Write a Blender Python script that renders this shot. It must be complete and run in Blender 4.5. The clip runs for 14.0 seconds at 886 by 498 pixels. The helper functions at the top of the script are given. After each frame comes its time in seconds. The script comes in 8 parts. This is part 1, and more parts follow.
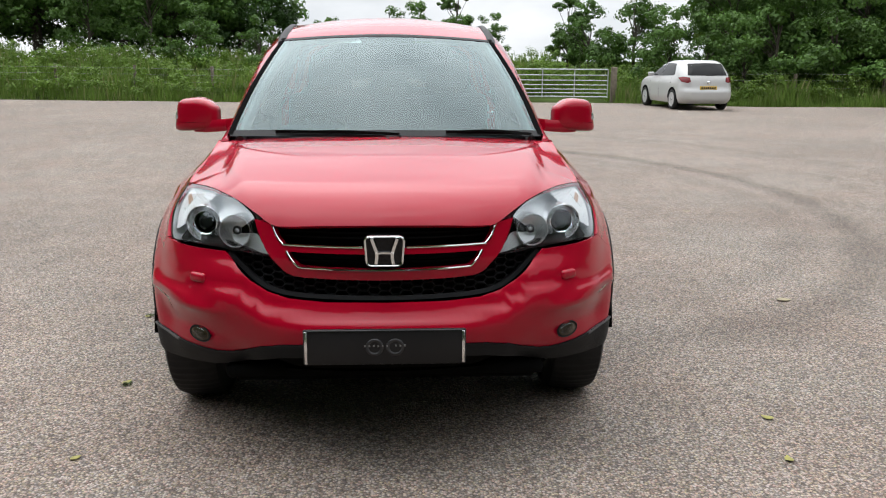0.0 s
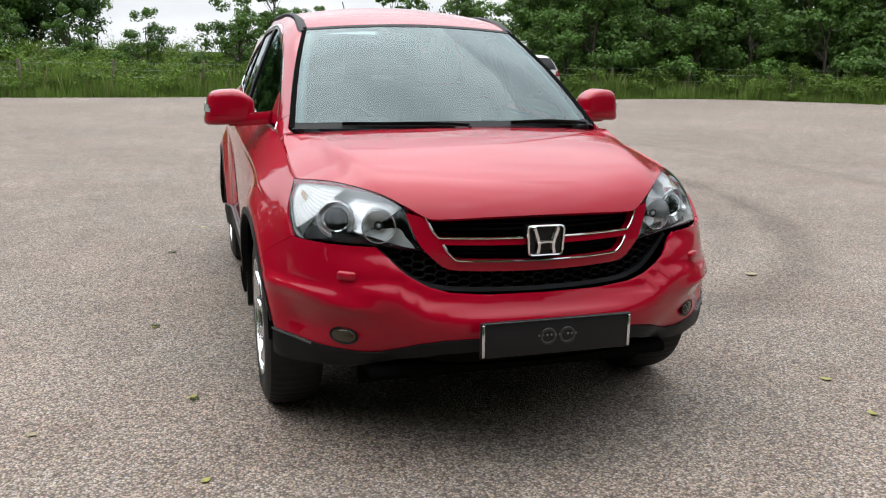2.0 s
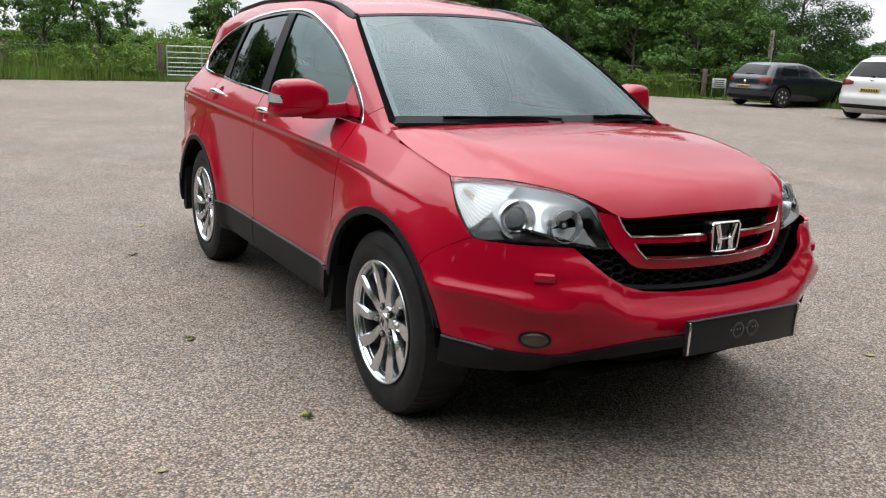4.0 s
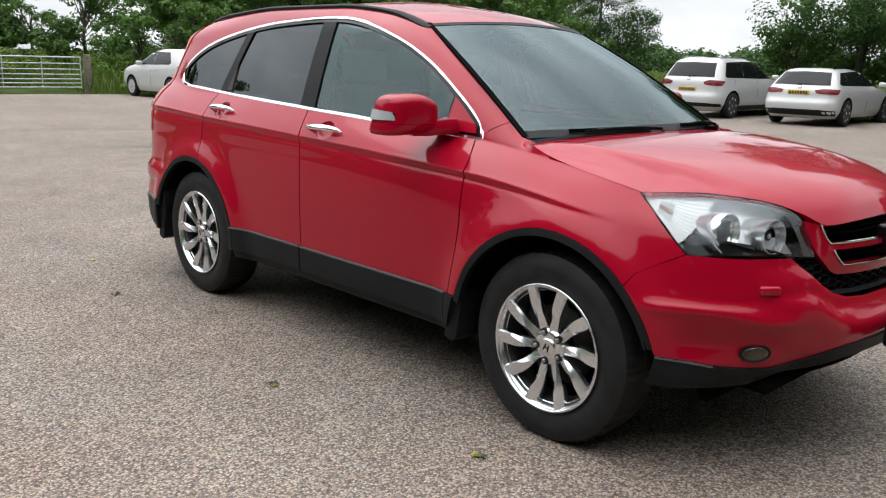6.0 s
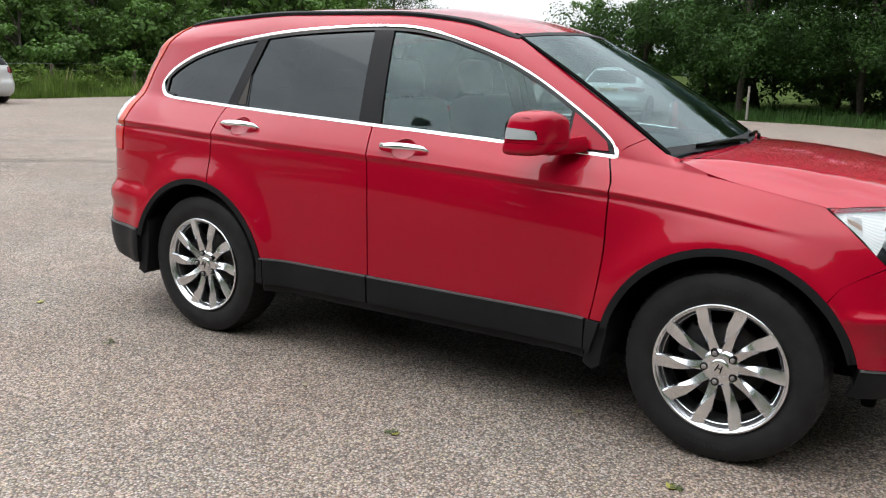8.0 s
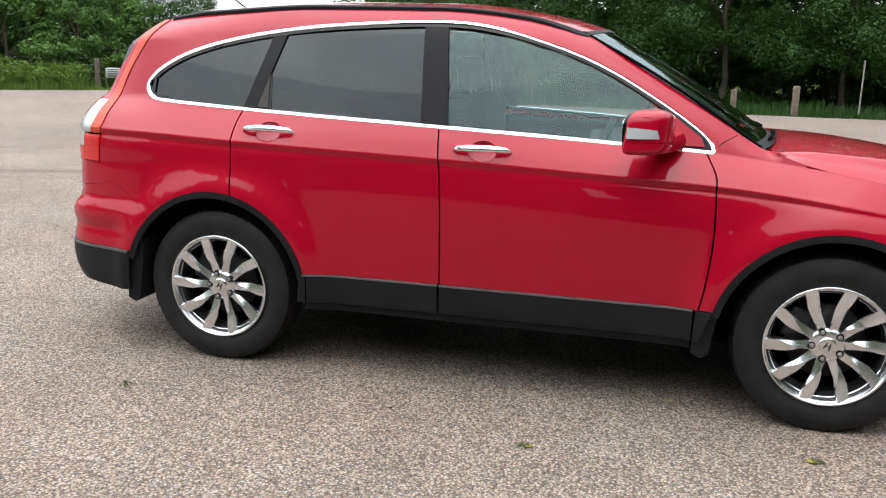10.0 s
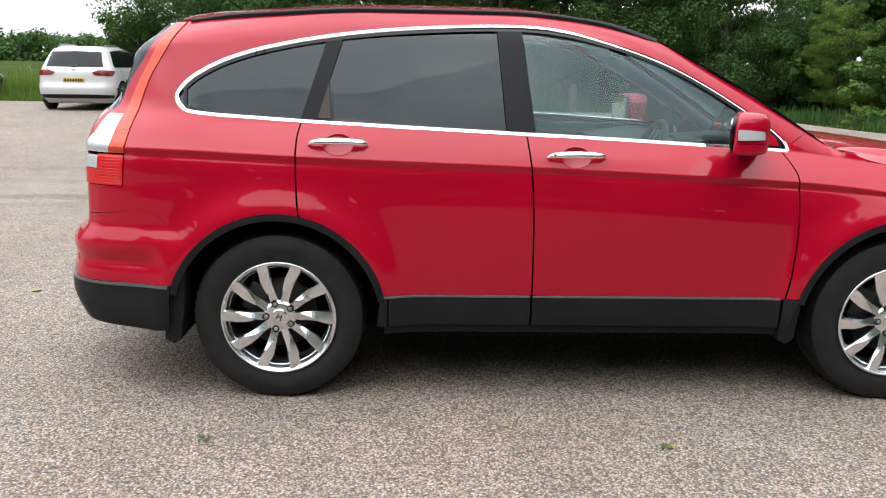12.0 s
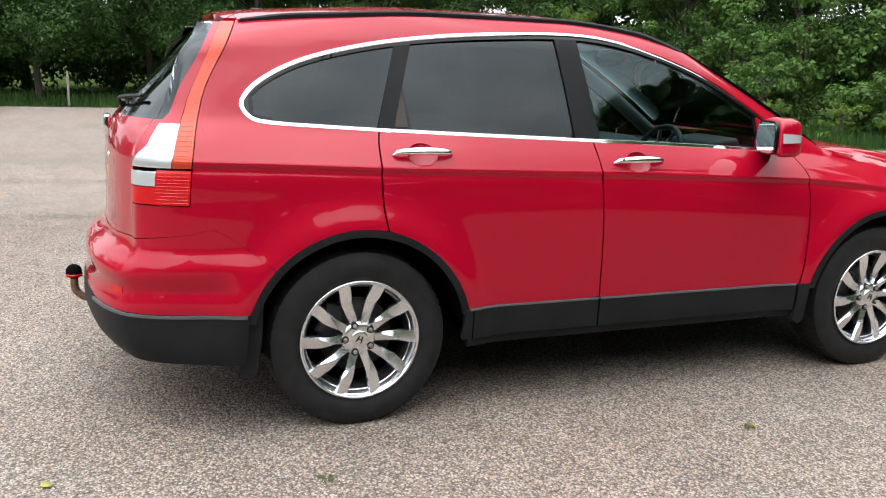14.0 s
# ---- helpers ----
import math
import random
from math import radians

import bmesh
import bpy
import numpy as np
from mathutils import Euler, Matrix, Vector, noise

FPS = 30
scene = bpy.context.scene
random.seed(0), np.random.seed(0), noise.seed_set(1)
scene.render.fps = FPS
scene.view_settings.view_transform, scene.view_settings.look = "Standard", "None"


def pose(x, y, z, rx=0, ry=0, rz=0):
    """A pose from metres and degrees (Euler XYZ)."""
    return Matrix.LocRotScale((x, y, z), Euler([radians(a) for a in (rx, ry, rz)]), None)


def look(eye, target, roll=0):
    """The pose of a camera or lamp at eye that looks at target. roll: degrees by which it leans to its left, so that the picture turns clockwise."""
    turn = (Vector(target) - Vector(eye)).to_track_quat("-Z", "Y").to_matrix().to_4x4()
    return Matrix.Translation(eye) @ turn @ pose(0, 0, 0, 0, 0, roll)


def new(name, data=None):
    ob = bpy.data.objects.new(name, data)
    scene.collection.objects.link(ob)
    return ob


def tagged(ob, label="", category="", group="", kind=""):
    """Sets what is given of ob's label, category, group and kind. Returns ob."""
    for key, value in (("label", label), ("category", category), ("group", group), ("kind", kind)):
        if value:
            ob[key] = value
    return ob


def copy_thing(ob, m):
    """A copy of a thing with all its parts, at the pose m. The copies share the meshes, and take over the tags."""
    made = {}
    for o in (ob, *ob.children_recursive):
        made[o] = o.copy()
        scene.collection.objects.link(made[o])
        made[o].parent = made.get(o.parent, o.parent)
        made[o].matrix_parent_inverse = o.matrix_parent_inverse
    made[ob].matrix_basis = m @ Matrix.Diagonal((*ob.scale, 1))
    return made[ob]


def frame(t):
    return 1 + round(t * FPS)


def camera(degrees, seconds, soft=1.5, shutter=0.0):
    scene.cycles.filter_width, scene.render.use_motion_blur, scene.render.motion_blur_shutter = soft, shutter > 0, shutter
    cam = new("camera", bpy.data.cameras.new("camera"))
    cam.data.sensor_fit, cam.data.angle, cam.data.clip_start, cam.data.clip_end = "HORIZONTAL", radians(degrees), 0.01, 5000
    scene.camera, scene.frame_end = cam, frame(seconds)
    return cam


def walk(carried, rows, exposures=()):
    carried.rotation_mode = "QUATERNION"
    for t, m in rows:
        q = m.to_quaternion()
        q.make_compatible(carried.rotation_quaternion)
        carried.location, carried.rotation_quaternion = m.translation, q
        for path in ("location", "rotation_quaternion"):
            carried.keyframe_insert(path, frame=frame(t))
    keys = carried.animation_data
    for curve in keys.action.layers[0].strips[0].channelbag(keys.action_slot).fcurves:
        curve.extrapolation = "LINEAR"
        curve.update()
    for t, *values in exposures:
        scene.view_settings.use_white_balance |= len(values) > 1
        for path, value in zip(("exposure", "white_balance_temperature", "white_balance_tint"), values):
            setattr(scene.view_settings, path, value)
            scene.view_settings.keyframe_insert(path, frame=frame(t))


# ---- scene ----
cam = camera(55.0, 14.0, soft=1.15)
PATH = [
    (0, (0.039, -2.731, 1.436), (0.149, -0.782, 1.002), 0.3),
    (0.5, (-0.215, -2.741, 1.428), (-0.038, -0.798, 0.989), -0.6),
    (1, (-0.497, -2.703, 1.419), (-0.188, -0.777, 0.978), -0.1),
    (1.5, (-0.805, -2.574, 1.414), (-0.379, -0.67, 0.973), 0.6),
    (2, (-1.122, -2.523, 1.409), (-0.572, -0.652, 0.966), 0.6),
    (2.5, (-1.43, -2.451, 1.424), (-0.772, -0.617, 0.973), -0.5),
    (3, (-1.748, -2.285, 1.395), (-0.976, -0.497, 0.942), 0.3),
    (3.2, (-1.85, -2.219, 1.4), (-1.034, -0.45, 0.944), 0.9),
    (5.3, (-2.962, -1.338, 1.389), (-1.722, 0.169, 0.954), 1.6),
    (5.5, (-3.055, -1.244, 1.395), (-1.774, 0.23, 0.965), 1.4),
    (6, (-3.221, -0.976, 1.385), (-1.875, 0.437, 0.949), 1.5),
    (6.5, (-3.42, -0.704, 1.392), (-1.994, 0.634, 0.971), 2.0),
    (7, (-3.628, -0.419, 1.407), (-2.093, 0.796, 0.997), 1.4),
    (7.5, (-3.776, -0.118, 1.389), (-2.18, 1.011, 0.969), 1.4),
    (7.7, (-3.823, 0.029, 1.402), (-2.199, 1.117, 0.978), 1.4),
    (9.8, (-4.311, 1.452, 1.438), (-2.438, 1.992, 0.991), 1.8),
    (10, (-4.317, 1.561, 1.435), (-2.432, 2.06, 0.988), 1.3),
    (10.5, (-4.347, 1.926, 1.425), (-2.434, 2.326, 1.0), 1.7),
    (11, (-4.376, 2.268, 1.396), (-2.434, 2.525, 0.993), 2.1),
    (11.5, (-4.404, 2.641, 1.424), (-2.455, 2.723, 0.985), 1.1),
    (12, (-4.342, 2.976, 1.43), (-2.391, 2.909, 0.995), 1.0),
    (12.5, (-4.29, 3.295, 1.409), (-2.344, 3.085, 0.998), 1.5),
    (13, (-4.238, 3.668, 1.421), (-2.312, 3.321, 1.008), 0.9),
    (13.5, (-4.096, 4.06, 1.436), (-2.217, 3.529, 1.002), 1.2),
    (14, (-4.0, 4.374, 1.428), (-2.17, 3.687, 1.005), 1.8),
]
walk(cam, [(t, look(eye, target, roll)) for t, eye, target, roll in PATH],
     exposures=[(0, 0.16), (3, 0.18), (6, 0.13), (9, 0.41), (12, 0.56), (14, 0.61)])

# ---- world and light ----
SUN_WAY = Vector((-0.17, 0.24, 0.955)).normalized()
world = bpy.data.worlds.new("overcast_sky")
scene.world = world
world.use_nodes = True
wn, wl = world.node_tree.nodes, world.node_tree.links
bg = wn["Background"]
sky = wn.new("ShaderNodeTexSky")
sky.sky_type, sky.sun_disc = "NISHITA", False
sky.sun_elevation, sky.sun_rotation = math.asin(SUN_WAY.z), math.atan2(SUN_WAY.x, SUN_WAY.y)
sky.air_density, sky.dust_density = 1.0, 4.0
wtc = wn.new("ShaderNodeTexCoord")
wmap = wn.new("ShaderNodeMapping")
wmap.inputs["Scale"].default_value = (1.0, 1.0, 2.6)
wl.new(wtc.outputs["Generated"], wmap.inputs["Vector"])
cloud = wn.new("ShaderNodeTexNoise")
cloud.inputs["Scale"].default_value = 2.6
cloud.inputs["Detail"].default_value = 7.0
cloud.inputs["Roughness"].default_value = 0.55
wl.new(wmap.outputs["Vector"], cloud.inputs["Vector"])
cramp = wn.new("ShaderNodeValToRGB")
cramp.color_ramp.elements[0].position, cramp.color_ramp.elements[0].color = 0.36, (8.6, 9.1, 9.6, 1)
cramp.color_ramp.elements[1].position, cramp.color_ramp.elements[1].color = 0.64, (12.9, 13.2, 13.6, 1)
wl.new(cloud.outputs["Fac"], cramp.inputs["Fac"])
# an overcast sky is about three times as bright overhead as at the horizon
wsep = wn.new("ShaderNodeSeparateXYZ")
wl.new(wtc.outputs["Generated"], wsep.inputs["Vector"])
wup = wn.new("ShaderNodeMapRange")
wup.inputs["To Min"].default_value, wup.inputs["To Max"].default_value = 1.0, 1.46
wl.new(wsep.outputs["Z"], wup.inputs["Value"])
wmul = wn.new("ShaderNodeVectorMath")
wmul.operation = "SCALE"
wl.new(cramp.outputs["Color"], wmul.inputs[0])
# the cloud is brightest round the hidden sun
wdot = wn.new("ShaderNodeVectorMath")
wdot.operation = "DOT_PRODUCT"
wl.new(wtc.outputs["Generated"], wdot.inputs[0])
wdot.inputs[1].default_value = SUN_WAY
wlobe = wn.new("ShaderNodeMapRange")
wlobe.interpolation_type = "SMOOTHSTEP"
wlobe.inputs["From Min"].default_value, wlobe.inputs["From Max"].default_value = 0.3, 1.0
wlobe.inputs["To Min"].default_value, wlobe.inputs["To Max"].default_value = 0.8, 2.2
wl.new(wdot.outputs["Value"], wlobe.inputs["Value"])
wall = wn.new("ShaderNodeMath")
wall.operation = "MULTIPLY"
wl.new(wup.outputs["Result"], wall.inputs[0])
wl.new(wlobe.outputs["Result"], wall.inputs[1])
wl.new(wall.outputs[0], wmul.inputs["Scale"])
wmix = wn.new("ShaderNodeMix")
wmix.data_type = "RGBA"
wmix.inputs["Factor"].default_value = 0.94
wl.new(sky.outputs["Color"], wmix.inputs["A"])
wl.new(wmul.outputs["Vector"], wmix.inputs["B"])
wl.new(wmix.outputs["Result"], bg.inputs["Color"])
bg.inputs["Strength"].default_value = 0.1

sun_data = bpy.data.lights.new("sun", "SUN")
sun_data.energy, sun_data.angle, sun_data.color = 0.9, radians(75), (1.0, 0.97, 0.92)
sun = new("sun", sun_data)
sun.matrix_world = look(SUN_WAY * 30, (0, 0, 0))


# ---- materials ----
def mat(name, colour, rough=0.5, metal=0.0, coat=0.0, coat_rough=0.03, coat_ior=1.5, spec=0.5, vary=0.0, scale=8.0,
        bump=0.0, bump_scale=60.0, subsurface=0.0, transmission=0.0, random_value=0.0, rough_vary=0.0):
    """A Principled material with grain at two scales, relief and an optional clear coat."""
    m = bpy.data.materials.new(name)
    m.use_nodes = True
    n, l = m.node_tree.nodes, m.node_tree.links
    p = n["Principled BSDF"]
    p.inputs["Base Color"].default_value = (*colour, 1)
    p.inputs["Roughness"].default_value = rough
    p.inputs["Metallic"].default_value = metal
    p.inputs["Coat Weight"].default_value = coat
    p.inputs["Coat Roughness"].default_value = coat_rough
    p.inputs["Coat IOR"].default_value = coat_ior
    p.inputs["Specular IOR Level"].default_value = spec
    tc = n.new("ShaderNodeTexCoord")
    if vary or random_value:
        big = n.new("ShaderNodeTexNoise")
        big.inputs["Scale"].default_value, big.inputs["Detail"].default_value = scale, 6
        l.new(tc.outputs["Object"], big.inputs["Vector"])
        hsv = n.new("ShaderNodeHueSaturation")
        hsv.inputs["Color"].default_value = (*colour, 1)
        mr = n.new("ShaderNodeMapRange")
        mr.inputs["From Min"].default_value, mr.inputs["From Max"].default_value = 0.3, 0.7
        mr.inputs["To Min"].default_value, mr.inputs["To Max"].default_value = 1 - vary, 1 + vary
        l.new(big.outputs["Fac"], mr.inputs["Value"])
        out = mr.outputs["Result"]
        if random_value:
            info = n.new("ShaderNodeNewGeometry")
            rv = n.new("ShaderNodeMapRange")
            rv.inputs["To Min"].default_value, rv.inputs["To Max"].default_value = 1 - random_value, 1 + random_value
            l.new(info.outputs["Random Per Island"], rv.inputs["Value"])
            mul = n.new("ShaderNodeMath")
            mul.operation = "MULTIPLY"
            l.new(out, mul.inputs[0])
            l.new(rv.outputs["Result"], mul.inputs[1])
            out = mul.outputs[0]
        l.new(out, hsv.inputs["Value"])
        l.new(hsv.outputs["Color"], p.inputs["Base Color"])
        if rough_vary:
            rr = n.new("ShaderNodeMapRange")
            rr.inputs["To Min"].default_value, rr.inputs["To Max"].default_value = rough - rough_vary, rough + rough_vary
            l.new(big.outputs["Fac"], rr.inputs["Value"])
            l.new(rr.outputs["Result"], p.inputs["Roughness"])
    if bump:
        fine = n.new("ShaderNodeTexNoise")
        fine.inputs["Scale"].default_value, fine.inputs["Detail"].default_value = bump_scale, 4
        l.new(tc.outputs["Object"], fine.inputs["Vector"])
        b = n.new("ShaderNodeBump")
        b.inputs["Strength"].default_value, b.inputs["Distance"].default_value = bump, 0.002
        l.new(fine.outputs["Fac"], b.inputs["Height"])
        l.new(b.outputs["Normal"], p.inputs["Normal"])
    if subsurface:
        t = n.new("ShaderNodeBsdfTranslucent")
        t.inputs["Color"].default_value = (colour[0] * 1.5, colour[1] * 1.6, colour[2] * 0.9, 1)
        mx = n.new("ShaderNodeMixShader")
        mx.inputs["Fac"].default_value = subsurface
        l.new(p.outputs["BSDF"], mx.inputs[1])
        l.new(t.outputs["BSDF"], mx.inputs[2])
        l.new(mx.outputs["Shader"], n["Material Output"].inputs["Surface"])
    return m


def glass_mat(name, tint, ior=1.52, gloss=(0.90, 0.97, 1.0)):
    """A pane: clear or tinted, with the gloss of its face by Fresnel."""
    m = bpy.data.materials.new(name)
    m.use_nodes = True
    n, l = m.node_tree.nodes, m.node_tree.links
    n.remove(n["Principled BSDF"])
    t = n.new("ShaderNodeBsdfTransparent")
    t.inputs["Color"].default_value = (*tint, 1)
    g = n.new("ShaderNodeBsdfGlossy")
    g.inputs["Roughness"].default_value = 0.015
    g.inputs["Color"].default_value = (*gloss, 1)
    f = n.new("ShaderNodeFresnel")
    f.inputs["IOR"].default_value = ior
    mx = n.new("ShaderNodeMixShader")
    l.new(f.outputs["Fac"], mx.inputs["Fac"])
    l.new(t.outputs["BSDF"], mx.inputs[1])
    l.new(g.outputs["BSDF"], mx.inputs[2])
    l.new(mx.outputs["Shader"], n["Material Output"].inputs["Surface"])
    return m


RED = mat("red_car_paint", (0.302, 0.0005, 0.0140), 0.45, 0.0, coat=1.0, coat_ior=1.36, coat_rough=0.015, spec=0.05, vary=0.04, scale=2.0)
BLACK_PLASTIC = mat("black_textured_plastic", (0.011, 0.0115, 0.0125), 0.5, bump=0.25, bump_scale=700, vary=0.2, scale=6, spec=0.12)
# pale grey that paints the sky's highlight on black plastic edges
LIT_LEDGE = mat("plastic_edge_highlight", (0.075, 0.078, 0.082), 0.4, vary=0.2, scale=9)
GLOSS_BLACK = mat("gloss_black_trim", (0.005, 0.005, 0.0055), 0.2, vary=0.1, spec=0.25)
MATT_BLACK = mat("matt_black_lining", (0.004, 0.004, 0.004), 0.9, vary=0.2, spec=0.02)
PILLAR_BLACK = mat("satin_black_pillar_film", (0.008, 0.008, 0.009), 0.48, spec=0.14, vary=0.12, bump=0.03, bump_scale=500)
CHROME = mat("chrome", (0.82, 0.83, 0.84), 0.07, 1.0, vary=0.04, scale=20)
SATIN_CHROME = mat("brushed_satin_chrome", (0.72, 0.73, 0.74), 0.22, 1.0, vary=0.06, scale=20)
ALLOY = mat("polished_alloy", (0.76, 0.78, 0.81), 0.25, 1.0, vary=0.08, scale=14, rough_vary=0.04)
PARK_RIM = mat("silver_painted_rim", (0.50, 0.50, 0.51), 0.35, 0.5, vary=0.1, scale=14)
ALLOY_DARK = mat("dark_metal", (0.035, 0.035, 0.037), 0.5, 0.4, vary=0.3, scale=18)
RUBBER = mat("tyre_rubber", (0.011, 0.011, 0.0115), 0.6, spec=0.25, vary=0.35, scale=16, bump=0.3, bump_scale=240)
LETTER_RUBBER = mat("raised_tyre_rubber", (0.0125, 0.0125, 0.013), 0.6, vary=0.2, spec=0.25)
BRAKE = mat("dull_brake_iron", (0.045, 0.042, 0.04), 0.6, 0.5, vary=0.3, scale=30)
STEEL = mat("brake_steel", (0.30, 0.29, 0.28), 0.4, 0.9, vary=0.3, scale=30)
GLASS_CLEAR = glass_mat("light_green_glass", (0.60, 0.70, 0.69), 1.58, (0.80, 0.98, 0.98))
GLASS_SCREEN = glass_mat("windscreen_glass", (0.42, 0.54, 0.55), 1.60, (0.82, 0.97, 0.99))
GLASS_TINT = glass_mat("privacy_tinted_glass", (0.025, 0.03, 0.034), 1.45)
LENS = glass_mat("clear_lamp_lens", (0.93, 0.95, 0.96), 1.45)
RED_LENS = mat("red_lamp_plastic", (0.46, 0.003, 0.006), 0.25, coat=0.15, spec=0.3)
ORANGE_LENS = mat("orange_red_lamp_plastic", (0.46, 0.040, 0.012), 0.3, coat=0.2, spec=0.3)
WHITE_LENS = mat("clear_ribbed_lamp_plastic", (0.46, 0.48, 0.49), 0.18, 0.3, coat=0.6)
AMBER = mat("amber_bulb_plastic", (0.48, 0.33, 0.24), 0.3)
REFLECTOR = mat("lamp_reflector", (0.96, 0.965, 0.97), 0.25, 0.9)
MIRROR = mat("mirror_glass", (0.86, 0.87, 0.88), 0.02, 1.0)
DIM_RED = mat("dark_red_lamp_plastic", (0.13, 0.003, 0.006), 0.2, coat=0.4, spec=0.3)
LAMP_HOUSING = mat("silver_lamp_housing", (0.86, 0.87, 0.88), 0.30, 0.35, vary=0.1)
LAMP_WHITE = mat("white_lamp_diffuser", (0.78, 0.78, 0.78), 0.3, vary=0.05)
FOG_GLASS = mat("smoky_fog_lamp_glass", (0.10, 0.078, 0.048), 0.15, 0.5, vary=0.2, scale=40)
FILLET = mat("brown_grey_fillet", (0.040, 0.034, 0.030), 0.6, spec=0.25, vary=0.1)
PLATE_BLACK = mat("black_plate_acrylic", (0.008, 0.008, 0.009), 0.3, vary=0.15, spec=0.25)
PLATE_GREY = mat("grey_plate_print", (0.016, 0.016, 0.018), 0.4)
PALE_PRINT = mat("pale_print", (0.13, 0.13, 0.13), 0.4)
YELLOW_PLATE = mat("yellow_plate", (0.46, 0.30, 0.03), 0.35)
DARK_PRINT = mat("dark_print", (0.02, 0.02, 0.02), 0.4)
SEAT_CLOTH = mat("dark_grey_seat_cloth", (0.095, 0.097, 0.102), 0.85, vary=0.25, scale=30, bump=0.3, bump_scale=300)
CABIN_GREY = mat("grey_cabin_plastic", (0.11, 0.115, 0.12), 0.6, vary=0.15, scale=9)
CABIN_LIGHT = mat("light_headlining", (0.42, 0.43, 0.43), 0.85, vary=0.06)
DASH = mat("dark_dashboard_plastic", (0.075, 0.078, 0.082), 0.55, bump=0.2, bump_scale=400, vary=0.15)
WHITE_PAINT = mat("white_car_paint", (0.44, 0.44, 0.435), 0.3, coat=1.0, vary=0.03, scale=2)
DARK_PAINT = mat("dark_blue_grey_car_paint", (0.010, 0.013, 0.019), 0.25, 0.2, coat=0.6, vary=0.1, scale=2)
DARK_GLASS = mat("dark_car_glass", (0.006, 0.007, 0.0075), 0.04, spec=0.17)
PAINTED_RUST = mat("rusty_tow_bar_steel", (0.17, 0.10, 0.06), 0.65, 0.4, vary=0.4, scale=40, bump=0.4, bump_scale=200)
GALV = mat("galvanised_steel", (0.44, 0.46, 0.46), 0.45, 0.7, vary=0.15, scale=12)
POST_WOOD = mat("weathered_post_timber", (0.120, 0.098, 0.072), 0.85, vary=0.35, scale=14, bump=0.5, bump_scale=90)
PALE_WOOD = mat("pale_post_timber", (0.23, 0.21, 0.18), 0.85, vary=0.2, scale=14, bump=0.5, bump_scale=90)
WIRE = mat("fence_wire", (0.25, 0.25, 0.25), 0.5, 0.8)
SIGN_WHITE = mat("white_sign_board", (0.4875, 0.494, 0.4875), 0.5, vary=0.05)
BARK = mat("tree_bark", (0.051, 0.0408, 0.03), 0.9, vary=0.4, scale=9, bump=0.6, bump_scale=45)
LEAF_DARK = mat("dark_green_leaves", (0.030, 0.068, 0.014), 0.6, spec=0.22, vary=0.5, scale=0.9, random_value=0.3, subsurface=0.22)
LEAF_MID = mat("mid_green_leaves", (0.060, 0.118, 0.024), 0.6, spec=0.22, vary=0.45, scale=0.9, random_value=0.3, subsurface=0.25)
LEAF_LIGHT = mat("yellow_green_leaves", (0.092, 0.150, 0.026), 0.6, spec=0.2, vary=0.4, scale=0.9, random_value=0.3, subsurface=0.28)
GRASS = mat("tall_grass", (0.105, 0.162, 0.036), 0.65, spec=0.2, vary=0.4, scale=0.35, random_value=0.4, subsurface=0.35)
GRASS_DRY = mat("seeding_grass", (0.162, 0.168, 0.072), 0.7, vary=0.3, scale=0.4, random_value=0.35, subsurface=0.3)
FLOWER = mat("white_umbels", (0.372, 0.384, 0.33), 0.7, random_value=0.2)
FALLEN = mat("fallen_leaf_yellow_green", (0.27, 0.25, 0.06), 0.6, vary=0.3, scale=40, subsurface=0.2)
FALLEN_DRY = mat("dry_fallen_leaf", (0.238, 0.203, 0.119), 0.7, vary=0.3, scale=40)
MOSS = mat("moss_tuft", (0.055, 0.075, 0.02), 0.8, random_value=0.4)
EARTH = mat("verge_soil_and_turf", (0.0375, 0.0525, 0.0175), 1.0, spec=0.0, vary=0.4, scale=0.6, bump=0.8, bump_scale=12)


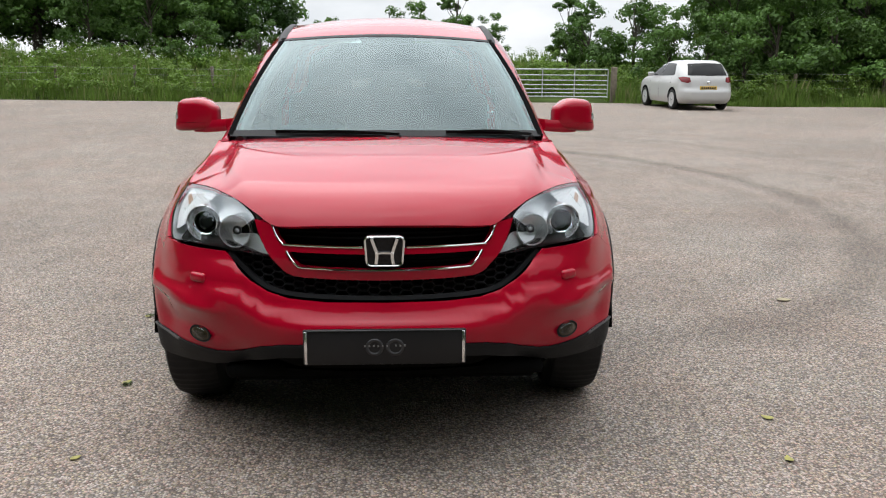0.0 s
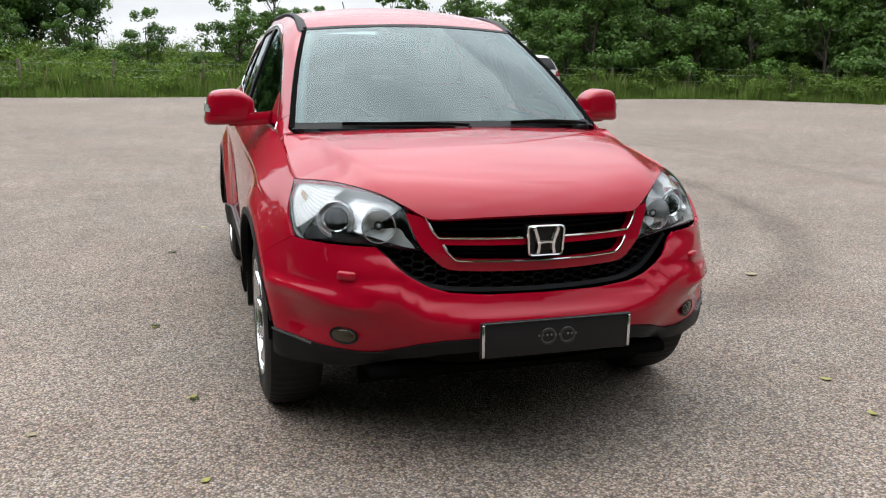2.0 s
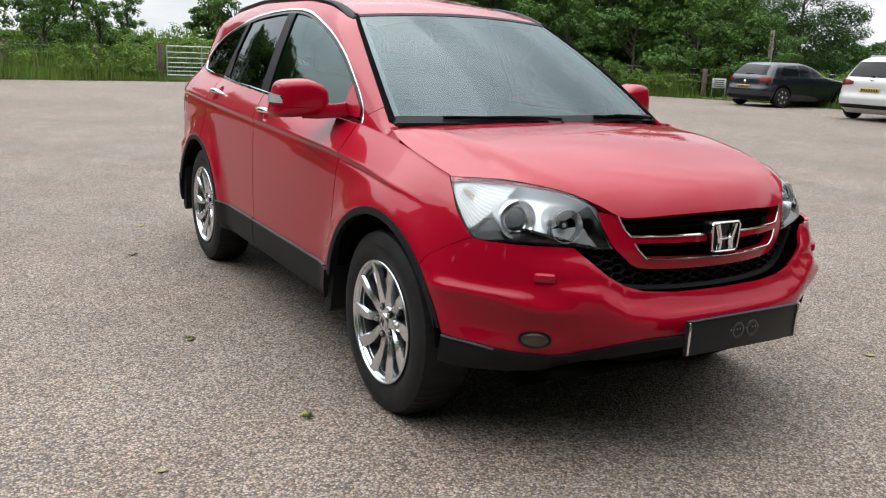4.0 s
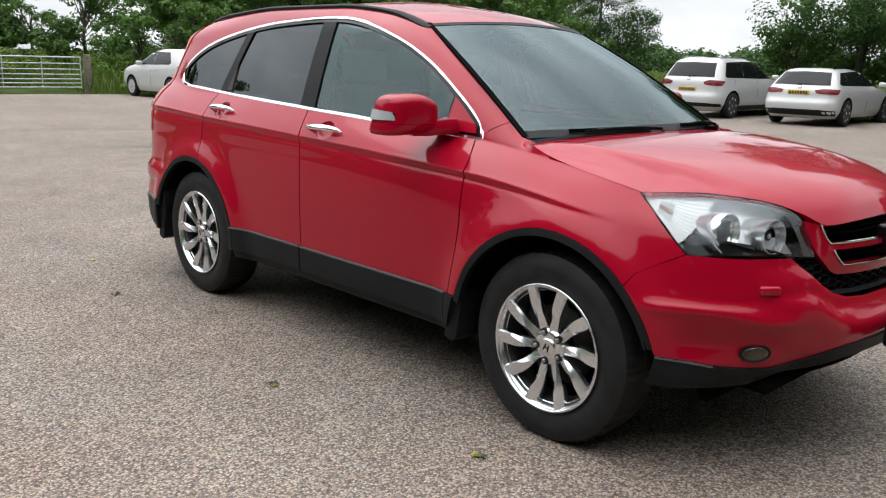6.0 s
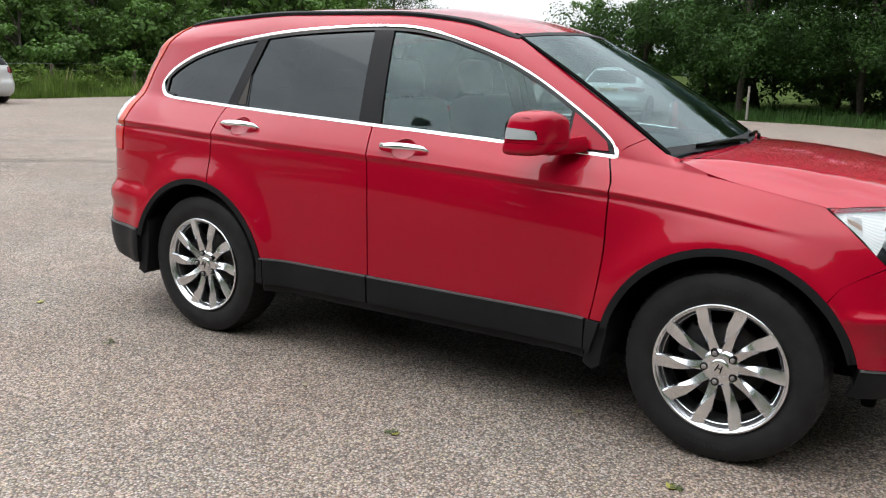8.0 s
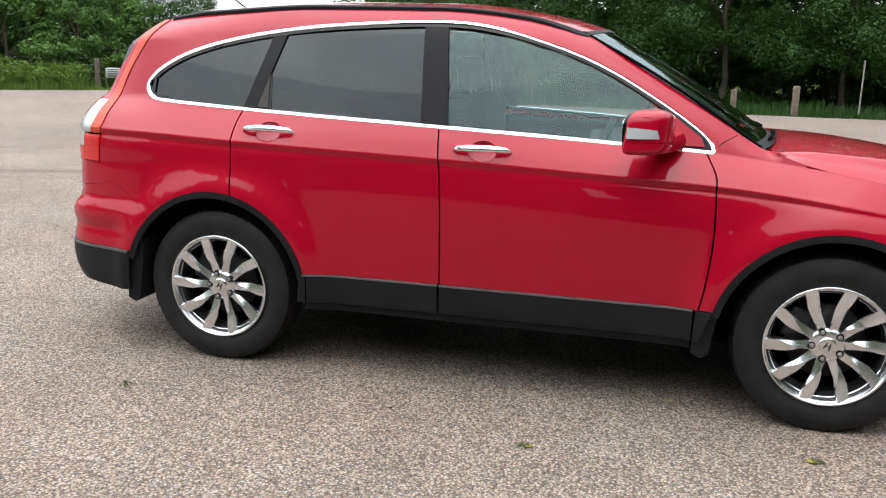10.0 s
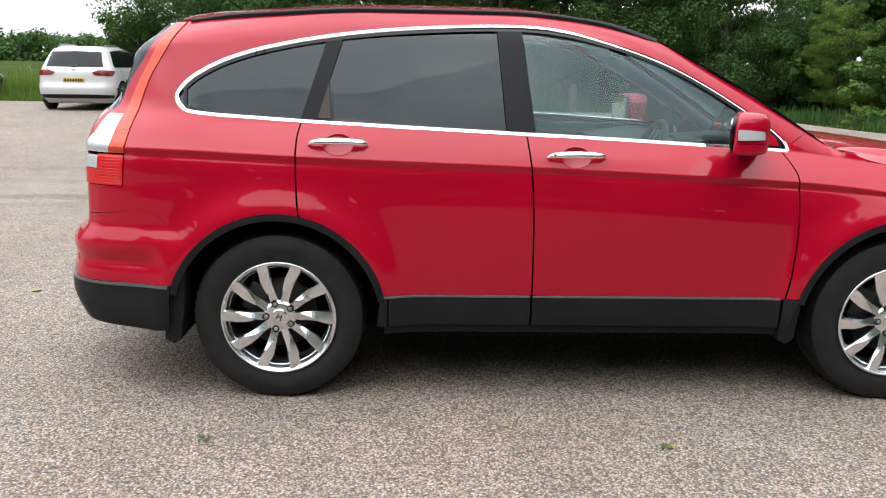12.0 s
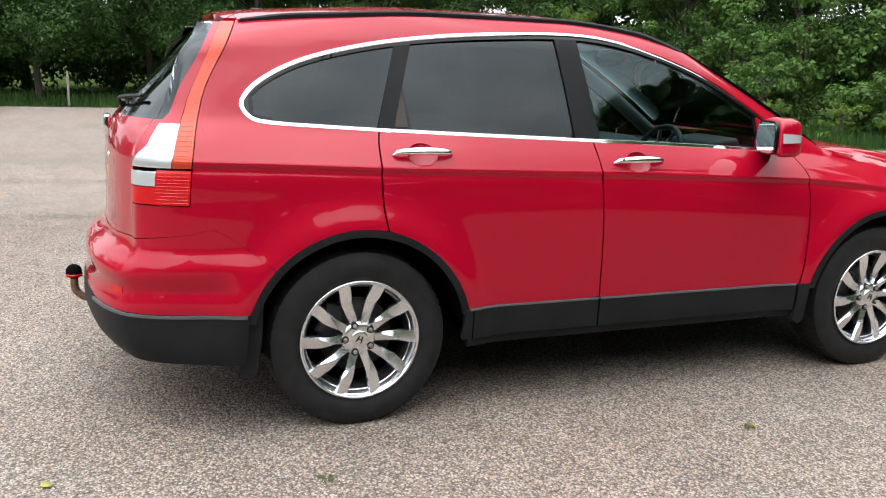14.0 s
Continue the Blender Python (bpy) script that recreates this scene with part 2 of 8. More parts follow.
def asphalt_mat():
    """Worn surface dressing: pale chippings in dark binder, with smooth darker wheel tracks, pinkish areas and stains."""
    m = bpy.data.materials.new("chipped_tarmac")
    m.use_nodes = True
    n, l = m.node_tree.nodes, m.node_tree.links
    p = n["Principled BSDF"]
    tc = n.new("ShaderNodeTexCoord")

    def noise_node(scale, detail=4, rough=0.55):
        t = n.new("ShaderNodeTexNoise")
        t.inputs["Scale"].default_value, t.inputs["Detail"].default_value, t.inputs["Roughness"].default_value = scale, detail, rough
        l.new(tc.outputs["Object"], t.inputs["Vector"])
        return t.outputs["Fac"]

    def remap(value, a, b, c, d):
        r = n.new("ShaderNodeMapRange")
        for k, v in zip(("From Min", "From Max", "To Min", "To Max"), (a, b, c, d)):
            r.inputs[k].default_value = v
        l.new(value, r.inputs["Value"])
        return r.outputs["Result"]

    def math_node(op, a, b):
        q = n.new("ShaderNodeMath")
        q.operation = op
        for i, v in enumerate((a, b)):
            if isinstance(v, float):
                q.inputs[i].default_value = v
            else:
                l.new(v, q.inputs[i])
        return q.outputs[0]

    vor = n.new("ShaderNodeTexVoronoi")
    vor.inputs["Scale"].default_value = 110
    l.new(tc.outputs["Object"], vor.inputs["Vector"])
    sep = n.new("ShaderNodeSeparateColor")
    l.new(vor.outputs["Color"], sep.inputs["Color"])
    ramp = n.new("ShaderNodeValToRGB")
    e = ramp.color_ramp.elements
    e[0].position, e[0].color = 0.0, (0.122, 0.105, 0.091, 1)
    e[1].position, e[1].color = 1.0, (0.445, 0.385, 0.328, 1)
    for pos, c in ((0.25, (0.193, 0.167, 0.144, 1)), (0.55, (0.280, 0.240, 0.204, 1)), (0.85, (0.378, 0.325, 0.279, 1))):
        q = e.new(pos)
        q.color = c
    l.new(sep.outputs["Red"], ramp.inputs["Fac"])
    # binder shows between the chips
    gap = remap(vor.outputs["Distance"], 0.38, 0.72, 1.0, 0.40)
    big = remap(noise_node(0.32, 5), 0.3, 0.7, 0.86, 1.13)
    mid = remap(noise_node(2.3, 5, 0.65), 0.3, 0.7, 0.86, 1.12)
    value = math_node("MULTIPLY", math_node("MULTIPLY", gap, big), mid)
    # smooth darker track that a turning vehicle has worn, on one side only
    sepx = n.new("ShaderNodeSeparateXYZ")
    l.new(tc.outputs["Object"], sepx.inputs["Vector"])
    ex = math_node("MULTIPLY", math_node("SUBTRACT", sepx.outputs["X"], 0.9), 1 / 3.45)
    ey = math_node("MULTIPLY", math_node("SUBTRACT", sepx.outputs["Y"], 6.5), 1 / 5.1)
    rad = math_node("SQRT", math_node("ADD", math_node("MULTIPLY", ex, ex), math_node("MULTIPLY", ey, ey)), 0.0)
    wob = math_node("MULTIPLY", math_node("SUBTRACT", noise_node(1.3, 3), 0.5), 0.10)
    for r, w, k in ((1.0, 0.035, 0.30), (0.86, 0.03, 0.12), (1.65, 0.04, 0.14)):
        d = math_node("ADD", math_node("ABSOLUTE", math_node("SUBTRACT", rad, r), 0.0), wob)
        ring = remap(d, w * 0.4, w * 1.9, k, 0.0)
        ring = math_node("MULTIPLY", ring, remap(sepx.outputs["X"], 0.9, 2.0, 0.0, 1.0))
        value = math_node("MULTIPLY", value, math_node("SUBTRACT", 1.0, ring))
    hsv = n.new("ShaderNodeHueSaturation")
    l.new(ramp.outputs["Color"], hsv.inputs["Color"])
    l.new(remap(sep.outputs["Blue"], 0.0, 1.0, 0.46, 0.55), hsv.inputs["Hue"])
    l.new(remap(sep.outputs["Green"], 0.0, 1.0, 0.35, 1.55), hsv.inputs["Saturation"])
    l.new(value, hsv.inputs["Value"])
    pink = n.new("ShaderNodeMix")
    pink.data_type = "RGBA"
    pink.blend_type = "MULTIPLY"
    pink.inputs["B"].default_value = (1.0, 0.89, 0.85, 1)
    l.new(remap(noise_node(0.9, 4), 0.35, 0.7, 0.25, 1.0), pink.inputs["Factor"])
    l.new(hsv.outputs["Color"], pink.inputs["A"])
    l.new(pink.outputs["Result"], p.inputs["Base Color"])
    p.inputs["Roughness"].default_value = 0.82
    p.inputs["Specular IOR Level"].default_value = 0.35
    b = n.new("ShaderNodeBump")
    b.inputs["Strength"].default_value, b.inputs["Distance"].default_value = 0.9, 0.006
    h = math_node("ADD", math_node("MULTIPLY", remap(vor.outputs["Distance"], 0.0, 0.7, 1.0, 0.0), 0.8), math_node("MULTIPLY", sep.outputs["Green"], 0.5))
    h = math_node("ADD", h, math_node("MULTIPLY", noise_node(48, 3, 0.6), 1.5))
    l.new(h, b.inputs["Height"])
    l.new(b.outputs["Normal"], p.inputs["Normal"])
    return m


TARMAC = asphalt_mat()


# ---- mesh helpers ----
def obj(name, verts, faces, material, parent=None, label="", smooth=True, normals=None, kind=""):
    """One mesh object of its own, in world coordinates, under a parent if one is given."""
    me = bpy.data.meshes.new(name)
    me.from_pydata([tuple(v) for v in verts], [], faces)
    if isinstance(material, (list, tuple)):
        for m in material:
            me.materials.append(m)
    else:
        me.materials.append(material)
    me.update()
    if smooth:
        me.polygons.foreach_set("use_smooth", [True] * len(me.polygons))
    if normals is not None:
        me.normals_split_custom_set_from_vertices([tuple(q) for q in normals])
    ob = new(name, me)
    if parent is not None:
        ob.parent = parent
        ob.matrix_parent_inverse = home(parent).inverted()
    if label or kind:
        tagged(ob, label=label, kind=kind)
    return ob


def home(ob):
    """Where an object stands, by its own and its parents' settings."""
    m = ob.matrix_basis.copy()
    if ob.parent is not None:
        m = home(ob.parent) @ ob.matrix_parent_inverse @ m
    return m


def part(name, bm, material, parent, label="", smooth=True, angle=None):
    """Links a bmesh as one mesh object under a thing or a part."""
    me = bpy.data.meshes.new(name)
    bm.to_mesh(me)
    bm.free()
    me.materials.append(material)
    if smooth:
        me.polygons.foreach_set("use_smooth", [True] * len(me.polygons))
        if angle:
            me.set_sharp_from_angle(angle=radians(angle))
    ob = new(name, me)
    if parent is not None:
        ob.parent = parent
        ob.matrix_parent_inverse = home(parent).inverted()
    if label:
        ob["label"] = label
    return ob


def thing(name, at, label, category, group="", kind=""):
    ob = new(name)
    ob.matrix_basis = at if isinstance(at, Matrix) else Matrix.Translation(at)
    ob.empty_display_size = 0.2
    return tagged(ob, label, category, group, kind)


def box_bm(size, at=(0, 0, 0), bevel=0.0, seg=2, turn=None):
    bm = bmesh.new()
    m = Matrix.Translation(at) @ (turn if turn is not None else Matrix()) @ Matrix.Diagonal((*size, 1))
    bmesh.ops.create_cube(bm, size=1.0, matrix=m)
    if bevel:
        bmesh.ops.bevel(bm, geom=bm.edges[:], offset=bevel, segments=seg, affect="EDGES", profile=0.5)
    return bm


def pchip(xs, ys):
    """A smooth curve through the points that does not overshoot."""
    xs, ys = np.array(xs, float), np.array(ys, float)
    h = np.diff(xs)
    s = np.diff(ys) / h
    d = np.zeros(len(xs))
    d[0], d[-1] = s[0], s[-1]
    for i in range(1, len(xs) - 1):
        if s[i - 1] * s[i] > 0:
            w1, w2 = 2 * h[i] + h[i - 1], h[i] + 2 * h[i - 1]
            d[i] = (w1 + w2) / (w1 / s[i - 1] + w2 / s[i])

    def at(x):
        if x <= xs[0]:
            return float(ys[0] + d[0] * (x - xs[0]))
        if x >= xs[-1]:
            return float(ys[-1] + d[-1] * (x - xs[-1]))
        i = int(np.searchsorted(xs, x)) - 1
        t = (x - xs[i]) / h[i]
        return float(ys[i] * (1 + 2 * t) * (1 - t) ** 2 + h[i] * d[i] * t * (1 - t) ** 2
                     + ys[i + 1] * t * t * (3 - 2 * t) + h[i] * d[i + 1] * t * t * (t - 1))
    return at


def catmull(points, n=8, closed=False):
    """A smooth chain of points through the given ones."""
    p = [Vector(q) for q in points]
    out = []
    k = len(p)
    for i in range(k if closed else k - 1):
        if closed:
            a, b, c, d = p[(i - 1) % k], p[i], p[(i + 1) % k], p[(i + 2) % k]
        else:
            a, b, c, d = p[max(i - 1, 0)], p[i], p[i + 1], p[min(i + 2, k - 1)]
        for j in range(n):
            t = j / n
            out.append(0.5 * ((2 * b) + (c - a) * t + (2 * a - 5 * b + 4 * c - d) * t * t + (3 * b - a - 3 * c + d) * t ** 3))
    if not closed:
        out.append(p[-1])
    return out


def clip_cell(poly, x0, x1, y0, y1):
    for axis, lim, keep in ((0, x0, 1), (0, x1, -1), (1, y0, 1), (1, y1, -1)):
        res = []
        for i, cur in enumerate(poly):
            prev = poly[i - 1]
            ci, pi = (cur[axis] - lim) * keep >= 0, (prev[axis] - lim) * keep >= 0
            if ci != pi:
                f = (lim - prev[axis]) / (cur[axis] - prev[axis])
                hit = [prev[0] + (cur[0] - prev[0]) * f, prev[1] + (cur[1] - prev[1]) * f]
                hit[axis] = lim
                res.append(tuple(hit))
            if ci:
                res.append(tuple(cur))
        poly = res
        if len(poly) < 3:
            return []
    return poly


def area2(poly):
    return sum(poly[i - 1][0] * poly[i][1] - poly[i][0] * poly[i - 1][1] for i in range(len(poly))) / 2


def cut_sheet(polys, cell, fine=None):
    """A flat sheet of small faces that fills the outlines, in two coordinates; fine is a stretch of the second with closer rows."""
    keys, pts, faces = {}, [], []
    for poly in polys:
        poly = [tuple(q) for q in poly]
        if area2(poly) < 0:
            poly = poly[::-1]
        a0, a1 = min(q[0] for q in poly), max(q[0] for q in poly)
        b0, b1 = min(q[1] for q in poly), max(q[1] for q in poly)
        for i in range(math.floor(a0 / cell), math.floor(a1 / cell) + 1):
            col = clip_cell(poly, i * cell, (i + 1) * cell, b0 - 1, b1 + 1)
            if len(col) < 3:
                continue
            rows = []
            for j in range(math.floor(b0 / cell), math.floor(b1 / cell) + 1):
                k = max(1, round(cell / 0.006)) if fine and fine[0] < (j + 0.5) * cell < fine[1] else 1
                rows += [((j + q / k) * cell, (j + (q + 1) / k) * cell) for q in range(k)]
            for r0, r1 in rows:
                c = clip_cell(col, i * cell, (i + 1) * cell, r0, r1)
                if len(c) < 3 or abs(area2(c)) < 1e-7:
                    continue
                ids = []
                for q in c:
                    k = (round(q[0] * 5e3), round(q[1] * 5e3))
                    if k not in keys:
                        keys[k] = len(pts)
                        pts.append(q)
                    if keys[k] not in ids:
                        ids.append(keys[k])
                if len(ids) > 2:
                    faces.append(ids)
    return pts, faces


def panel(name, polys, fn, material, parent, depth=0.014, cell=0.035, lift=0.0, mirror=False, label="", flip=False, sharp_edge=True):
    """A skin of real thickness over the surface fn(a, b) inside the outlines; mirror makes it on the car's other side."""
    pts, faces = cut_sheet(polys, cell, (0.82, 1.07) if fn is body else None)
    inward = flip or fn is body
    e = 0.004
    verts, norms = [], []
    for a, b in pts:
        p = fn(a, b)
        nrm = (fn(a + e, b) - fn(a - e, b)).cross(fn(a, b + e) - fn(a, b - e))
        nrm = nrm.normalized() if nrm.length > 1e-12 else Vector((0, 0, 1))
        if inward:
            nrm = -nrm
        verts.append(p + nrm * lift)
        norms.append(nrm)
    if inward:
        faces = [f[::-1] for f in faces]
    count = {}
    for f in faces:
        for i in range(len(f)):
            k = (f[i - 1], f[i])
            count[k] = count.get(k, 0) + 1
    rim = [k for k in count if (k[1], k[0]) not in count]
    if depth:
        on_grid = lambda i, j: any(abs(pts[i][k] - pts[j][k]) < 1e-6 and abs(pts[i][k] / cell - round(pts[i][k] / cell)) < 1e-4 for k in (0, 1))
        for i, j in rim:
            if on_grid(i, j):
                continue
            a, b = verts[i], verts[j]
            c, d = b - norms[j] * depth, a - norms[i] * depth
            side = (b - a).cross(norms[i])
            side = side.normalized() if side.length > 1e-12 else norms[i]
            k = len(verts)
            verts += [a.copy(), b.copy(), c, d]
            norms += [side] * 4
            faces.append([k + 1, k, k + 3, k + 2])
    if mirror:
        verts = [Vector((-v.x, v.y, v.z)) for v in verts]
        norms = [Vector((-v.x, v.y, v.z)) for v in norms]
        faces = [f[::-1] for f in faces]
    return obj(name, verts, faces, material, parent, label, normals=norms)


def sweep(name, line, section, material, parent, label="", closed=False, up=None, cap=True, scale=None, smooth=True, angle=40):
    """A bar with the given section (side, up) along a line of points."""
    line = [Vector(q) for q in line]
    bm = bmesh.new()
    rings = []
    k = len(line)
    for i, q in enumerate(line):
        if closed:
            d = line[(i + 1) % k] - line[i - 1]
        else:
            d = line[min(i + 1, k - 1)] - line[max(i - 1, 0)]
        d.normalize()
        u = up[i] if isinstance(up, list) else (Vector(up) if up is not None else Vector((0, 0, 1)))
        s = d.cross(u)
        s.normalize()
        w = s.cross(d)
        f = scale[i] if scale else 1.0
        rings.append([bm.verts.new(q + s * (a * f) + w * (b * f)) for a, b in section])
    m = len(section)
    for i in range(k if closed else k - 1):
        r, t = rings[i], rings[(i + 1) % k]
        for j in range(m):
            bm.faces.new((r[j], r[(j + 1) % m], t[(j + 1) % m], t[j]))
    if cap and not closed:
        bm.faces.new(rings[0][::-1])
        bm.faces.new(rings[-1])
    bmesh.ops.recalc_face_normals(bm, faces=bm.faces[:])
    return part(name, bm, material, parent, label, smooth, angle)


def ring_section(rx, ry, n=10):
    return [(rx * math.cos(2 * math.pi * i / n), ry * math.sin(2 * math.pi * i / n)) for i in range(n)]


def lathe_bm(profile, seg=48, axis="X", close=True):
    """A turned body; profile rows are (along the axis, radius)."""
    bm = bmesh.new()
    rings = []
    for a, r in profile:
        ring = []
        for i in range(seg):
            t = 2 * math.pi * i / seg
            c, s = r * math.cos(t), r * math.sin(t)
            ring.append(bm.verts.new((a, c, s) if axis == "X" else (c, s, a) if axis == "Z" else (c, a, s)))
        rings.append(ring)
    for r, q in zip(rings, rings[1:]):
        for i in range(seg):
            bm.faces.new((r[i], r[(i + 1) % seg], q[(i + 1) % seg], q[i]))
    if close:
        for ring in (rings[0], rings[-1]):
            try:
                bm.faces.new(ring)
            except ValueError:
                pass
    bmesh.ops.recalc_face_normals(bm, faces=bm.faces[:])
    return bm


# ---- ground ----
def ground_height(x, y):
    """Flat car park; past its edge the verge banks up a little on the far side."""
    edge = 27.5 if x < 6 else 27.5 - (x - 6) * 0.30
    rise = max(0.0, y - edge - 0.3)
    h = 1.5 * (1 - math.exp(-(rise / 7.0) ** 2)) if x < 7 else 0.5 * (1 - math.exp(-(rise / 6.0) ** 2))
    return h


def build_ground():
    xs = [-900, -400, -200, -100, -60] + list(np.arange(-44, 46, 2.0)) + [60, 100, 200, 400, 900]
    ys = [-900, -400, -200, -100, -50, -30] + list(np.arange(-20, 60, 2.0)) + [70, 100, 200, 400, 900]
    v = [(x, y, ground_height(x, y) - 0.02) for y in ys for x in xs]
    n = len(xs)
    f = [(j * n + i, j * n + i + 1, (j + 1) * n + i + 1, (j + 1) * n + i) for j in range(len(ys) - 1) for i in range(n - 1)]
    tagged(obj("ground", v, f, EARTH), "grassy earth ground reaching to the horizon", "ground", kind="structure")
    edge = [(-13.5, -40), (16, -40), (9.0, -15), (9.4, -9.6), (13.8, -7.4), (19.5, -5.5), (20.5, 0), (21.3, 5), (21.6, 12), (21.8, 17.5), (20.3, 20.5), (17.8, 23.4),
            (15.5, 24.4), (11.5, 24.6), (8.2, 26.4), (5.5, 27.0), (1, 27.0), (-6, 26.9), (-13, 28.2), (-24, 29.0), (-40, 30.5), (-34, 26), (-22, 22), (-14.5, 10), (-13.5, -10)]
    line = catmull([(a, b, 0) for a, b in edge], 5, closed=True)
    rng = random.Random(4)
    line = [(q.x + rng.uniform(-0.12, 0.12), q.y + rng.uniform(-0.12, 0.12)) for q in line]
    pts, faces = cut_sheet([line], 2.5)
    k = len(pts)
    v = [(a, b, 0.0) for a, b in pts]
    count = set()
    for q in faces:
        for i in range(len(q)):
            count.add((q[i - 1], q[i]))
    for i, j in [c for c in count if (c[1], c[0]) not in count]:
        m = len(v)
        v += [(*pts[i], -0.08), (*pts[j], -0.08)]
        faces.append([j, i, m, m + 1])
    tagged(obj("pavement", v, faces, TARMAC, smooth=False), "worn grey chipped tarmac car park surface", "car park", kind="structure")
    return line


EDGE = build_ground()


# ---- the red car: its surface ----
CAR = thing("car", (0, 2.23, 0), "bright red five-door estate off-roader parked on grey tarmac", "car")

PLAN_PTS = [(0, 0.020), (0.25, 0.032), (0.45, 0.075), (0.60, 0.140), (0.72, 0.235), (0.805, 0.345), (0.862, 0.48), (0.893, 0.65), (0.906, 0.85), (0.910, 1.2),
            (0.910, 2.4), (0.910, 3.3), (0.907, 3.72), (0.897, 4.0), (0.872, 4.18), (0.815, 4.335), (0.72, 4.437), (0.52, 4.515), (0.25, 4.558), (0, 4.57)]
_line = catmull([(a, b, 0) for a, b in PLAN_PTS], 24)
PX = np.array([q.x for q in _line])
PY = np.array([q.y for q in _line])
PU = np.concatenate([[0], np.cumsum(np.hypot(np.diff(PX), np.diff(PY)))])
_tx, _ty = np.gradient(PX, PU), np.gradient(PY, PU)
_len = np.hypot(_tx, _ty)
PNX, PNY = _ty / _len, -_tx / _len
UMAX = float(PU[-1])

BELT = pchip([0.2, 0.63, 1.05, 1.39, 1.70, 2.02, 2.52, 3.46, 3.95, 4.4], [0.88, 0.963, 1.034, 1.072, 1.090, 1.108, 1.131, 1.170, 1.195, 1.205])
BELT_IN = pchip([0.2, 0.63, 1.05, 1.39, 1.70, 2.10, 2.52, 3.0, 3.46, 4.0, 4.5], [0.09, 0.118, 0.145, 0.142, 0.122, 0.100, 0.090, 0.100, 0.128, 0.135, 0.13])
SIDE_F = pchip([-0.3, 0.0, 0.15, 0.35, 0.5, 0.62, 0.70, 0.745, 0.768, 0.776, 0.800, 0.807, 0.83, 0.90, 1.0],
               [0.06, 0.02, -0.01, -0.02, 0.0, 0.045, 0.098, 0.150, 0.196, 0.202, 0.166, 0.170, 0.25, 0.53, 1.0])
SIDE_P = pchip([-0.3, 0.0, 0.15, 0.35, 0.5, 0.62, 0.72, 0.80, 0.86, 0.93, 1.0], [0.06, 0.02, -0.01, -0.02, 0.03, 0.10, 0.20, 0.32, 0.46, 0.70, 1.0])
RAIL_Z = pchip([1.217, 1.45, 1.70, 1.956, 2.20, 2.60, 3.17, 3.60, 3.93, 4.2], [1.100, 1.245, 1.393, 1.535, 1.592, 1.626, 1.628, 1.606, 1.578, 1.53])
RAIL_X = pchip([1.217, 1.45, 1.70, 1.956, 2.20, 2.60, 3.17, 3.60, 3.93, 4.2], [0.723, 0.672, 0.615, 0.556, 0.556, 0.566, 0.566, 0.552, 0.530, 0.50])
FRONT_D = pchip([0.22, 0.28, 0.34, 0.40, 0.46, 0.535, 0.562, 0.585, 0.602, 0.630, 0.66, 0.72, 0.80, 0.90, 1.0], [0.20, 0.15, 0.075, 0.035, 0.012, -0.006, 0.002, 0.024, 0.036, 0.042, 0.062, 0.085, 0.095, 0.12, 0.2])
REAR_D = pchip([0.24, 0.28, 0.32, 0.37, 0.44, 0.52, 0.56, 0.60, 0.65, 0.69, 0.72, 0.76, 0.90, 1.05, 1.14, 1.20, 1.30, 1.40, 1.55, 1.65],
               [0.20, 0.13, 0.06, 0.02, 0.0, 0.004, 0.014, 0.006, 0.012, 0.045, 0.085, 0.100, 0.106, 0.112, 0.130, 0.166, 0.254, 0.350, 0.490, 0.580])
# how much the shelf under the lower grille climbs towards the lamps
SHELF = pchip([0.0, 0.22, 0.33, 0.41, 0.47, 0.515, 0.56, 0.66, 0.80, 0.95], [0.0, 0.001, 0.006, 0.025, 0.056, 0.078, 0.086, 0.072, 0.040, 0.010])
HUB_F, HUB_R, HUB_Z = 0.912, 3.543, 0.352


def smooth01(t):
    t = min(1.0, max(0.0, t))
    return t * t * (3 - 2 * t)


def side_in(y, z):
    """How far the side lies inside the plan's outline."""
    zb, db = BELT(y), BELT_IN(y)
    if z <= zb:
        s = (z - 0.47) / (zb - 0.47)
        k = smooth01((y - 0.62) / 0.35)
        f = SIDE_F(s) * k + SIDE_P(s) * (1 - k)
        d = db * f
        if z < 0.40:
            d += (0.40 - z) ** 2 * 1.4
        return d
    h = z - zb
    d = db + 0.37 * h + 0.12 * h * h
    top = RAIL_Z(y)
    ht = top - zb
    if y > 1.08 and ht > 0.02:
        e = top - z
        r = min(0.10, ht)
        if e < r:
            dt = db + 0.37 * ht + 0.12 * ht * ht
            w = (1 - max(e, -0.02) / r) ** 2 * smooth01((y - 1.08) / 0.16)
            d += (0.910 - RAIL_X(y) - dt) * w
    return d


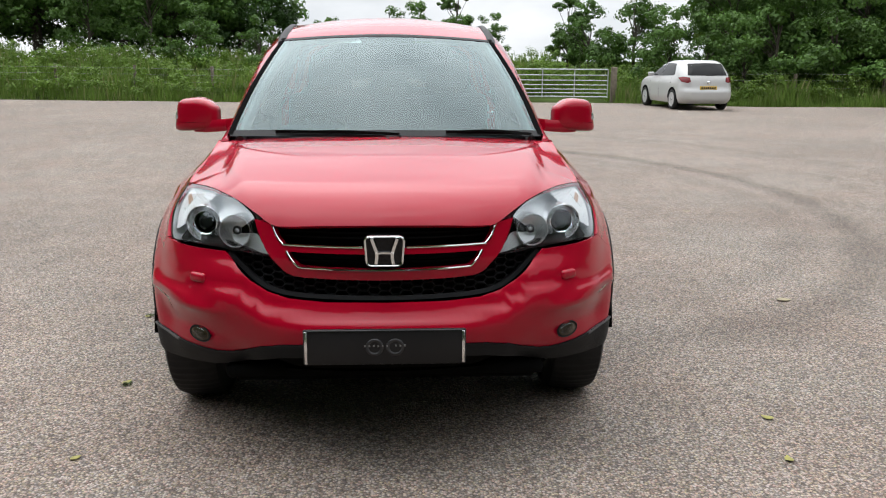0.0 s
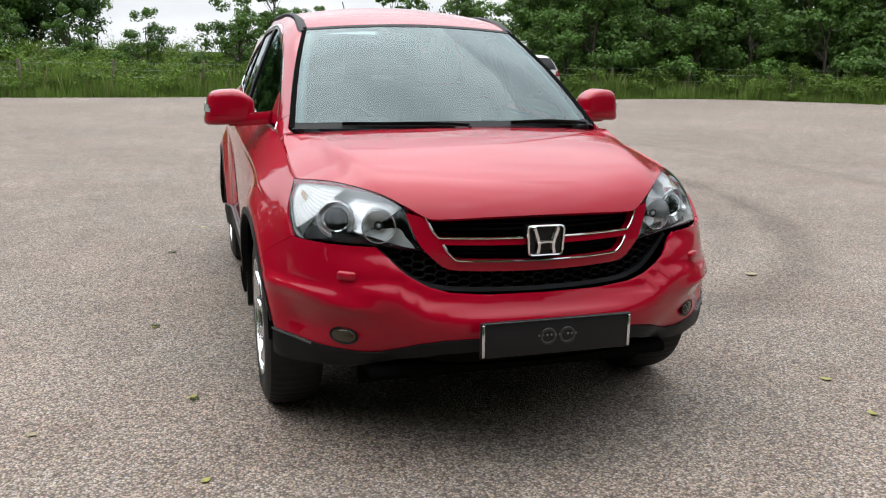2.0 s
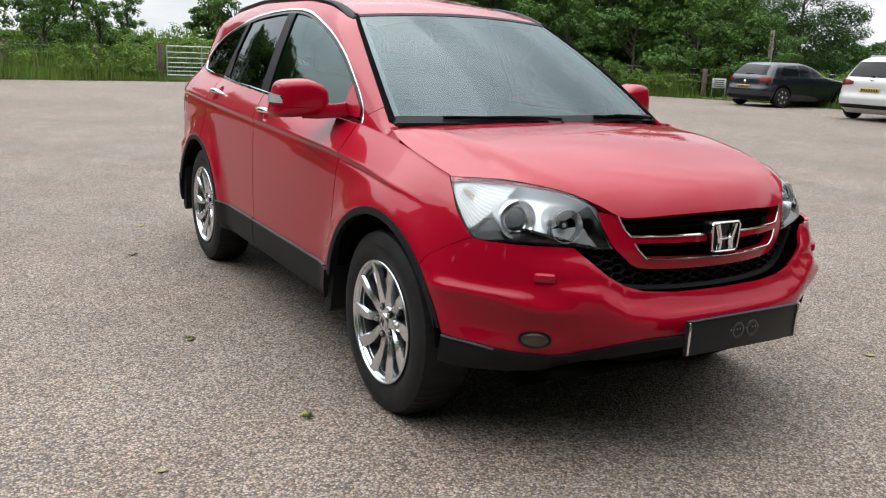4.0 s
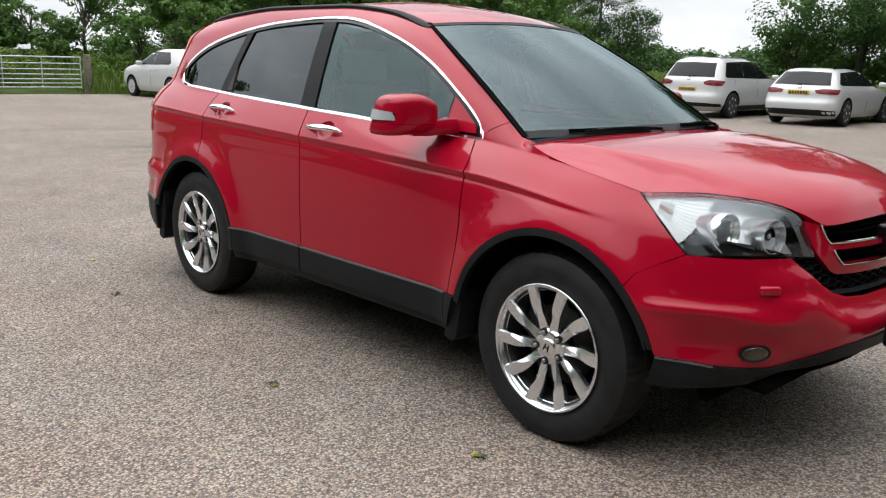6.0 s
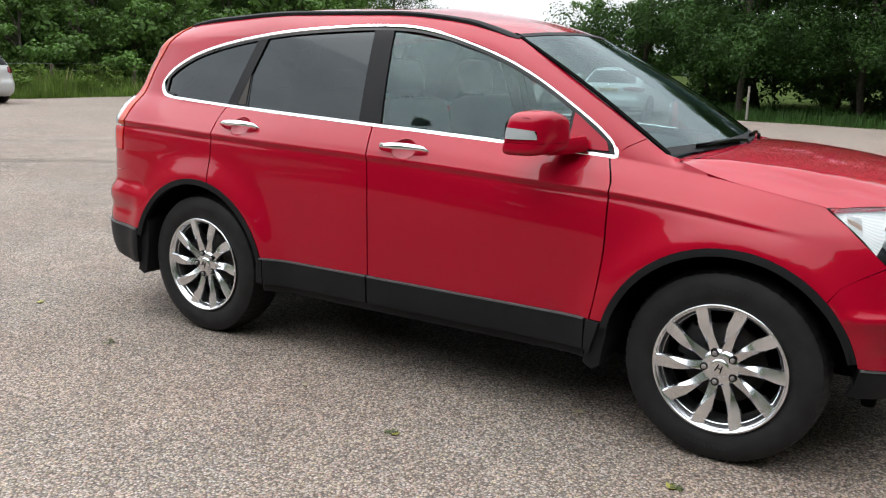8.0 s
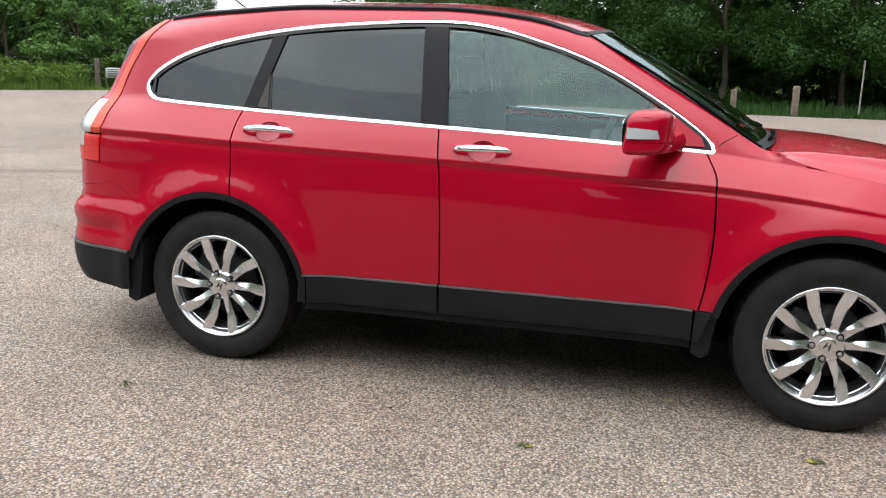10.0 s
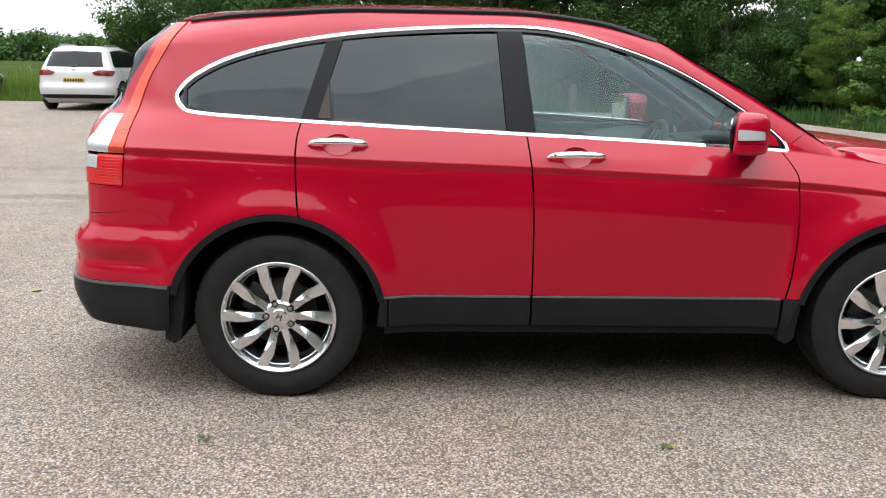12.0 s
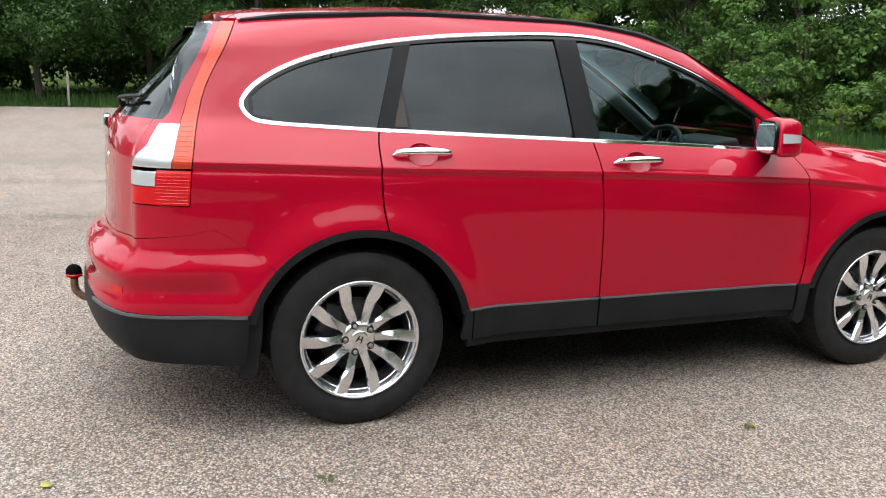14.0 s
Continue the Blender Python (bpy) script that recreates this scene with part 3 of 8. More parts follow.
def body(u, z):
    """The skin of the car's near side at u along its outline from the middle of the nose to the middle of the tail."""
    uu = min(max(u, 0.0), UMAX)
    x, y = float(np.interp(uu, PU, PX)), float(np.interp(uu, PU, PY))
    nx, ny = float(np.interp(uu, PU, PNX)), float(np.interp(uu, PU, PNY))
    if u < 0:
        x += u
    if u > UMAX:
        x -= u - UMAX
    wx, wy = nx * nx, ny * ny
    if y < 2:
        dn = FRONT_D(z - SHELF(abs(x)) * (1 - smooth01((z - 0.725) / 0.055))) * (1 - 0.45 * smooth01((abs(x) - 0.42) / 0.3) * (1 if z > 0.5 else 0))
        # the wing-like fold that runs out to the wheel arch over the fog lamp
        zr = 0.575 + 0.035 * smooth01((uu - 0.45) / 0.5)
        dn_all = -0.020 * math.exp(-((z - zr) / 0.024) ** 2) * smooth01((uu - 0.50) / 0.25) * (1 - smooth01((y - 0.45) / 0.12))
        dn_all += 0.020 * math.exp(-((z - 0.500) / 0.045) ** 2) * smooth01((uu - 0.50) / 0.2) * (1 - smooth01((y - 0.36) / 0.12))
    else:
        dn = REAR_D(z)
        # the rear bumper stands proud of the quarter, with a hollow below its shelf
        dn_all = -0.022 * smooth01((0.735 - z) / 0.055) * smooth01((y - 3.84) / 0.20) * wx
        # the corners of the tailgate's upper part are cut back
        dn_all += 0.050 * 2 * abs(nx * ny) * smooth01((z - 1.12) / 0.14) * (1 - smooth01((z - 1.40) / 0.14))
        dn_all += 0.012 * math.exp(-((z - 0.590) / 0.030) ** 2) * smooth01((y - 3.98) / 0.14)
    ys = min(max(y, 0.2), 4.4)
    d = wx * (side_in(ys, z) + 0.009 * (1 - smooth01((z - 0.90) / 0.14))) + wy * dn + dn_all
    for hub in (HUB_F, HUB_R):
        r = math.hypot(y - hub, z - HUB_Z)
        if r < 0.85:
            d -= 0.036 * wx * math.exp(-((r - 0.45) / (0.088 if r > 0.45 else 0.12)) ** 2)
    return Vector((-(x - nx * d), y - ny * d, z))


def u_y(y, z):
    """The place along the outline at which the skin at height z has this y."""
    a, b = 0.0, UMAX
    for _ in range(40):
        m = (a + b) / 2
        if body(m, z).y < y:
            a = m
        else:
            b = m
    return (a + b) / 2


def u_x(x, z, rear=False):
    a, b = (UMAX * 0.75, UMAX) if rear else (0.0, UMAX * 0.25)
    for _ in range(36):
        m = (a + b) / 2
        inside = -body(m, z).x < x
        if rear:
            a, b = (m, b) if not inside else (a, m)
        else:
            a, b = (m, b) if inside else (a, m)
    return (a + b) / 2


def Y(points):
    """Outline given by (y, z) on the side, as (u, z)."""
    return [(u_y(y, z), z) for y, z in points]


def arc(hub, r, a0, a1, n=18, zc=HUB_Z):
    """Points on a wheel arch: 0 degrees points to the tail, 90 up."""
    return [(hub + r * math.cos(radians(a0 + (a1 - a0) * i / n)), zc + r * math.sin(radians(a0 + (a1 - a0) * i / n))) for i in range(n + 1)]


def curve2(points, n=6):
    return [(q.x, q.y) for q in catmull([(a, b, 0) for a, b in points], n)]


def both(name, polys, material, label="", **kw):
    a = panel(name, polys, body, material, CAR, label=label, flip=False, **kw)
    b = panel(name, polys, body, material, CAR, label=label, flip=False, mirror=True, **kw)
    return a, b


# window outline, front tip over the top to the tail and back along the belt
WIN_TOP = curve2([(1.395, 1.080), (1.430, 1.140), (1.569, 1.240), (1.806, 1.378), (2.035, 1.473), (2.321, 1.548), (2.583, 1.570), (2.995, 1.554), (3.320, 1.521), (3.575, 1.474),
                  (3.758, 1.420), (3.890, 1.352), (3.955, 1.290), (3.962, 1.245), (3.925, 1.208), (3.86, 1.196)], 5)
WIN_BOT = [(y, BELT(y) + 0.002) for y in np.linspace(3.80, 1.40, 28)]
GAP = 0.0035
CUT_A = curve2([(1.424, 1.074), (1.385, 1.0), (1.378, 0.944), (1.373, 0.739), (1.390, 0.56), (1.408, 0.462)], 4)
CUT_B = curve2([(2.517, 1.133), (2.494, 0.952), (2.483, 0.74), (2.480, 0.468)], 5)
CUT_C = curve2([(3.447, 1.170), (3.462, 1.09), (3.459, 0.90), (3.447, 0.800)], 5)
R_ARCH = 0.456


def shift(pts, dy):
    return [(y + dy, z) for y, z in pts]


def belt_run(y0, y1, n=10, dz=0.0):
    return [(y, BELT(y) + dz) for y in np.linspace(y0, y1, n)]


HANDLES = ((2.315, 1.036), (3.290, 1.074))


def with_hole(outline, at):
    """The outline in two halves that leave an oval opening for the handle's cup."""
    cu, cz = u_y(*at), at[1] + 0.007
    out = []
    for side in (-1, 1):
        poly = []
        f = lambda q: (q[0] - cu) * side
        for i, c in enumerate(outline):
            p = outline[i - 1]
            if (f(p) >= 0) != (f(c) >= 0):
                t = f(p) / (f(p) - f(c))
                poly.append((cu, p[1] + (c[1] - p[1]) * t))
            if f(c) >= 0:
                poly.append(c)
        done = []
        for i, c in enumerate(poly):
            p = poly[i - 1]
            if abs(p[0] - cu) < 1e-9 and abs(c[0] - cu) < 1e-9:
                arcs = [(cu + side * 0.062 * math.cos(t), cz + 0.043 * math.sin(t)) for t in np.linspace(-math.pi / 2, math.pi / 2, 19)]
                done += arcs if p[1] < c[1] else arcs[::-1]
            done.append(c)
        out.append(done)
    return out


def build_red_body():
    # doors
    front = shift(CUT_A, GAP) + [(y, 0.466) for y in np.linspace(1.45, 2.44, 8)] + shift(CUT_B, -GAP)[::-1] + belt_run(2.49, 1.45, 12, -0.004)
    d1, d2 = both("front_door", with_hole(Y(front), HANDLES[0]), RED)
    a0 = math.degrees(math.asin((0.466 - HUB_Z) / R_ARCH))
    rear = shift(CUT_B, GAP) + [(y, 0.466) for y in np.linspace(2.54, 3.06, 5)]
    rear += [q for q in arc(HUB_R, R_ARCH, 180 - a0, 100, 16) if q[0] < 3.44] + shift(CUT_C, -GAP)[::-1] + belt_run(3.42, 2.54, 10, -0.004)
    both("rear_door", with_hole(Y(rear), HANDLES[1]), RED)
    # front wing with the foot of the windscreen pillar
    a1 = math.degrees(math.asin((0.466 - HUB_Z) / R_ARCH))
    wing = [(1.402, 0.466)] + shift(CUT_A, -GAP)[::-1] + [(1.400, 1.082), (1.36, 1.115), (1.30, 1.148), (1.217, 1.098), (1.15, 1.078), (1.052, 1.045)]
    wing += belt_run(1.045, 0.66, 10) + [(0.628, 0.960), (0.56, 0.908), (0.49, 0.850), (0.424, 0.790), (0.50, 0.748), (0.552, 0.7145)]
    wing += [q for q in arc(HUB_F, R_ARCH, 136, a1, 22)]
    both("front_wing", [Y(wing)], RED)
    # roof side frame and rear quarter in one sheet
    top_in = [q for q in WIN_TOP[:46] if q[0] < 3.30]
    upper = [(1.302, 1.150), (1.365, 1.116)] + [(y, z + 0.002) for y, z in top_in] + [(3.33, 1.523)]
    upper += [(y, RAIL_Z(y)) for y in np.linspace(3.33, 1.302, 40)]
    tail_edge = curve2([(3.955, 1.573), (4.02, 1.45), (4.085, 1.33), (4.125, 1.20), (4.150, 1.08), (4.162, 0.98), (4.168, 0.902)], 4)
    q = [(3.33, 1.523)] + [(y, z + 0.002) for y, z in WIN_TOP if y > 3.34 and z > 1.20] + [(3.86, 1.198)]
    q += [(y, z) for y, z in WIN_BOT if y > 3.46] + shift(CUT_C, GAP)
    q += [p for p in arc(HUB_R, R_ARCH, 101, 43, 14) if p[0] > 3.452]
    q += curve2([(3.885, 0.672), (3.99, 0.755), (4.09, 0.815), (4.16, 0.80)], 4)
    quarter = Y(q)
    z_low = 0.76
    uin = u_x(0.715, 0.80, True)
    quarter += [(u_x(0.74, 0.775, True), 0.772), (u_x(0.70, 0.77, True), 0.768), (u_x(0.705, 0.84, True), 0.84), (u_x(0.708, 0.898, True), 0.898)]
    quarter += Y(tail_edge[::-1]) + Y([(y, RAIL_Z(y)) for y in np.linspace(3.94, 3.33, 14)])
    both("side_frame", [Y(upper), quarter], RED)
    # bumpers
    bx = lambda x, z: (u_x(x, z), z)
    front_b = [(-0.0001, 0.628), bx(0.20, 0.630), bx(0.33, 0.640), bx(0.40, 0.660), bx(0.46, 0.695), bx(0.515, 0.745), bx(0.56, 0.785), bx(0.63, 0.787), bx(0.72, 0.786)]
    front_b += Y([(0.421, 0.788), (0.50, 0.7468), (0.552, 0.7132)]) + Y([p for p in arc(HUB_F, R_ARCH, 136.5, 166.5, 10)])
    front_b += Y([(0.465, 0.452)]) + [bx(0.83, 0.444), bx(0.76, 0.432), bx(0.70, 0.425), bx(0.60, 0.418), bx(0.549, 0.421), bx(0.494, 0.441), bx(0.43, 0.469), bx(0.35, 0.485), bx(0.25, 0.490), (-0.0001, 0.491)]
    for flip in (False, True):
        panel("front_bumper", [front_b], body, RED, CAR, mirror=flip, cell=0.03)
    rx = lambda x, z: (u_x(x, z, True), z)
    rear_b = Y([p for p in arc(HUB_R, R_ARCH, 19.5, 42.5, 10)]) + Y(curve2([(3.8855, 0.6711), (3.9903, 0.7541), (4.09, 0.8141), (4.16, 0.7991)], 4))
    rear_b += [rx(0.74, 0.769), rx(0.66, 0.766), rx(0.5, 0.754), rx(0.3, 0.744), (UMAX, 0.741), (UMAX, 0.500), rx(0.5, 0.500), rx(0.75, 0.502)] + Y([(4.20, 0.504)])
    for flip in (False, True):
        panel("rear_bumper", [rear_b], body, RED, CAR, mirror=flip, cell=0.03)


build_red_body()


# ---- bonnet, windscreen, roof ----
HOOD_C = pchip([0.05, 0.112, 0.26, 0.40, 0.65, 0.90, 1.05, 1.16], [0.945, 0.965, 1.000, 1.028, 1.070, 1.094, 1.100, 1.098])
HOOD_EDGE_Y = pchip([0, 0.2, 0.369, 0.45, 0.52, 0.60, 0.66, 0.72, 0.766, 0.80], [0.112, 0.124, 0.162, 0.215, 0.285, 0.385, 0.465, 0.545, 0.620, 0.72])
HOOD_EDGE_Z = pchip([0, 0.2, 0.369, 0.45, 0.52, 0.60, 0.66, 0.72, 0.766, 0.80], [0.886, 0.883, 0.876, 0.915, 0.948, 0.966, 0.972, 0.969, 0.963, 0.96])
HOOD_RIDGE = pchip([0.1, 0.4, 0.8, 1.16], [0.40, 0.53, 0.62, 0.665])


def edge_x(y):
    return -body(u_y(y, BELT(y)), BELT(y)).x


HOOD_SIDE = pchip(np.linspace(0.62, 1.16, 10), [edge_x(y) - 0.003 for y in np.linspace(0.62, 1.16, 10)])


HOOD_LIFT = pchip([0.2, 0.93, 1.052, 1.15, 1.22], [0.0, 0.0, 0.010, 0.026, 0.035])


def hood_crown(x, y):
    x = abs(x)
    xr = HOOD_RIDGE(y)
    z = HOOD_C(y) - 0.020 * min(x / xr, 1.2) ** 2
    xe = HOOD_SIDE(y) if y > 0.62 else 0.772
    if x > xr - 0.03:
        t = min(1.2, (x - xr + 0.03) / (xe - xr + 0.03))
        drop = HOOD_C(y) - 0.020 - (BELT(y) if y > 0.62 else BELT(0.62) - 0.02 * (0.62 - y)) - HOOD_LIFT(y) - 0.006
        z -= max(drop, 0.002) * (smooth01(t / 0.35) * 0.35 * t / max(t, 0.35) + 0.65 * t * t if t < 0.35 else 0.35 + 0.65 * t * t - 0.0)
    return z


def hood(x, y):
    yf = HOOD_EDGE_Y(abs(x))
    base = hood_crown(x, max(yf, 0.05))
    d = y - yf
    z = hood_crown(x, y) - (base - HOOD_EDGE_Z(abs(x))) * math.exp(-max(d, -0.02) / 0.06)
    return Vector((x, y, z))


def build_top():
    right = [(x, HOOD_EDGE_Y(x)) for x in np.linspace(0, 0.766, 40)]
    right += [(HOOD_SIDE(y) - 0.003, y) for y in np.linspace(0.65, 1.05, 9)]
    back = [(0.757, 1.07), (0.750, 1.12), (0.728, 1.178), (0.60, 1.178), (0.40, 1.165), (0.2, 1.16), (0, 1.158)]
    right += back
    outline = right + [(-x, y) for x, y in right[-2:0:-1]]
    panel("bonnet", [outline], hood, RED, CAR, depth=0.02, cell=0.03, label="smooth bonnet with two soft folds")

    def screen(a, b):
        """a across from -1 to 1, b up from 0 to 1."""
        k = 1 - a * a
        x = a * (0.722 + (0.556 - 0.722) * b + 0.012 * math.sin(math.pi * b))
        y = 1.205 + (1.956 - 1.205) * b - k * (0.100 - 0.035 * b) - 0.012 * math.sin(math.pi * b)
        z = 1.092 + (1.537 - 1.092) * b + k * (0.006 + 0.020 * b) + 0.012 * math.sin(math.pi * b)
        return Vector((x, y, z))
    grid = [(-0.985, 0.0), (0.985, 0.0), (0.985, 1.0), (-0.985, 1.0)]
    panel("windscreen", [grid], screen, GLASS_SCREEN, CAR, depth=0.006, cell=0.08, label="large raked windscreen with a shaded lower band")
    # dark border of the screen: foot, top and both edges
    for poly in ([(-0.985, 0.0), (0.985, 0.0), (0.985, 0.05), (-0.985, 0.05)], [(-0.985, 0.972), (0.985, 0.972), (0.985, 1.0), (-0.985, 1.0)]):
        panel("screen_border", [poly], screen, PILLAR_BLACK, CAR, depth=0.004, cell=0.08, lift=0.002)
    for s in (-1, 1):
        e = sorted((0.970 * s, 1.004 * s))
        panel("pillar_trim", [[(e[0], 0.012), (e[1], 0.012), (e[1], 1.008), (e[0], 1.008)]], screen, MATT_BLACK, CAR, depth=0.008, cell=0.06, lift=0.003)
    # shaded mirror patch at the head of the screen
    patch = [(-0.26, 0.972), (-0.22, 0.90), (-0.16, 0.875), (0.16, 0.875), (0.22, 0.90), (0.26, 0.972)]
    panel("sensor_patch", [patch], screen, PILLAR_BLACK, CAR, depth=0.002, cell=0.08, lift=-0.004)

    def roof(a, y):
        k = 1 - a * a
        xe, ze = RAIL_X(y), RAIL_Z(y)
        yy = y - k * 0.066 * max(0.0, 1 - (y - 1.956) / 0.5)
        crown = 0.030 + 0.018 * smooth01((y - 1.95) / 0.6)
        lead = 0.0 if y > 2.1 else -0.004 * (2.1 - y) / 0.15
        return Vector((a * xe, yy, ze + crown * k * (1 + 0.12 * k) + lead))
    panel("roof", [[(-1, 1.96), (1, 1.96), (1, 3.95), (-1, 3.95)]], roof, RED, CAR, depth=0.02, cell=0.07)
    panel("tail_spoiler", [[(-0.93, 3.952), (0.93, 3.952), (0.86, 3.995), (0.5, 4.015), (-0.5, 4.015), (-0.86, 3.995)]], roof, RED, CAR, depth=0.03, cell=0.05)
    panel("headlining", [[(-0.97, 2.0), (0.97, 2.0), (0.97, 3.93), (-0.97, 3.93)]], lambda a, y: roof(a, y) - Vector((0, 0, 0.045)), CABIN_LIGHT, CAR, depth=0.0, cell=0.2)
    return screen, roof


SCREEN, ROOF = build_top()


# ---- the red car: glass, trim and fittings on its sides ----
def skin_point(y, z, out=0.0):
    u = u_y(y, z)
    e = 0.004
    n = (body(u, z + e) - body(u, z - e)).cross(body(u + e, z) - body(u - e, z)).normalized()
    return body(u, z) + n * out, n


def mirror_object(ob):
    """The same part on the car's other side."""
    me = ob.data.copy()
    me.transform(Matrix.Diagonal((-1, 1, 1, 1)))
    me.flip_normals()
    other = new(ob.name.split(".")[0], me)
    other.parent = ob.parent
    other.matrix_parent_inverse = ob.matrix_parent_inverse.copy()
    other.matrix_basis = ob.matrix_basis.copy()
    if "label" in ob:
        other["label"] = ob["label"]
    return other


def half(poly, p, n):
    """Keeps the part of an outline on the side of the line through p that n points to."""
    out = []
    f = lambda q: (q[0] - p[0]) * n[0] + (q[1] - p[1]) * n[1]
    for i, c in enumerate(poly):
        a = poly[i - 1]
        if (f(a) >= 0) != (f(c) >= 0):
            t = f(a) / (f(a) - f(c))
            out.append((a[0] + (c[0] - a[0]) * t, a[1] + (c[1] - a[1]) * t))
        if f(c) >= 0:
            out.append(c)
    return out


def build_side_windows():
    loop = list(WIN_TOP) + list(WIN_BOT)
    # bright trim all round
    pts, ups = [], []
    for y, z in loop:
        p, n = skin_point(y, z, -0.0035 - 0.007 * (1 - smooth01((y - 2.0) / 0.5)) * smooth01((z - BELT(y) - 0.02) / 0.04))
        pts.append(p)
        ups.append(n)
    sec = [(-0.0095, -0.006), (-0.0095, 0.003), (-0.006, 0.0062), (0.006, 0.0062), (0.0095, 0.003), (0.0095, -0.006)]
    t = sweep("window_trim", pts, sec, CHROME, CAR, "bright chrome strip round the side windows", closed=True, up=ups)
    mirror_object(t)

    def line(y0, z0, y1, z1, side):
        d = (y1 - y0, z1 - z0)
        return (y0, z0), (d[1] * side, -d[0] * side)
    inner = [(y, z) for y, z in loop]
    b0 = line(2.475, 1.13, 2.530, 1.57, -1)
    b1 = line(2.600, 1.13, 2.640, 1.57, 1)
    bm_ = line(2.517, 1.13, 2.583, 1.57, 1)
    c0 = line(3.405, 1.13, 3.275, 1.53, -1)
    c1 = line(3.470, 1.13, 3.340, 1.53, 1)
    cm_ = line(3.452, 1.13, 3.322, 1.53, 1)
    neg = lambda q: (q[0], (-q[1][0], -q[1][1]))
    sail = [(1.40, 1.078), (1.430, 1.143), (1.569, 1.242), (1.600, 1.262), (1.612, 1.086)]
    front_pane = half(half(inner, *b0), (1.602, 1.2), (1.0, 0.06))
    panes = [("front_side_window", front_pane, GLASS_CLEAR, "lightly tinted front side window"),
             ("rear_side_window", half(half(inner, *b1), *c0), GLASS_TINT, "dark privacy glass"),
             ("quarter_window", half(inner, *c1), GLASS_TINT, "dark privacy glass")]
    for name, poly, m, label in panes:
        both(name, [Y(poly)], m, label=label, lift=-0.010, depth=0.004, cell=0.05)
    pillars = [("centre_pillar", half(half(inner, *neg(b0)), *neg(bm_))), ("centre_pillar", half(half(inner, *bm_), *neg(b1))),
               ("rear_pillar", half(half(inner, *neg(c0)), *neg(cm_))), ("rear_pillar", half(half(inner, *cm_), *neg(c1)))]
    for name, poly in pillars:
        c = (sum(p[0] for p in poly) / len(poly), sum(p[1] for p in poly) / len(poly))
        poly = [(y + (0.003 if y < c[0] else -0.003), z) for y, z in poly]
        both(name, [Y(poly)], PILLAR_BLACK, lift=-0.002, depth=0.012, cell=0.05)
    both("mirror_sail", [Y([(1.432, 1.096), (1.446, 1.130), (1.560, 1.212), (1.595, 1.234), (1.600, 1.100)])], RED, lift=0.001, depth=0.010, cell=0.04)
    both("window_seal", [Y([(1.400, 1.084), (1.432, 1.136), (1.560, 1.225), (1.612, 1.262), (1.612, 1.090)])], GLOSS_BLACK, lift=-0.008, depth=0.008, cell=0.04)
    # small fixed trim at the back of the rear door
    both("fillet_seal", [Y([(3.394, 1.172), (3.312, 1.172), (3.338, 1.362)])], GLOSS_BLACK, lift=-0.007, depth=0.003, cell=0.04)
    both("door_fillet", [Y([(3.382, 1.186), (3.328, 1.186), (3.341, 1.335)])], FILLET, lift=-0.003, depth=0.004, cell=0.04)
    # rubber line under the top trim of each pane
    run = [q for q in WIN_TOP if q[1] > 1.12 and q[0] < 3.95]
    inset = []
    for i, (y, z) in enumerate(run):
        (ya, za), (yb, zb) = run[max(i - 1, 0)], run[min(i + 1, len(run) - 1)]
        k = math.hypot(yb - ya, zb - za)
        inset.append((y + (zb - za) / k * 0.014, z - (yb - ya) / k * 0.014))
    pts, ups = zip(*[skin_point(y, z, -0.005) for y, z in inset])
    t = sweep("window_rubber", list(pts), [(-0.007, -0.003), (-0.007, 0.003), (0.007, 0.003), (0.007, -0.003)], GLOSS_BLACK, CAR, up=list(ups))
    mirror_object(t)


build_side_windows()


def build_handles():
    for y0, z0 in HANDLES:
        cu = u_y(y0, z0)
        oval = [(cu + 0.064 * math.cos(2 * math.pi * i / 28), z0 + 0.007 + 0.042 * math.sin(2 * math.pi * i / 28)) for i in range(28)]

        def bowl(u, z, cu=cu, z0=z0):
            r = ((u - cu) / 0.064) ** 2 + ((z - z0 - 0.007) / 0.042) ** 2
            e = 0.004
            n = (body(u, z + e) - body(u, z - e)).cross(body(u + e, z) - body(u - e, z)).normalized()
            return body(u, z) - n * (0.0205 * max(0.0, 1 - r) ** 0.42 + 0.001)
        panel("handle_cup", [oval], bowl, RED, CAR, depth=0.0, cell=0.012, flip=True)
        panel("handle_cup", [oval], bowl, RED, CAR, depth=0.0, cell=0.012, flip=True, mirror=True)
        line, ups, sc = [], [], []
        for i in range(17):
            t = i / 16
            out = 0.012 + 0.020 * math.sin(math.pi * t) ** 0.35
            p, n = skin_point(y0 - 0.122 + 0.244 * t, z0 + 0.007, out - (0.012 if i in (0, 16) else 0))
            line.append(p)
            ups.append(n)
            sc.append(0.35 + 0.68 * math.sin(math.pi * t) ** 0.5)
        t = sweep("door_handle", line, ring_section(0.0155, 0.010, 12), CHROME, CAR, "chrome pull handle", up=ups, scale=sc, angle=60)
        mirror_object(t)
    # lock dot beside the front handle
    p, n = skin_point(2.315 + 0.095, 1.044, 0.034)
    bm = lathe_bm([(0, 0.0001), (0.002, 0.006), (0.0, 0.0075)], 14)
    bm.transform(Matrix.Translation(p + n * 0.004) @ n.to_track_quat("X", "Z").to_matrix().to_4x4())
    part("door_lock", bm, STEEL, CAR)


build_handles()


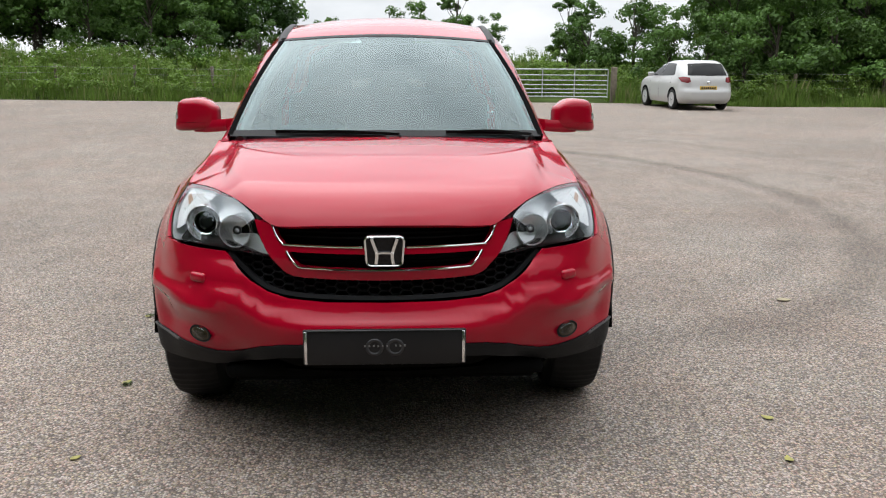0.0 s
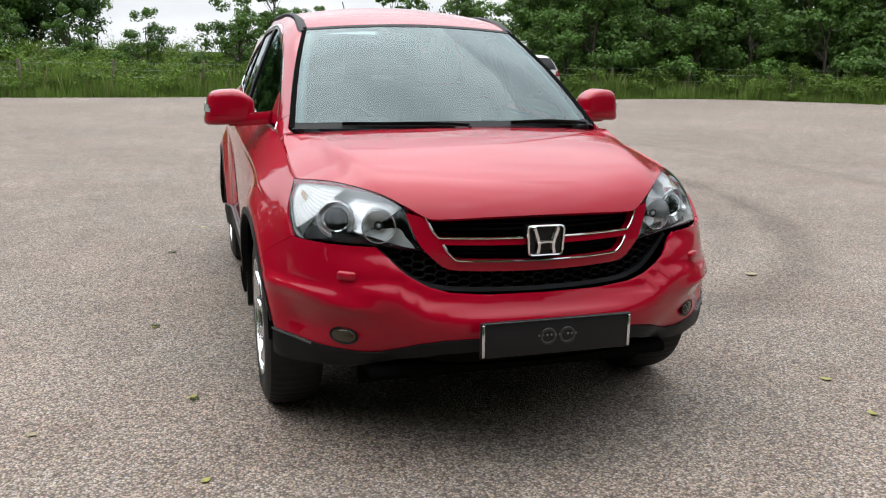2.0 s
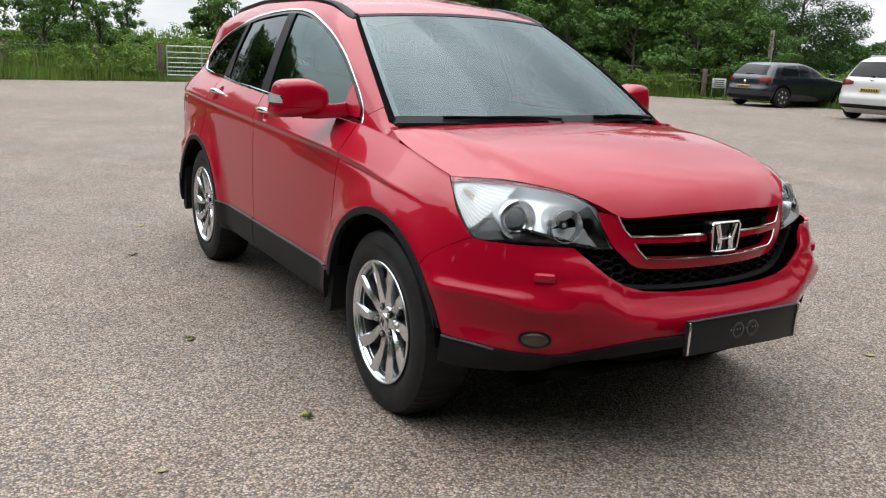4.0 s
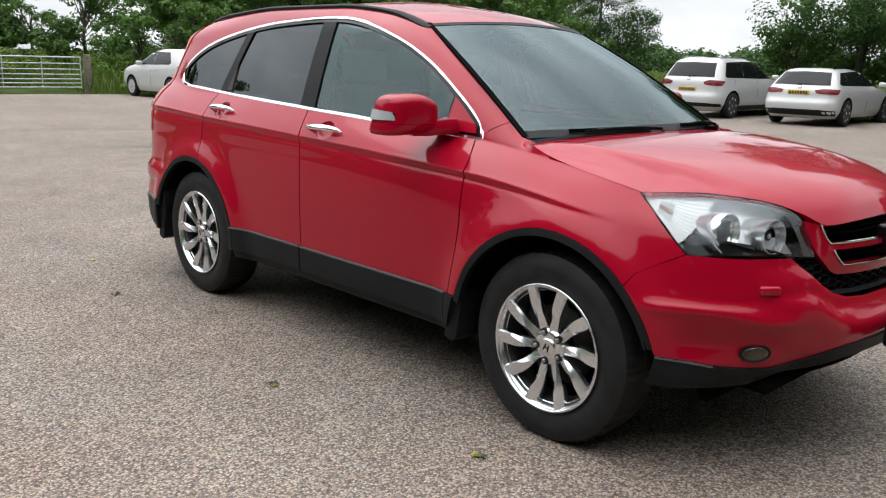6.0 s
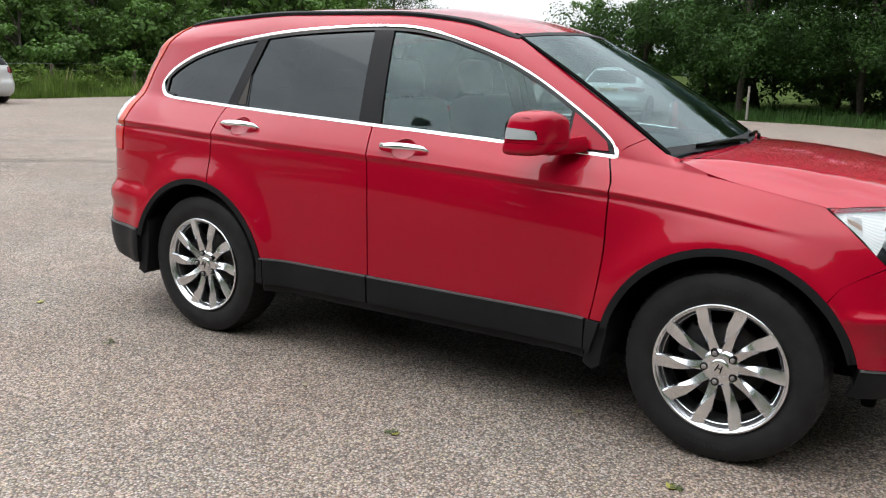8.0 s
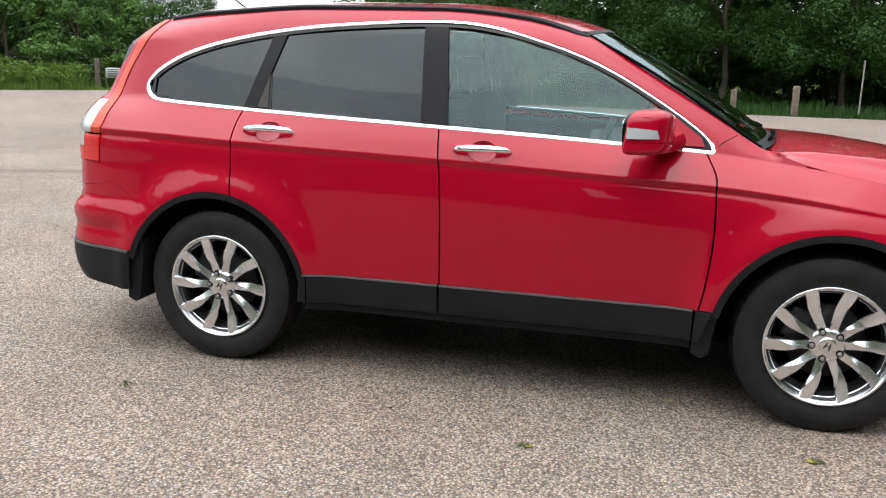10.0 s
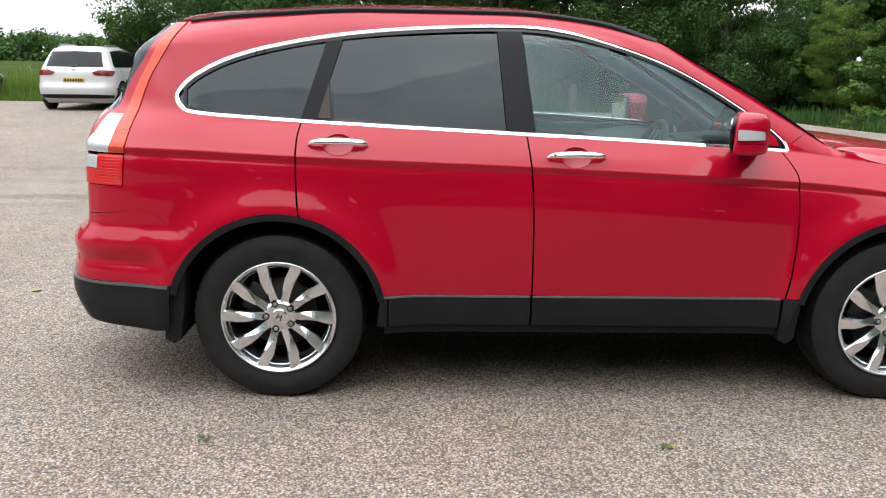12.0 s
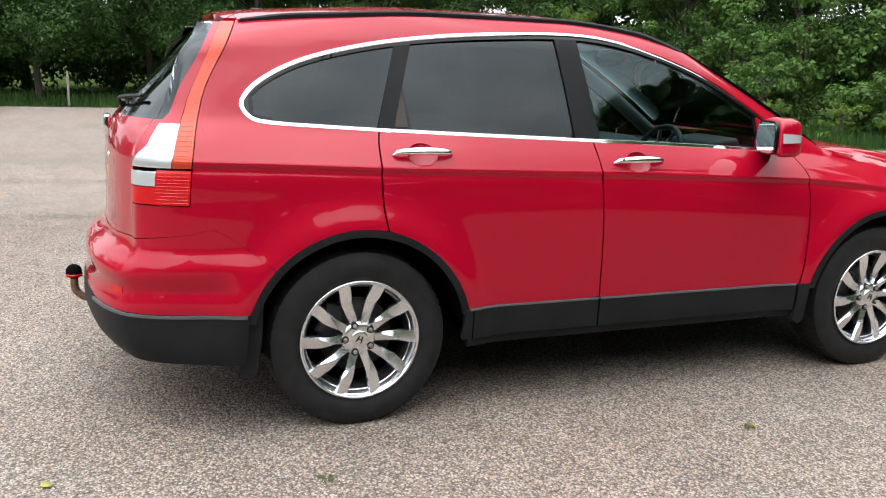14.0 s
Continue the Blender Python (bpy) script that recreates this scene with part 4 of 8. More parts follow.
def build_cladding():
    # arch lips
    for hub, a0, a1 in ((HUB_F, 165, 12), (HUB_R, 168, 15)):
        poly = arc(hub, R_ARCH - 0.001, a0, a1, 26) + arc(hub, R_ARCH - 0.028, a1, a0, 26)
        both("arch_lip", [Y(poly)], BLACK_PLASTIC, lift=0.005, depth=0.03, cell=0.05)
    # sill covers, cut at the door joint
    for ya, yb in ((1.425, 2.478), (2.488, 3.082)):
        n = 8
        top = [(y, 0.4615) for y in np.linspace(ya, yb, n)]
        bot = [(y, 0.338) for y in np.linspace(yb, ya, n)]
        both("sill_cover", [Y(top + bot)], BLACK_PLASTIC, lift=0.010, depth=0.03, cell=0.06)
    both("sill_strip", [Y([(y, 0.330) for y in np.linspace(1.43, 3.10, 10)] + [(y, 0.296) for y in np.linspace(3.10, 1.43, 10)])], BLACK_PLASTIC, lift=-0.004, depth=0.03, cell=0.06)
    both("sill_end", [Y([(1.413, 0.4615), (1.418, 0.338), (1.395, 0.33), (1.362, 0.445), (1.357, 0.4615)])], BLACK_PLASTIC, lift=0.012, depth=0.03, cell=0.05)
    both("sill_end", [Y([(3.088, 0.4615), (3.115, 0.4615), (3.128, 0.338), (3.088, 0.338)])], BLACK_PLASTIC, lift=0.010, depth=0.03, cell=0.05)
    # slim strip along the top of the sill covers, grey to paint the ledge's highlight
    for ya, yb in ((1.425, 2.478), (2.488, 3.10)):
        both("sill_ledge", [Y([(y, 0.4655) for y in np.linspace(ya, yb, 8)] + [(y, 0.4585) for y in np.linspace(yb, ya, 8)])], LIT_LEDGE, lift=0.0135, depth=0.012, cell=0.06)
    # lower bumpers
    bx = lambda x, z: (u_x(x, z), z)
    low = Y([(0.462, 0.4505)]) + [bx(0.83, 0.4425), bx(0.76, 0.4305), bx(0.70, 0.4235), bx(0.60, 0.4165), bx(0.549, 0.4195), bx(0.494, 0.4395), bx(0.43, 0.4675), bx(0.35, 0.4835), bx(0.25, 0.4885), (-0.0001, 0.4895)]
    low += [(-0.0001, 0.442), bx(0.25, 0.442), bx(0.36, 0.434), bx(0.44, 0.412), bx(0.52, 0.372), bx(0.62, 0.350), bx(0.76, 0.345)] + Y([(0.40, 0.342), (0.49, 0.350), (0.475, 0.39)])
    for flip in (False, True):
        panel("lower_bumper", [low], body, BLACK_PLASTIC, CAR, mirror=flip, cell=0.03, lift=0.006, depth=0.03, label="matt black plastic lower bumper")
    # the black skirt lies well back under that lip
    skirt = [(-0.0001, 0.455), bx(0.36, 0.450), bx(0.52, 0.400), bx(0.60, 0.392), bx(0.57, 0.372), bx(0.48, 0.342), bx(0.34, 0.315), (-0.0001, 0.300)]
    for flip in (False, True):
        panel("bumper_skirt", [skirt], body, MATT_BLACK, CAR, mirror=flip, cell=0.05, lift=-0.055, depth=0.02)
    # the same grey paints a highlight along the bumpers' lower edges
    edge = Y([(0.462, 0.4505)]) + [bx(0.83, 0.4425), bx(0.76, 0.4305)]
    both("bumper_ledge", [edge + [(u, z - 0.006) for u, z in edge[::-1]]], LIT_LEDGE, lift=0.010, depth=0.010, cell=0.04)
    rx = lambda x, z: (u_x(x, z, True), z)
    edge = Y([(3.985, 0.503), (4.10, 0.5025), (4.20, 0.502)]) + [rx(0.75, 0.500), rx(0.62, 0.499), rx(0.5, 0.498)]
    both("bumper_ledge", [edge + [(u, z - 0.011) for u, z in edge[::-1]]], LIT_LEDGE, lift=0.010, depth=0.010, cell=0.04)
    rl = Y([(3.978, 0.503), (4.20, 0.502)]) + [rx(0.75, 0.500), rx(0.5, 0.498), (UMAX, 0.498), (UMAX, 0.335), rx(0.45, 0.33), rx(0.66, 0.322)] + Y([(4.22, 0.312), (4.05, 0.305), (3.99, 0.315)])
    for flip in (False, True):
        panel("lower_bumper", [rl], body, BLACK_PLASTIC, CAR, mirror=flip, cell=0.03, lift=0.006, depth=0.03, label="matt black plastic lower bumper")
    # mud flaps
    for pts, w in (([(1.352, 0.60), (1.378, 0.53), (1.408, 0.40), (1.425, 0.285), (1.385, 0.262), (1.352, 0.285), (1.335, 0.42), (1.330, 0.56)], 0.20),
                   ([(3.945, 0.575), (3.975, 0.51), (4.005, 0.39), (4.015, 0.268), (3.975, 0.248), (3.945, 0.268), (3.928, 0.40), (3.920, 0.55)], 0.22)):
        bm = bmesh.new()
        a = [bm.verts.new((-0.918, y, z)) for y, z in pts]
        b = [bm.verts.new((-0.918 + w, y, z)) for y, z in pts]
        bm.faces.new(a)
        bm.faces.new(b[::-1])
        for i in range(len(a)):
            bm.faces.new((a[i - 1], a[i], b[i], b[i - 1]))
        bmesh.ops.recalc_face_normals(bm, faces=bm.faces[:])
        bmesh.ops.bevel(bm, geom=bm.edges[:], offset=0.004, segments=1, affect="EDGES")
        mirror_object(part("mud_flap", bm, BLACK_PLASTIC, CAR, angle=40))
    # wheel wells
    for hub in (HUB_F, HUB_R):
        bm = bmesh.new()
        n = 28
        rings = []
        for x, r in ((-0.897, 0.441), (-0.60, 0.442), (-0.48, 0.440), (-0.48, 0.02)):
            rings.append([bm.verts.new((x, hub + r * math.cos(radians(4 + 170 * i / n)), HUB_Z + r * math.sin(radians(4 + 170 * i / n)))) for i in range(n + 1)])
        for p, q in zip(rings, rings[1:]):
            for i in range(n):
                bm.faces.new((p[i], p[i + 1], q[i + 1], q[i]))
        mirror_object(part("arch_liner", bm, MATT_BLACK, CAR))
    # dark inner skin behind the joints
    a1 = math.degrees(math.asin((0.40 - HUB_Z) / 0.47))
    inner = [(1.36, 0.34), (3.10, 0.34)] + arc(HUB_R, 0.46, 180, 20, 20) + [(4.05, 0.52), (4.10, 0.86), (3.95, 1.15)]
    inner += belt_run(3.8, 1.42, 20, -0.03) + [(1.2, 1.03)] + belt_run(1.1, 0.72, 8, -0.02) + [(0.52, 0.74)] + arc(HUB_F, 0.46, 140, 0, 20)
    both("inner_skin", [Y(inner)], MATT_BLACK, lift=-0.024, depth=0.0, cell=0.08)
    # floor pan and engine bay
    part("floor_pan", box_bm((1.26, 3.5, 0.10), (0, 2.42, 0.29), 0.02), MATT_BLACK, CAR)
    # sides and trays fill out the underside so that less light gets below
    for s in (-1, 1):
        part("floor_side", box_bm((0.30, 1.62, 0.07), (s * 0.70, 2.24, 0.330), 0.02), MATT_BLACK, CAR)
    part("front_undertray", box_bm((1.16, 0.30, 0.05), (0, 0.36, 0.330), 0.02), MATT_BLACK, CAR)
    # board added behind the nose to keep light off the ground
    part("nose_light_block", box_bm((1.16, 0.05, 0.11), (0, 0.44, 0.270), 0.015), MATT_BLACK, CAR)
    part("rear_undertray", box_bm((1.34, 0.30, 0.06), (0, 4.12, 0.312), 0.02), MATT_BLACK, CAR)
    part("bulkhead", box_bm((1.40, 0.03, 0.58), (0, 1.26, 0.74), 0.01, 1), MATT_BLACK, CAR)
    part("engine_bay", box_bm((0.94, 0.86, 0.46), (0, 0.74, 0.50), 0.05), MATT_BLACK, CAR)
    part("rear_floor", box_bm((0.94, 0.86, 0.26), (0, 3.82, 0.50), 0.05), MATT_BLACK, CAR)
    part("axle", lathe_bm([(-0.72, 0.04), (0.72, 0.04)], 16), MATT_BLACK, CAR).matrix_basis = Matrix.Translation((0, HUB_R, 0.33))
    part("axle", lathe_bm([(-0.72, 0.035), (0.72, 0.035)], 16), MATT_BLACK, CAR).matrix_basis = Matrix.Translation((0, HUB_F, 0.33))


build_cladding()


# ---- wheels ----
def build_wheel():
    """One wheel about the origin; its outer face looks towards -x."""
    prof = [(0.095, 0.238), (0.108, 0.262), (0.113, 0.298), (0.106, 0.330), (0.094, 0.351), (0.062, 0.3615), (0.0, 0.364),
            (-0.062, 0.3615), (-0.094, 0.351), (-0.106, 0.330), (-0.113, 0.298), (-0.1085, 0.262), (-0.100, 0.245), (-0.096, 0.238)]
    seg = 180
    bm = bmesh.new()
    rings = []
    for x, r in prof:
        ring = []
        for i in range(seg):
            t = 2 * math.pi * i / seg
            rr, xx = r, x
            if 0.340 < r < 0.362 and i % 3 == 0:
                rr -= 0.0022
            if abs(x) < 0.07 and (i + (1 if x > 0 else 0)) % 3 == 0:
                rr -= 0.004
            ring.append(bm.verts.new((xx, rr * math.cos(t), rr * math.sin(t))))
        rings.append(ring)
    for p, q in zip(rings, rings[1:]):
        for i in range(seg):
            bm.faces.new((p[i], p[(i + 1) % seg], q[(i + 1) % seg], q[i]))
    bmesh.ops.recalc_face_normals(bm, faces=bm.faces[:])
    root = new("wheel")
    tyre = part("tyre", bm, RUBBER, root, "black tyre with raised sidewall blocks", angle=35)
    # raised plain bars on the sidewall
    for start, n, step, dt, r0, r1 in ((60, 9, 3.4, 0.032, 0.290, 0.302), (240, 9, 3.4, 0.032, 0.290, 0.302), (0, 3, 3.0, 0.03, 0.274, 0.282), (160, 4, 3.0, 0.03, 0.274, 0.282)):
        for k in range(n):
            t0 = radians(start + k * step)
            bm = bmesh.new()
            f = bm.faces.new([bm.verts.new((-0.1125 - 0.0012 * (r > 0.29), r * math.cos(tt), r * math.sin(tt))) for tt, r in ((t0, r0), (t0 + dt, r0), (t0 + dt, r1), (t0, r1))])
            geo = bmesh.ops.extrude_face_region(bm, geom=[f])
            bmesh.ops.translate(bm, verts=[v for v in geo["geom"] if isinstance(v, bmesh.types.BMVert)], vec=(-0.0011, 0, 0))
            bmesh.ops.recalc_face_normals(bm, faces=bm.faces[:])
            part("sidewall_bar", bm, LETTER_RUBBER, root, smooth=False)
    # rim lip, and barrel in a much darker metal
    part("rim", lathe_bm([(-0.098, 0.240), (-0.108, 0.243), (-0.112, 0.240), (-0.111, 0.234), (-0.104, 0.231), (-0.096, 0.230)], 96, close=False), ALLOY, root, "bright alloy rim lip")
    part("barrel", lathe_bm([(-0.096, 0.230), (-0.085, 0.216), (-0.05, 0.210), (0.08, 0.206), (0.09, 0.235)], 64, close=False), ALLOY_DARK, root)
    part("brake_disc", lathe_bm([(-0.018, 0.07), (-0.018, 0.150), (-0.004, 0.150), (-0.004, 0.07)], 48), BRAKE, root)
    part("brake_shield", lathe_bm([(0.004, 0.01), (0.004, 0.205), (0.010, 0.205)], 40), MATT_BLACK, root)
    bm = box_bm((0.05, 0.09, 0.13), (-0.012, 0.125, 0.02), 0.012)
    part("brake_caliper", bm, ALLOY_DARK, root)
    # bright step inside the lip
    part("rim_step", lathe_bm([(-0.103, 0.2325), (-0.099, 0.226), (-0.092, 0.222), (-0.084, 0.2195), (-0.078, 0.213)], 96, close=False), ALLOY, root, angle=25)
    # ten cranked spokes, each with a crease that crosses it
    for i in range(10):
        bm = bmesh.new()
        rows = []
        n = 16
        for j in range(n + 1):
            t = j / n
            r = 0.040 + (0.2345 - 0.040) * t
            w = 0.0175 + 0.0050 * t + 0.0050 * smooth01((t - 0.38) / 0.34)
            crank = -0.030 * smooth01(t / 0.55) + 0.055 * smooth01((t - 0.48) / 0.45)
            x = -0.077 - 0.026 * t ** 1.4 - 0.004 * math.sin(math.pi * t)
            ridge = -0.80 + 1.5 * smooth01((t - 0.12) / 0.62)
            row = []
            for a, dx in ((-1.0, 0.026), (-0.93, 0.0060), (ridge - 0.06, -0.0035), (ridge + 0.06, -0.0035), (0.93, 0.0055), (1.0, 0.026)):
                ang = crank + max(-0.62, min(0.62, a * w / r))
                row.append(bm.verts.new((x + dx, r * math.cos(ang), r * math.sin(ang))))
            rows.append(row)
        for p, q in zip(rows, rows[1:]):
            for k in range(5):
                bm.faces.new((p[k], p[k + 1], q[k + 1], q[k]))
            bm.faces.new((p[5], p[0], q[0], q[5]))
        bm.faces.new(rows[0])
        bm.faces.new(rows[-1])
        bmesh.ops.recalc_face_normals(bm, faces=bm.faces[:])
        bm.transform(Matrix.Rotation(radians(36 * i + 12), 4, "X"))
        part("spoke", bm, ALLOY, root, angle=14)
    # hub with its nuts and cap
    part("hub", lathe_bm([(-0.02, 0.070), (-0.066, 0.072), (-0.080, 0.066), (-0.085, 0.050), (-0.085, 0.012)], 40), ALLOY, root)
    for i in range(5):
        a = radians(72 * i + 47)
        bm = lathe_bm([(-0.070, 0.0145), (-0.0875, 0.0145), (-0.0880, 0.013), (-0.0880, 0.0100), (-0.0830, 0.0100), (-0.0830, 0.001)], 16)
        bm.transform(Matrix.Translation((0, 0.057 * math.cos(a), 0.057 * math.sin(a))))
        part("nut_pocket", bm, GLOSS_BLACK, root, angle=30)
        bm = lathe_bm([(-0.070, 0.0085), (-0.0925, 0.0085), (-0.0950, 0.0060), (-0.0950, 0.001)], 6)
        bm.transform(Matrix.Translation((0, 0.057 * math.cos(a), 0.057 * math.sin(a))))
        part("wheel_nut", bm, STEEL, root, angle=30)
    part("centre_cap", lathe_bm([(-0.070, 0.034), (-0.091, 0.034), (-0.0940, 0.031), (-0.0950, 0.026), (-0.0956, 0.001)], 32), SATIN_CHROME, root, angle=40)
    bm = bmesh.new()
    for s in (-1, 1):
        m = Matrix.Translation((-0.0962, 0.0085 * s, 0)) @ Matrix.Rotation(radians(8 * s), 4, "X")
        bmesh.ops.create_cube(bm, size=1, matrix=m @ Matrix.Diagonal((0.002, 0.0048, 0.028, 1)))
    bmesh.ops.create_cube(bm, size=1, matrix=Matrix.Translation((-0.0962, 0, 0)) @ Matrix.Diagonal((0.002, 0.014, 0.0042, 1)))
    part("cap_emblem", bm, GLOSS_BLACK, root, smooth=False)
    return root


def place_wheels():
    root = build_wheel()
    root.parent = CAR
    root.matrix_parent_inverse = home(CAR).inverted()
    root.matrix_basis = pose(-0.790, HUB_F, HUB_Z + 0.006, 20)
    for x, y, turn, roll in ((-0.790, HUB_R, 0, 24), (0.790, HUB_F, 180, 50), (0.790, HUB_R, 180, 70)):
        copy_thing(root, pose(x, y, HUB_Z + 0.006, roll, 0, turn))


place_wheels()


# ---- mirrors ----
def build_mirror():
    cx, cy, cz = -0.948, 1.660, 1.158

    def shell(a, b, c, front=True):
        bm = bmesh.new()
        bmesh.ops.create_uvsphere(bm, u_segments=40, v_segments=24, radius=1.0)
        for v in bm.verts:
            p = v.co
            q = Vector([math.copysign(abs(k) ** g, k) for k, g in zip(p, (0.40, 0.58, 0.36 if p.z > 0 else 0.28))])
            x, y, z = q.x * a, q.y * b, q.z * c
            # nose rounds off forwards, back is cut flat, outer end leans back
            if y > 0:
                y *= 0.42
            x += 0.014 * (z / c) * (1 if x < 0 else 0)
            # the top falls away towards the door, the foot is nearly flat
            z *= 1 - 0.58 * max(0, x / a) ** 1.9 if z > 0 else 0.82
            y += 0.030 * max(0.0, -x / a) ** 2
            z += 0.008 * (x / a)
            v.co = (x, y, z)
        return bm
    made = []
    for name, label, cut, up in (("mirror_housing", "red door mirror housing", -0.0295, True), ("mirror_foot", "red lower lid of the door mirror", -0.0310, False)):
        bm = shell(0.112 if up else 0.113, 0.100, 0.090)
        bmesh.ops.bisect_plane(bm, geom=bm.verts[:] + bm.edges[:] + bm.faces[:], plane_co=(0, 0, cut), plane_no=(0, 0, 1), clear_inner=up, clear_outer=not up)
        bmesh.ops.holes_fill(bm, edges=[q for q in bm.edges if q.is_boundary], sides=0)
        bm.transform(Matrix.Translation((cx, cy, cz)))
        made.append(part(name, bm, RED, CAR, label, angle=50))
    # flat mirror set in a dark frame on the back
    outline = [(0.098 * math.copysign(abs(math.cos(t)) ** 0.55, math.cos(t)), 0.080 * math.copysign(abs(math.sin(t)) ** 0.6, math.sin(t))) for t in [2 * math.pi * i / 40 for i in range(40)]]
    for scale, dy, m, name in ((0.92, 0.052, GLOSS_BLACK, "mirror_frame"), (0.84, 0.056, MIRROR, "mirror_glass")):
        bm = bmesh.new()
        bot = [bm.verts.new((cx + x * scale, cy + dy - 0.02 + 0.03 * max(0.0, -x / 0.1) ** 2 * 0.6, cz + z * scale)) for x, z in outline]
        top = [bm.verts.new((cx + x * scale, cy + dy + 0.03 * max(0.0, -x / 0.1) ** 2 * 0.6, cz + z * scale)) for x, z in outline]
        bm.faces.new(top)
        bm.faces.new(bot[::-1])
        for i in range(40):
            bm.faces.new((bot[i - 1], bot[i], top[i], top[i - 1]))
        bmesh.ops.recalc_face_normals(bm, faces=bm.faces[:])
        made.append(part(name, bm, m, CAR, angle=40))
    # indicator lens wrapped round the outer front
    bm = bmesh.new()
    rows = []
    for i in range(15):
        t = i / 14
        ang = radians(172 + 58 * t)
        h = 0.021 - 0.006 * t
        row = []
        for k in (-1, 1):
            z = 0.004 + k * h - 0.004 * t
            c, s = math.cos(ang), math.sin(ang)
            x = 0.114 * math.copysign(abs(c) ** 0.55, c) + (0.012 * -k if i == 14 else 0)
            y = 0.103 * math.copysign(abs(s) ** 0.62, s)
            if y > 0:
                y *= 0.42
            y += 0.030 * max(0.0, -x / 0.106) ** 2
            row.append(bm.verts.new((cx + x + 0.02 * (z / 0.094), cy + y, cz + z)))
        rows.append(row)
    for p, q in zip(rows, rows[1:]):
        bm.faces.new((p[0], p[1], q[1], q[0]))
    bmesh.ops.recalc_face_normals(bm, faces=bm.faces[:])
    bmesh.ops.solidify(bm, geom=bm.faces[:], thickness=-0.004)
    made.append(part("mirror_indicator", bm, WHITE_LENS, CAR, "clear side indicator lens", angle=50))
    # the head sweeps back towards its outer end
    for ob in made:
        for v in ob.data.vertices:
            v.co.y -= (v.co.x - cx) * 0.16
    # arm to the door
    line = [(-0.765, 1.560, 1.116), (-0.81, 1.578, 1.110), (-0.87, 1.612, 1.104), (-0.94, 1.64, 1.104)]
    made.append(sweep("mirror_arm", catmull(line, 4), [(-0.05, -0.024), (-0.06, 0.0), (-0.046, 0.034), (0.046, 0.034), (0.06, 0.0), (0.05, -0.024)], RED, CAR, angle=60))
    # fine ribs on the housing's outer top
    for k in range(3):
        bm = box_bm((0.004, 0.030, 0.003), (cx - 0.094 + 0.004 * k, cy - 0.005, cz + 0.064 - 0.013 * k), 0.001, 1)
        made.append(part("mirror_rib", bm, RED, CAR))
    for ob in made:
        mirror_object(ob)


build_mirror()


# ---- the red car: nose ----
def face(x, z):
    """The sheet in which the grille bars lie."""
    return Vector((x, 0.082 + 0.52 * x * x + 0.16 * max(0.0, z - 0.76) + 0.10 * max(0.0, 0.74 - z), z))


def sym(points):
    """An outline given on the side of negative x, closed over the middle."""
    return points + [(-x, z) for x, z in points[::-1]]


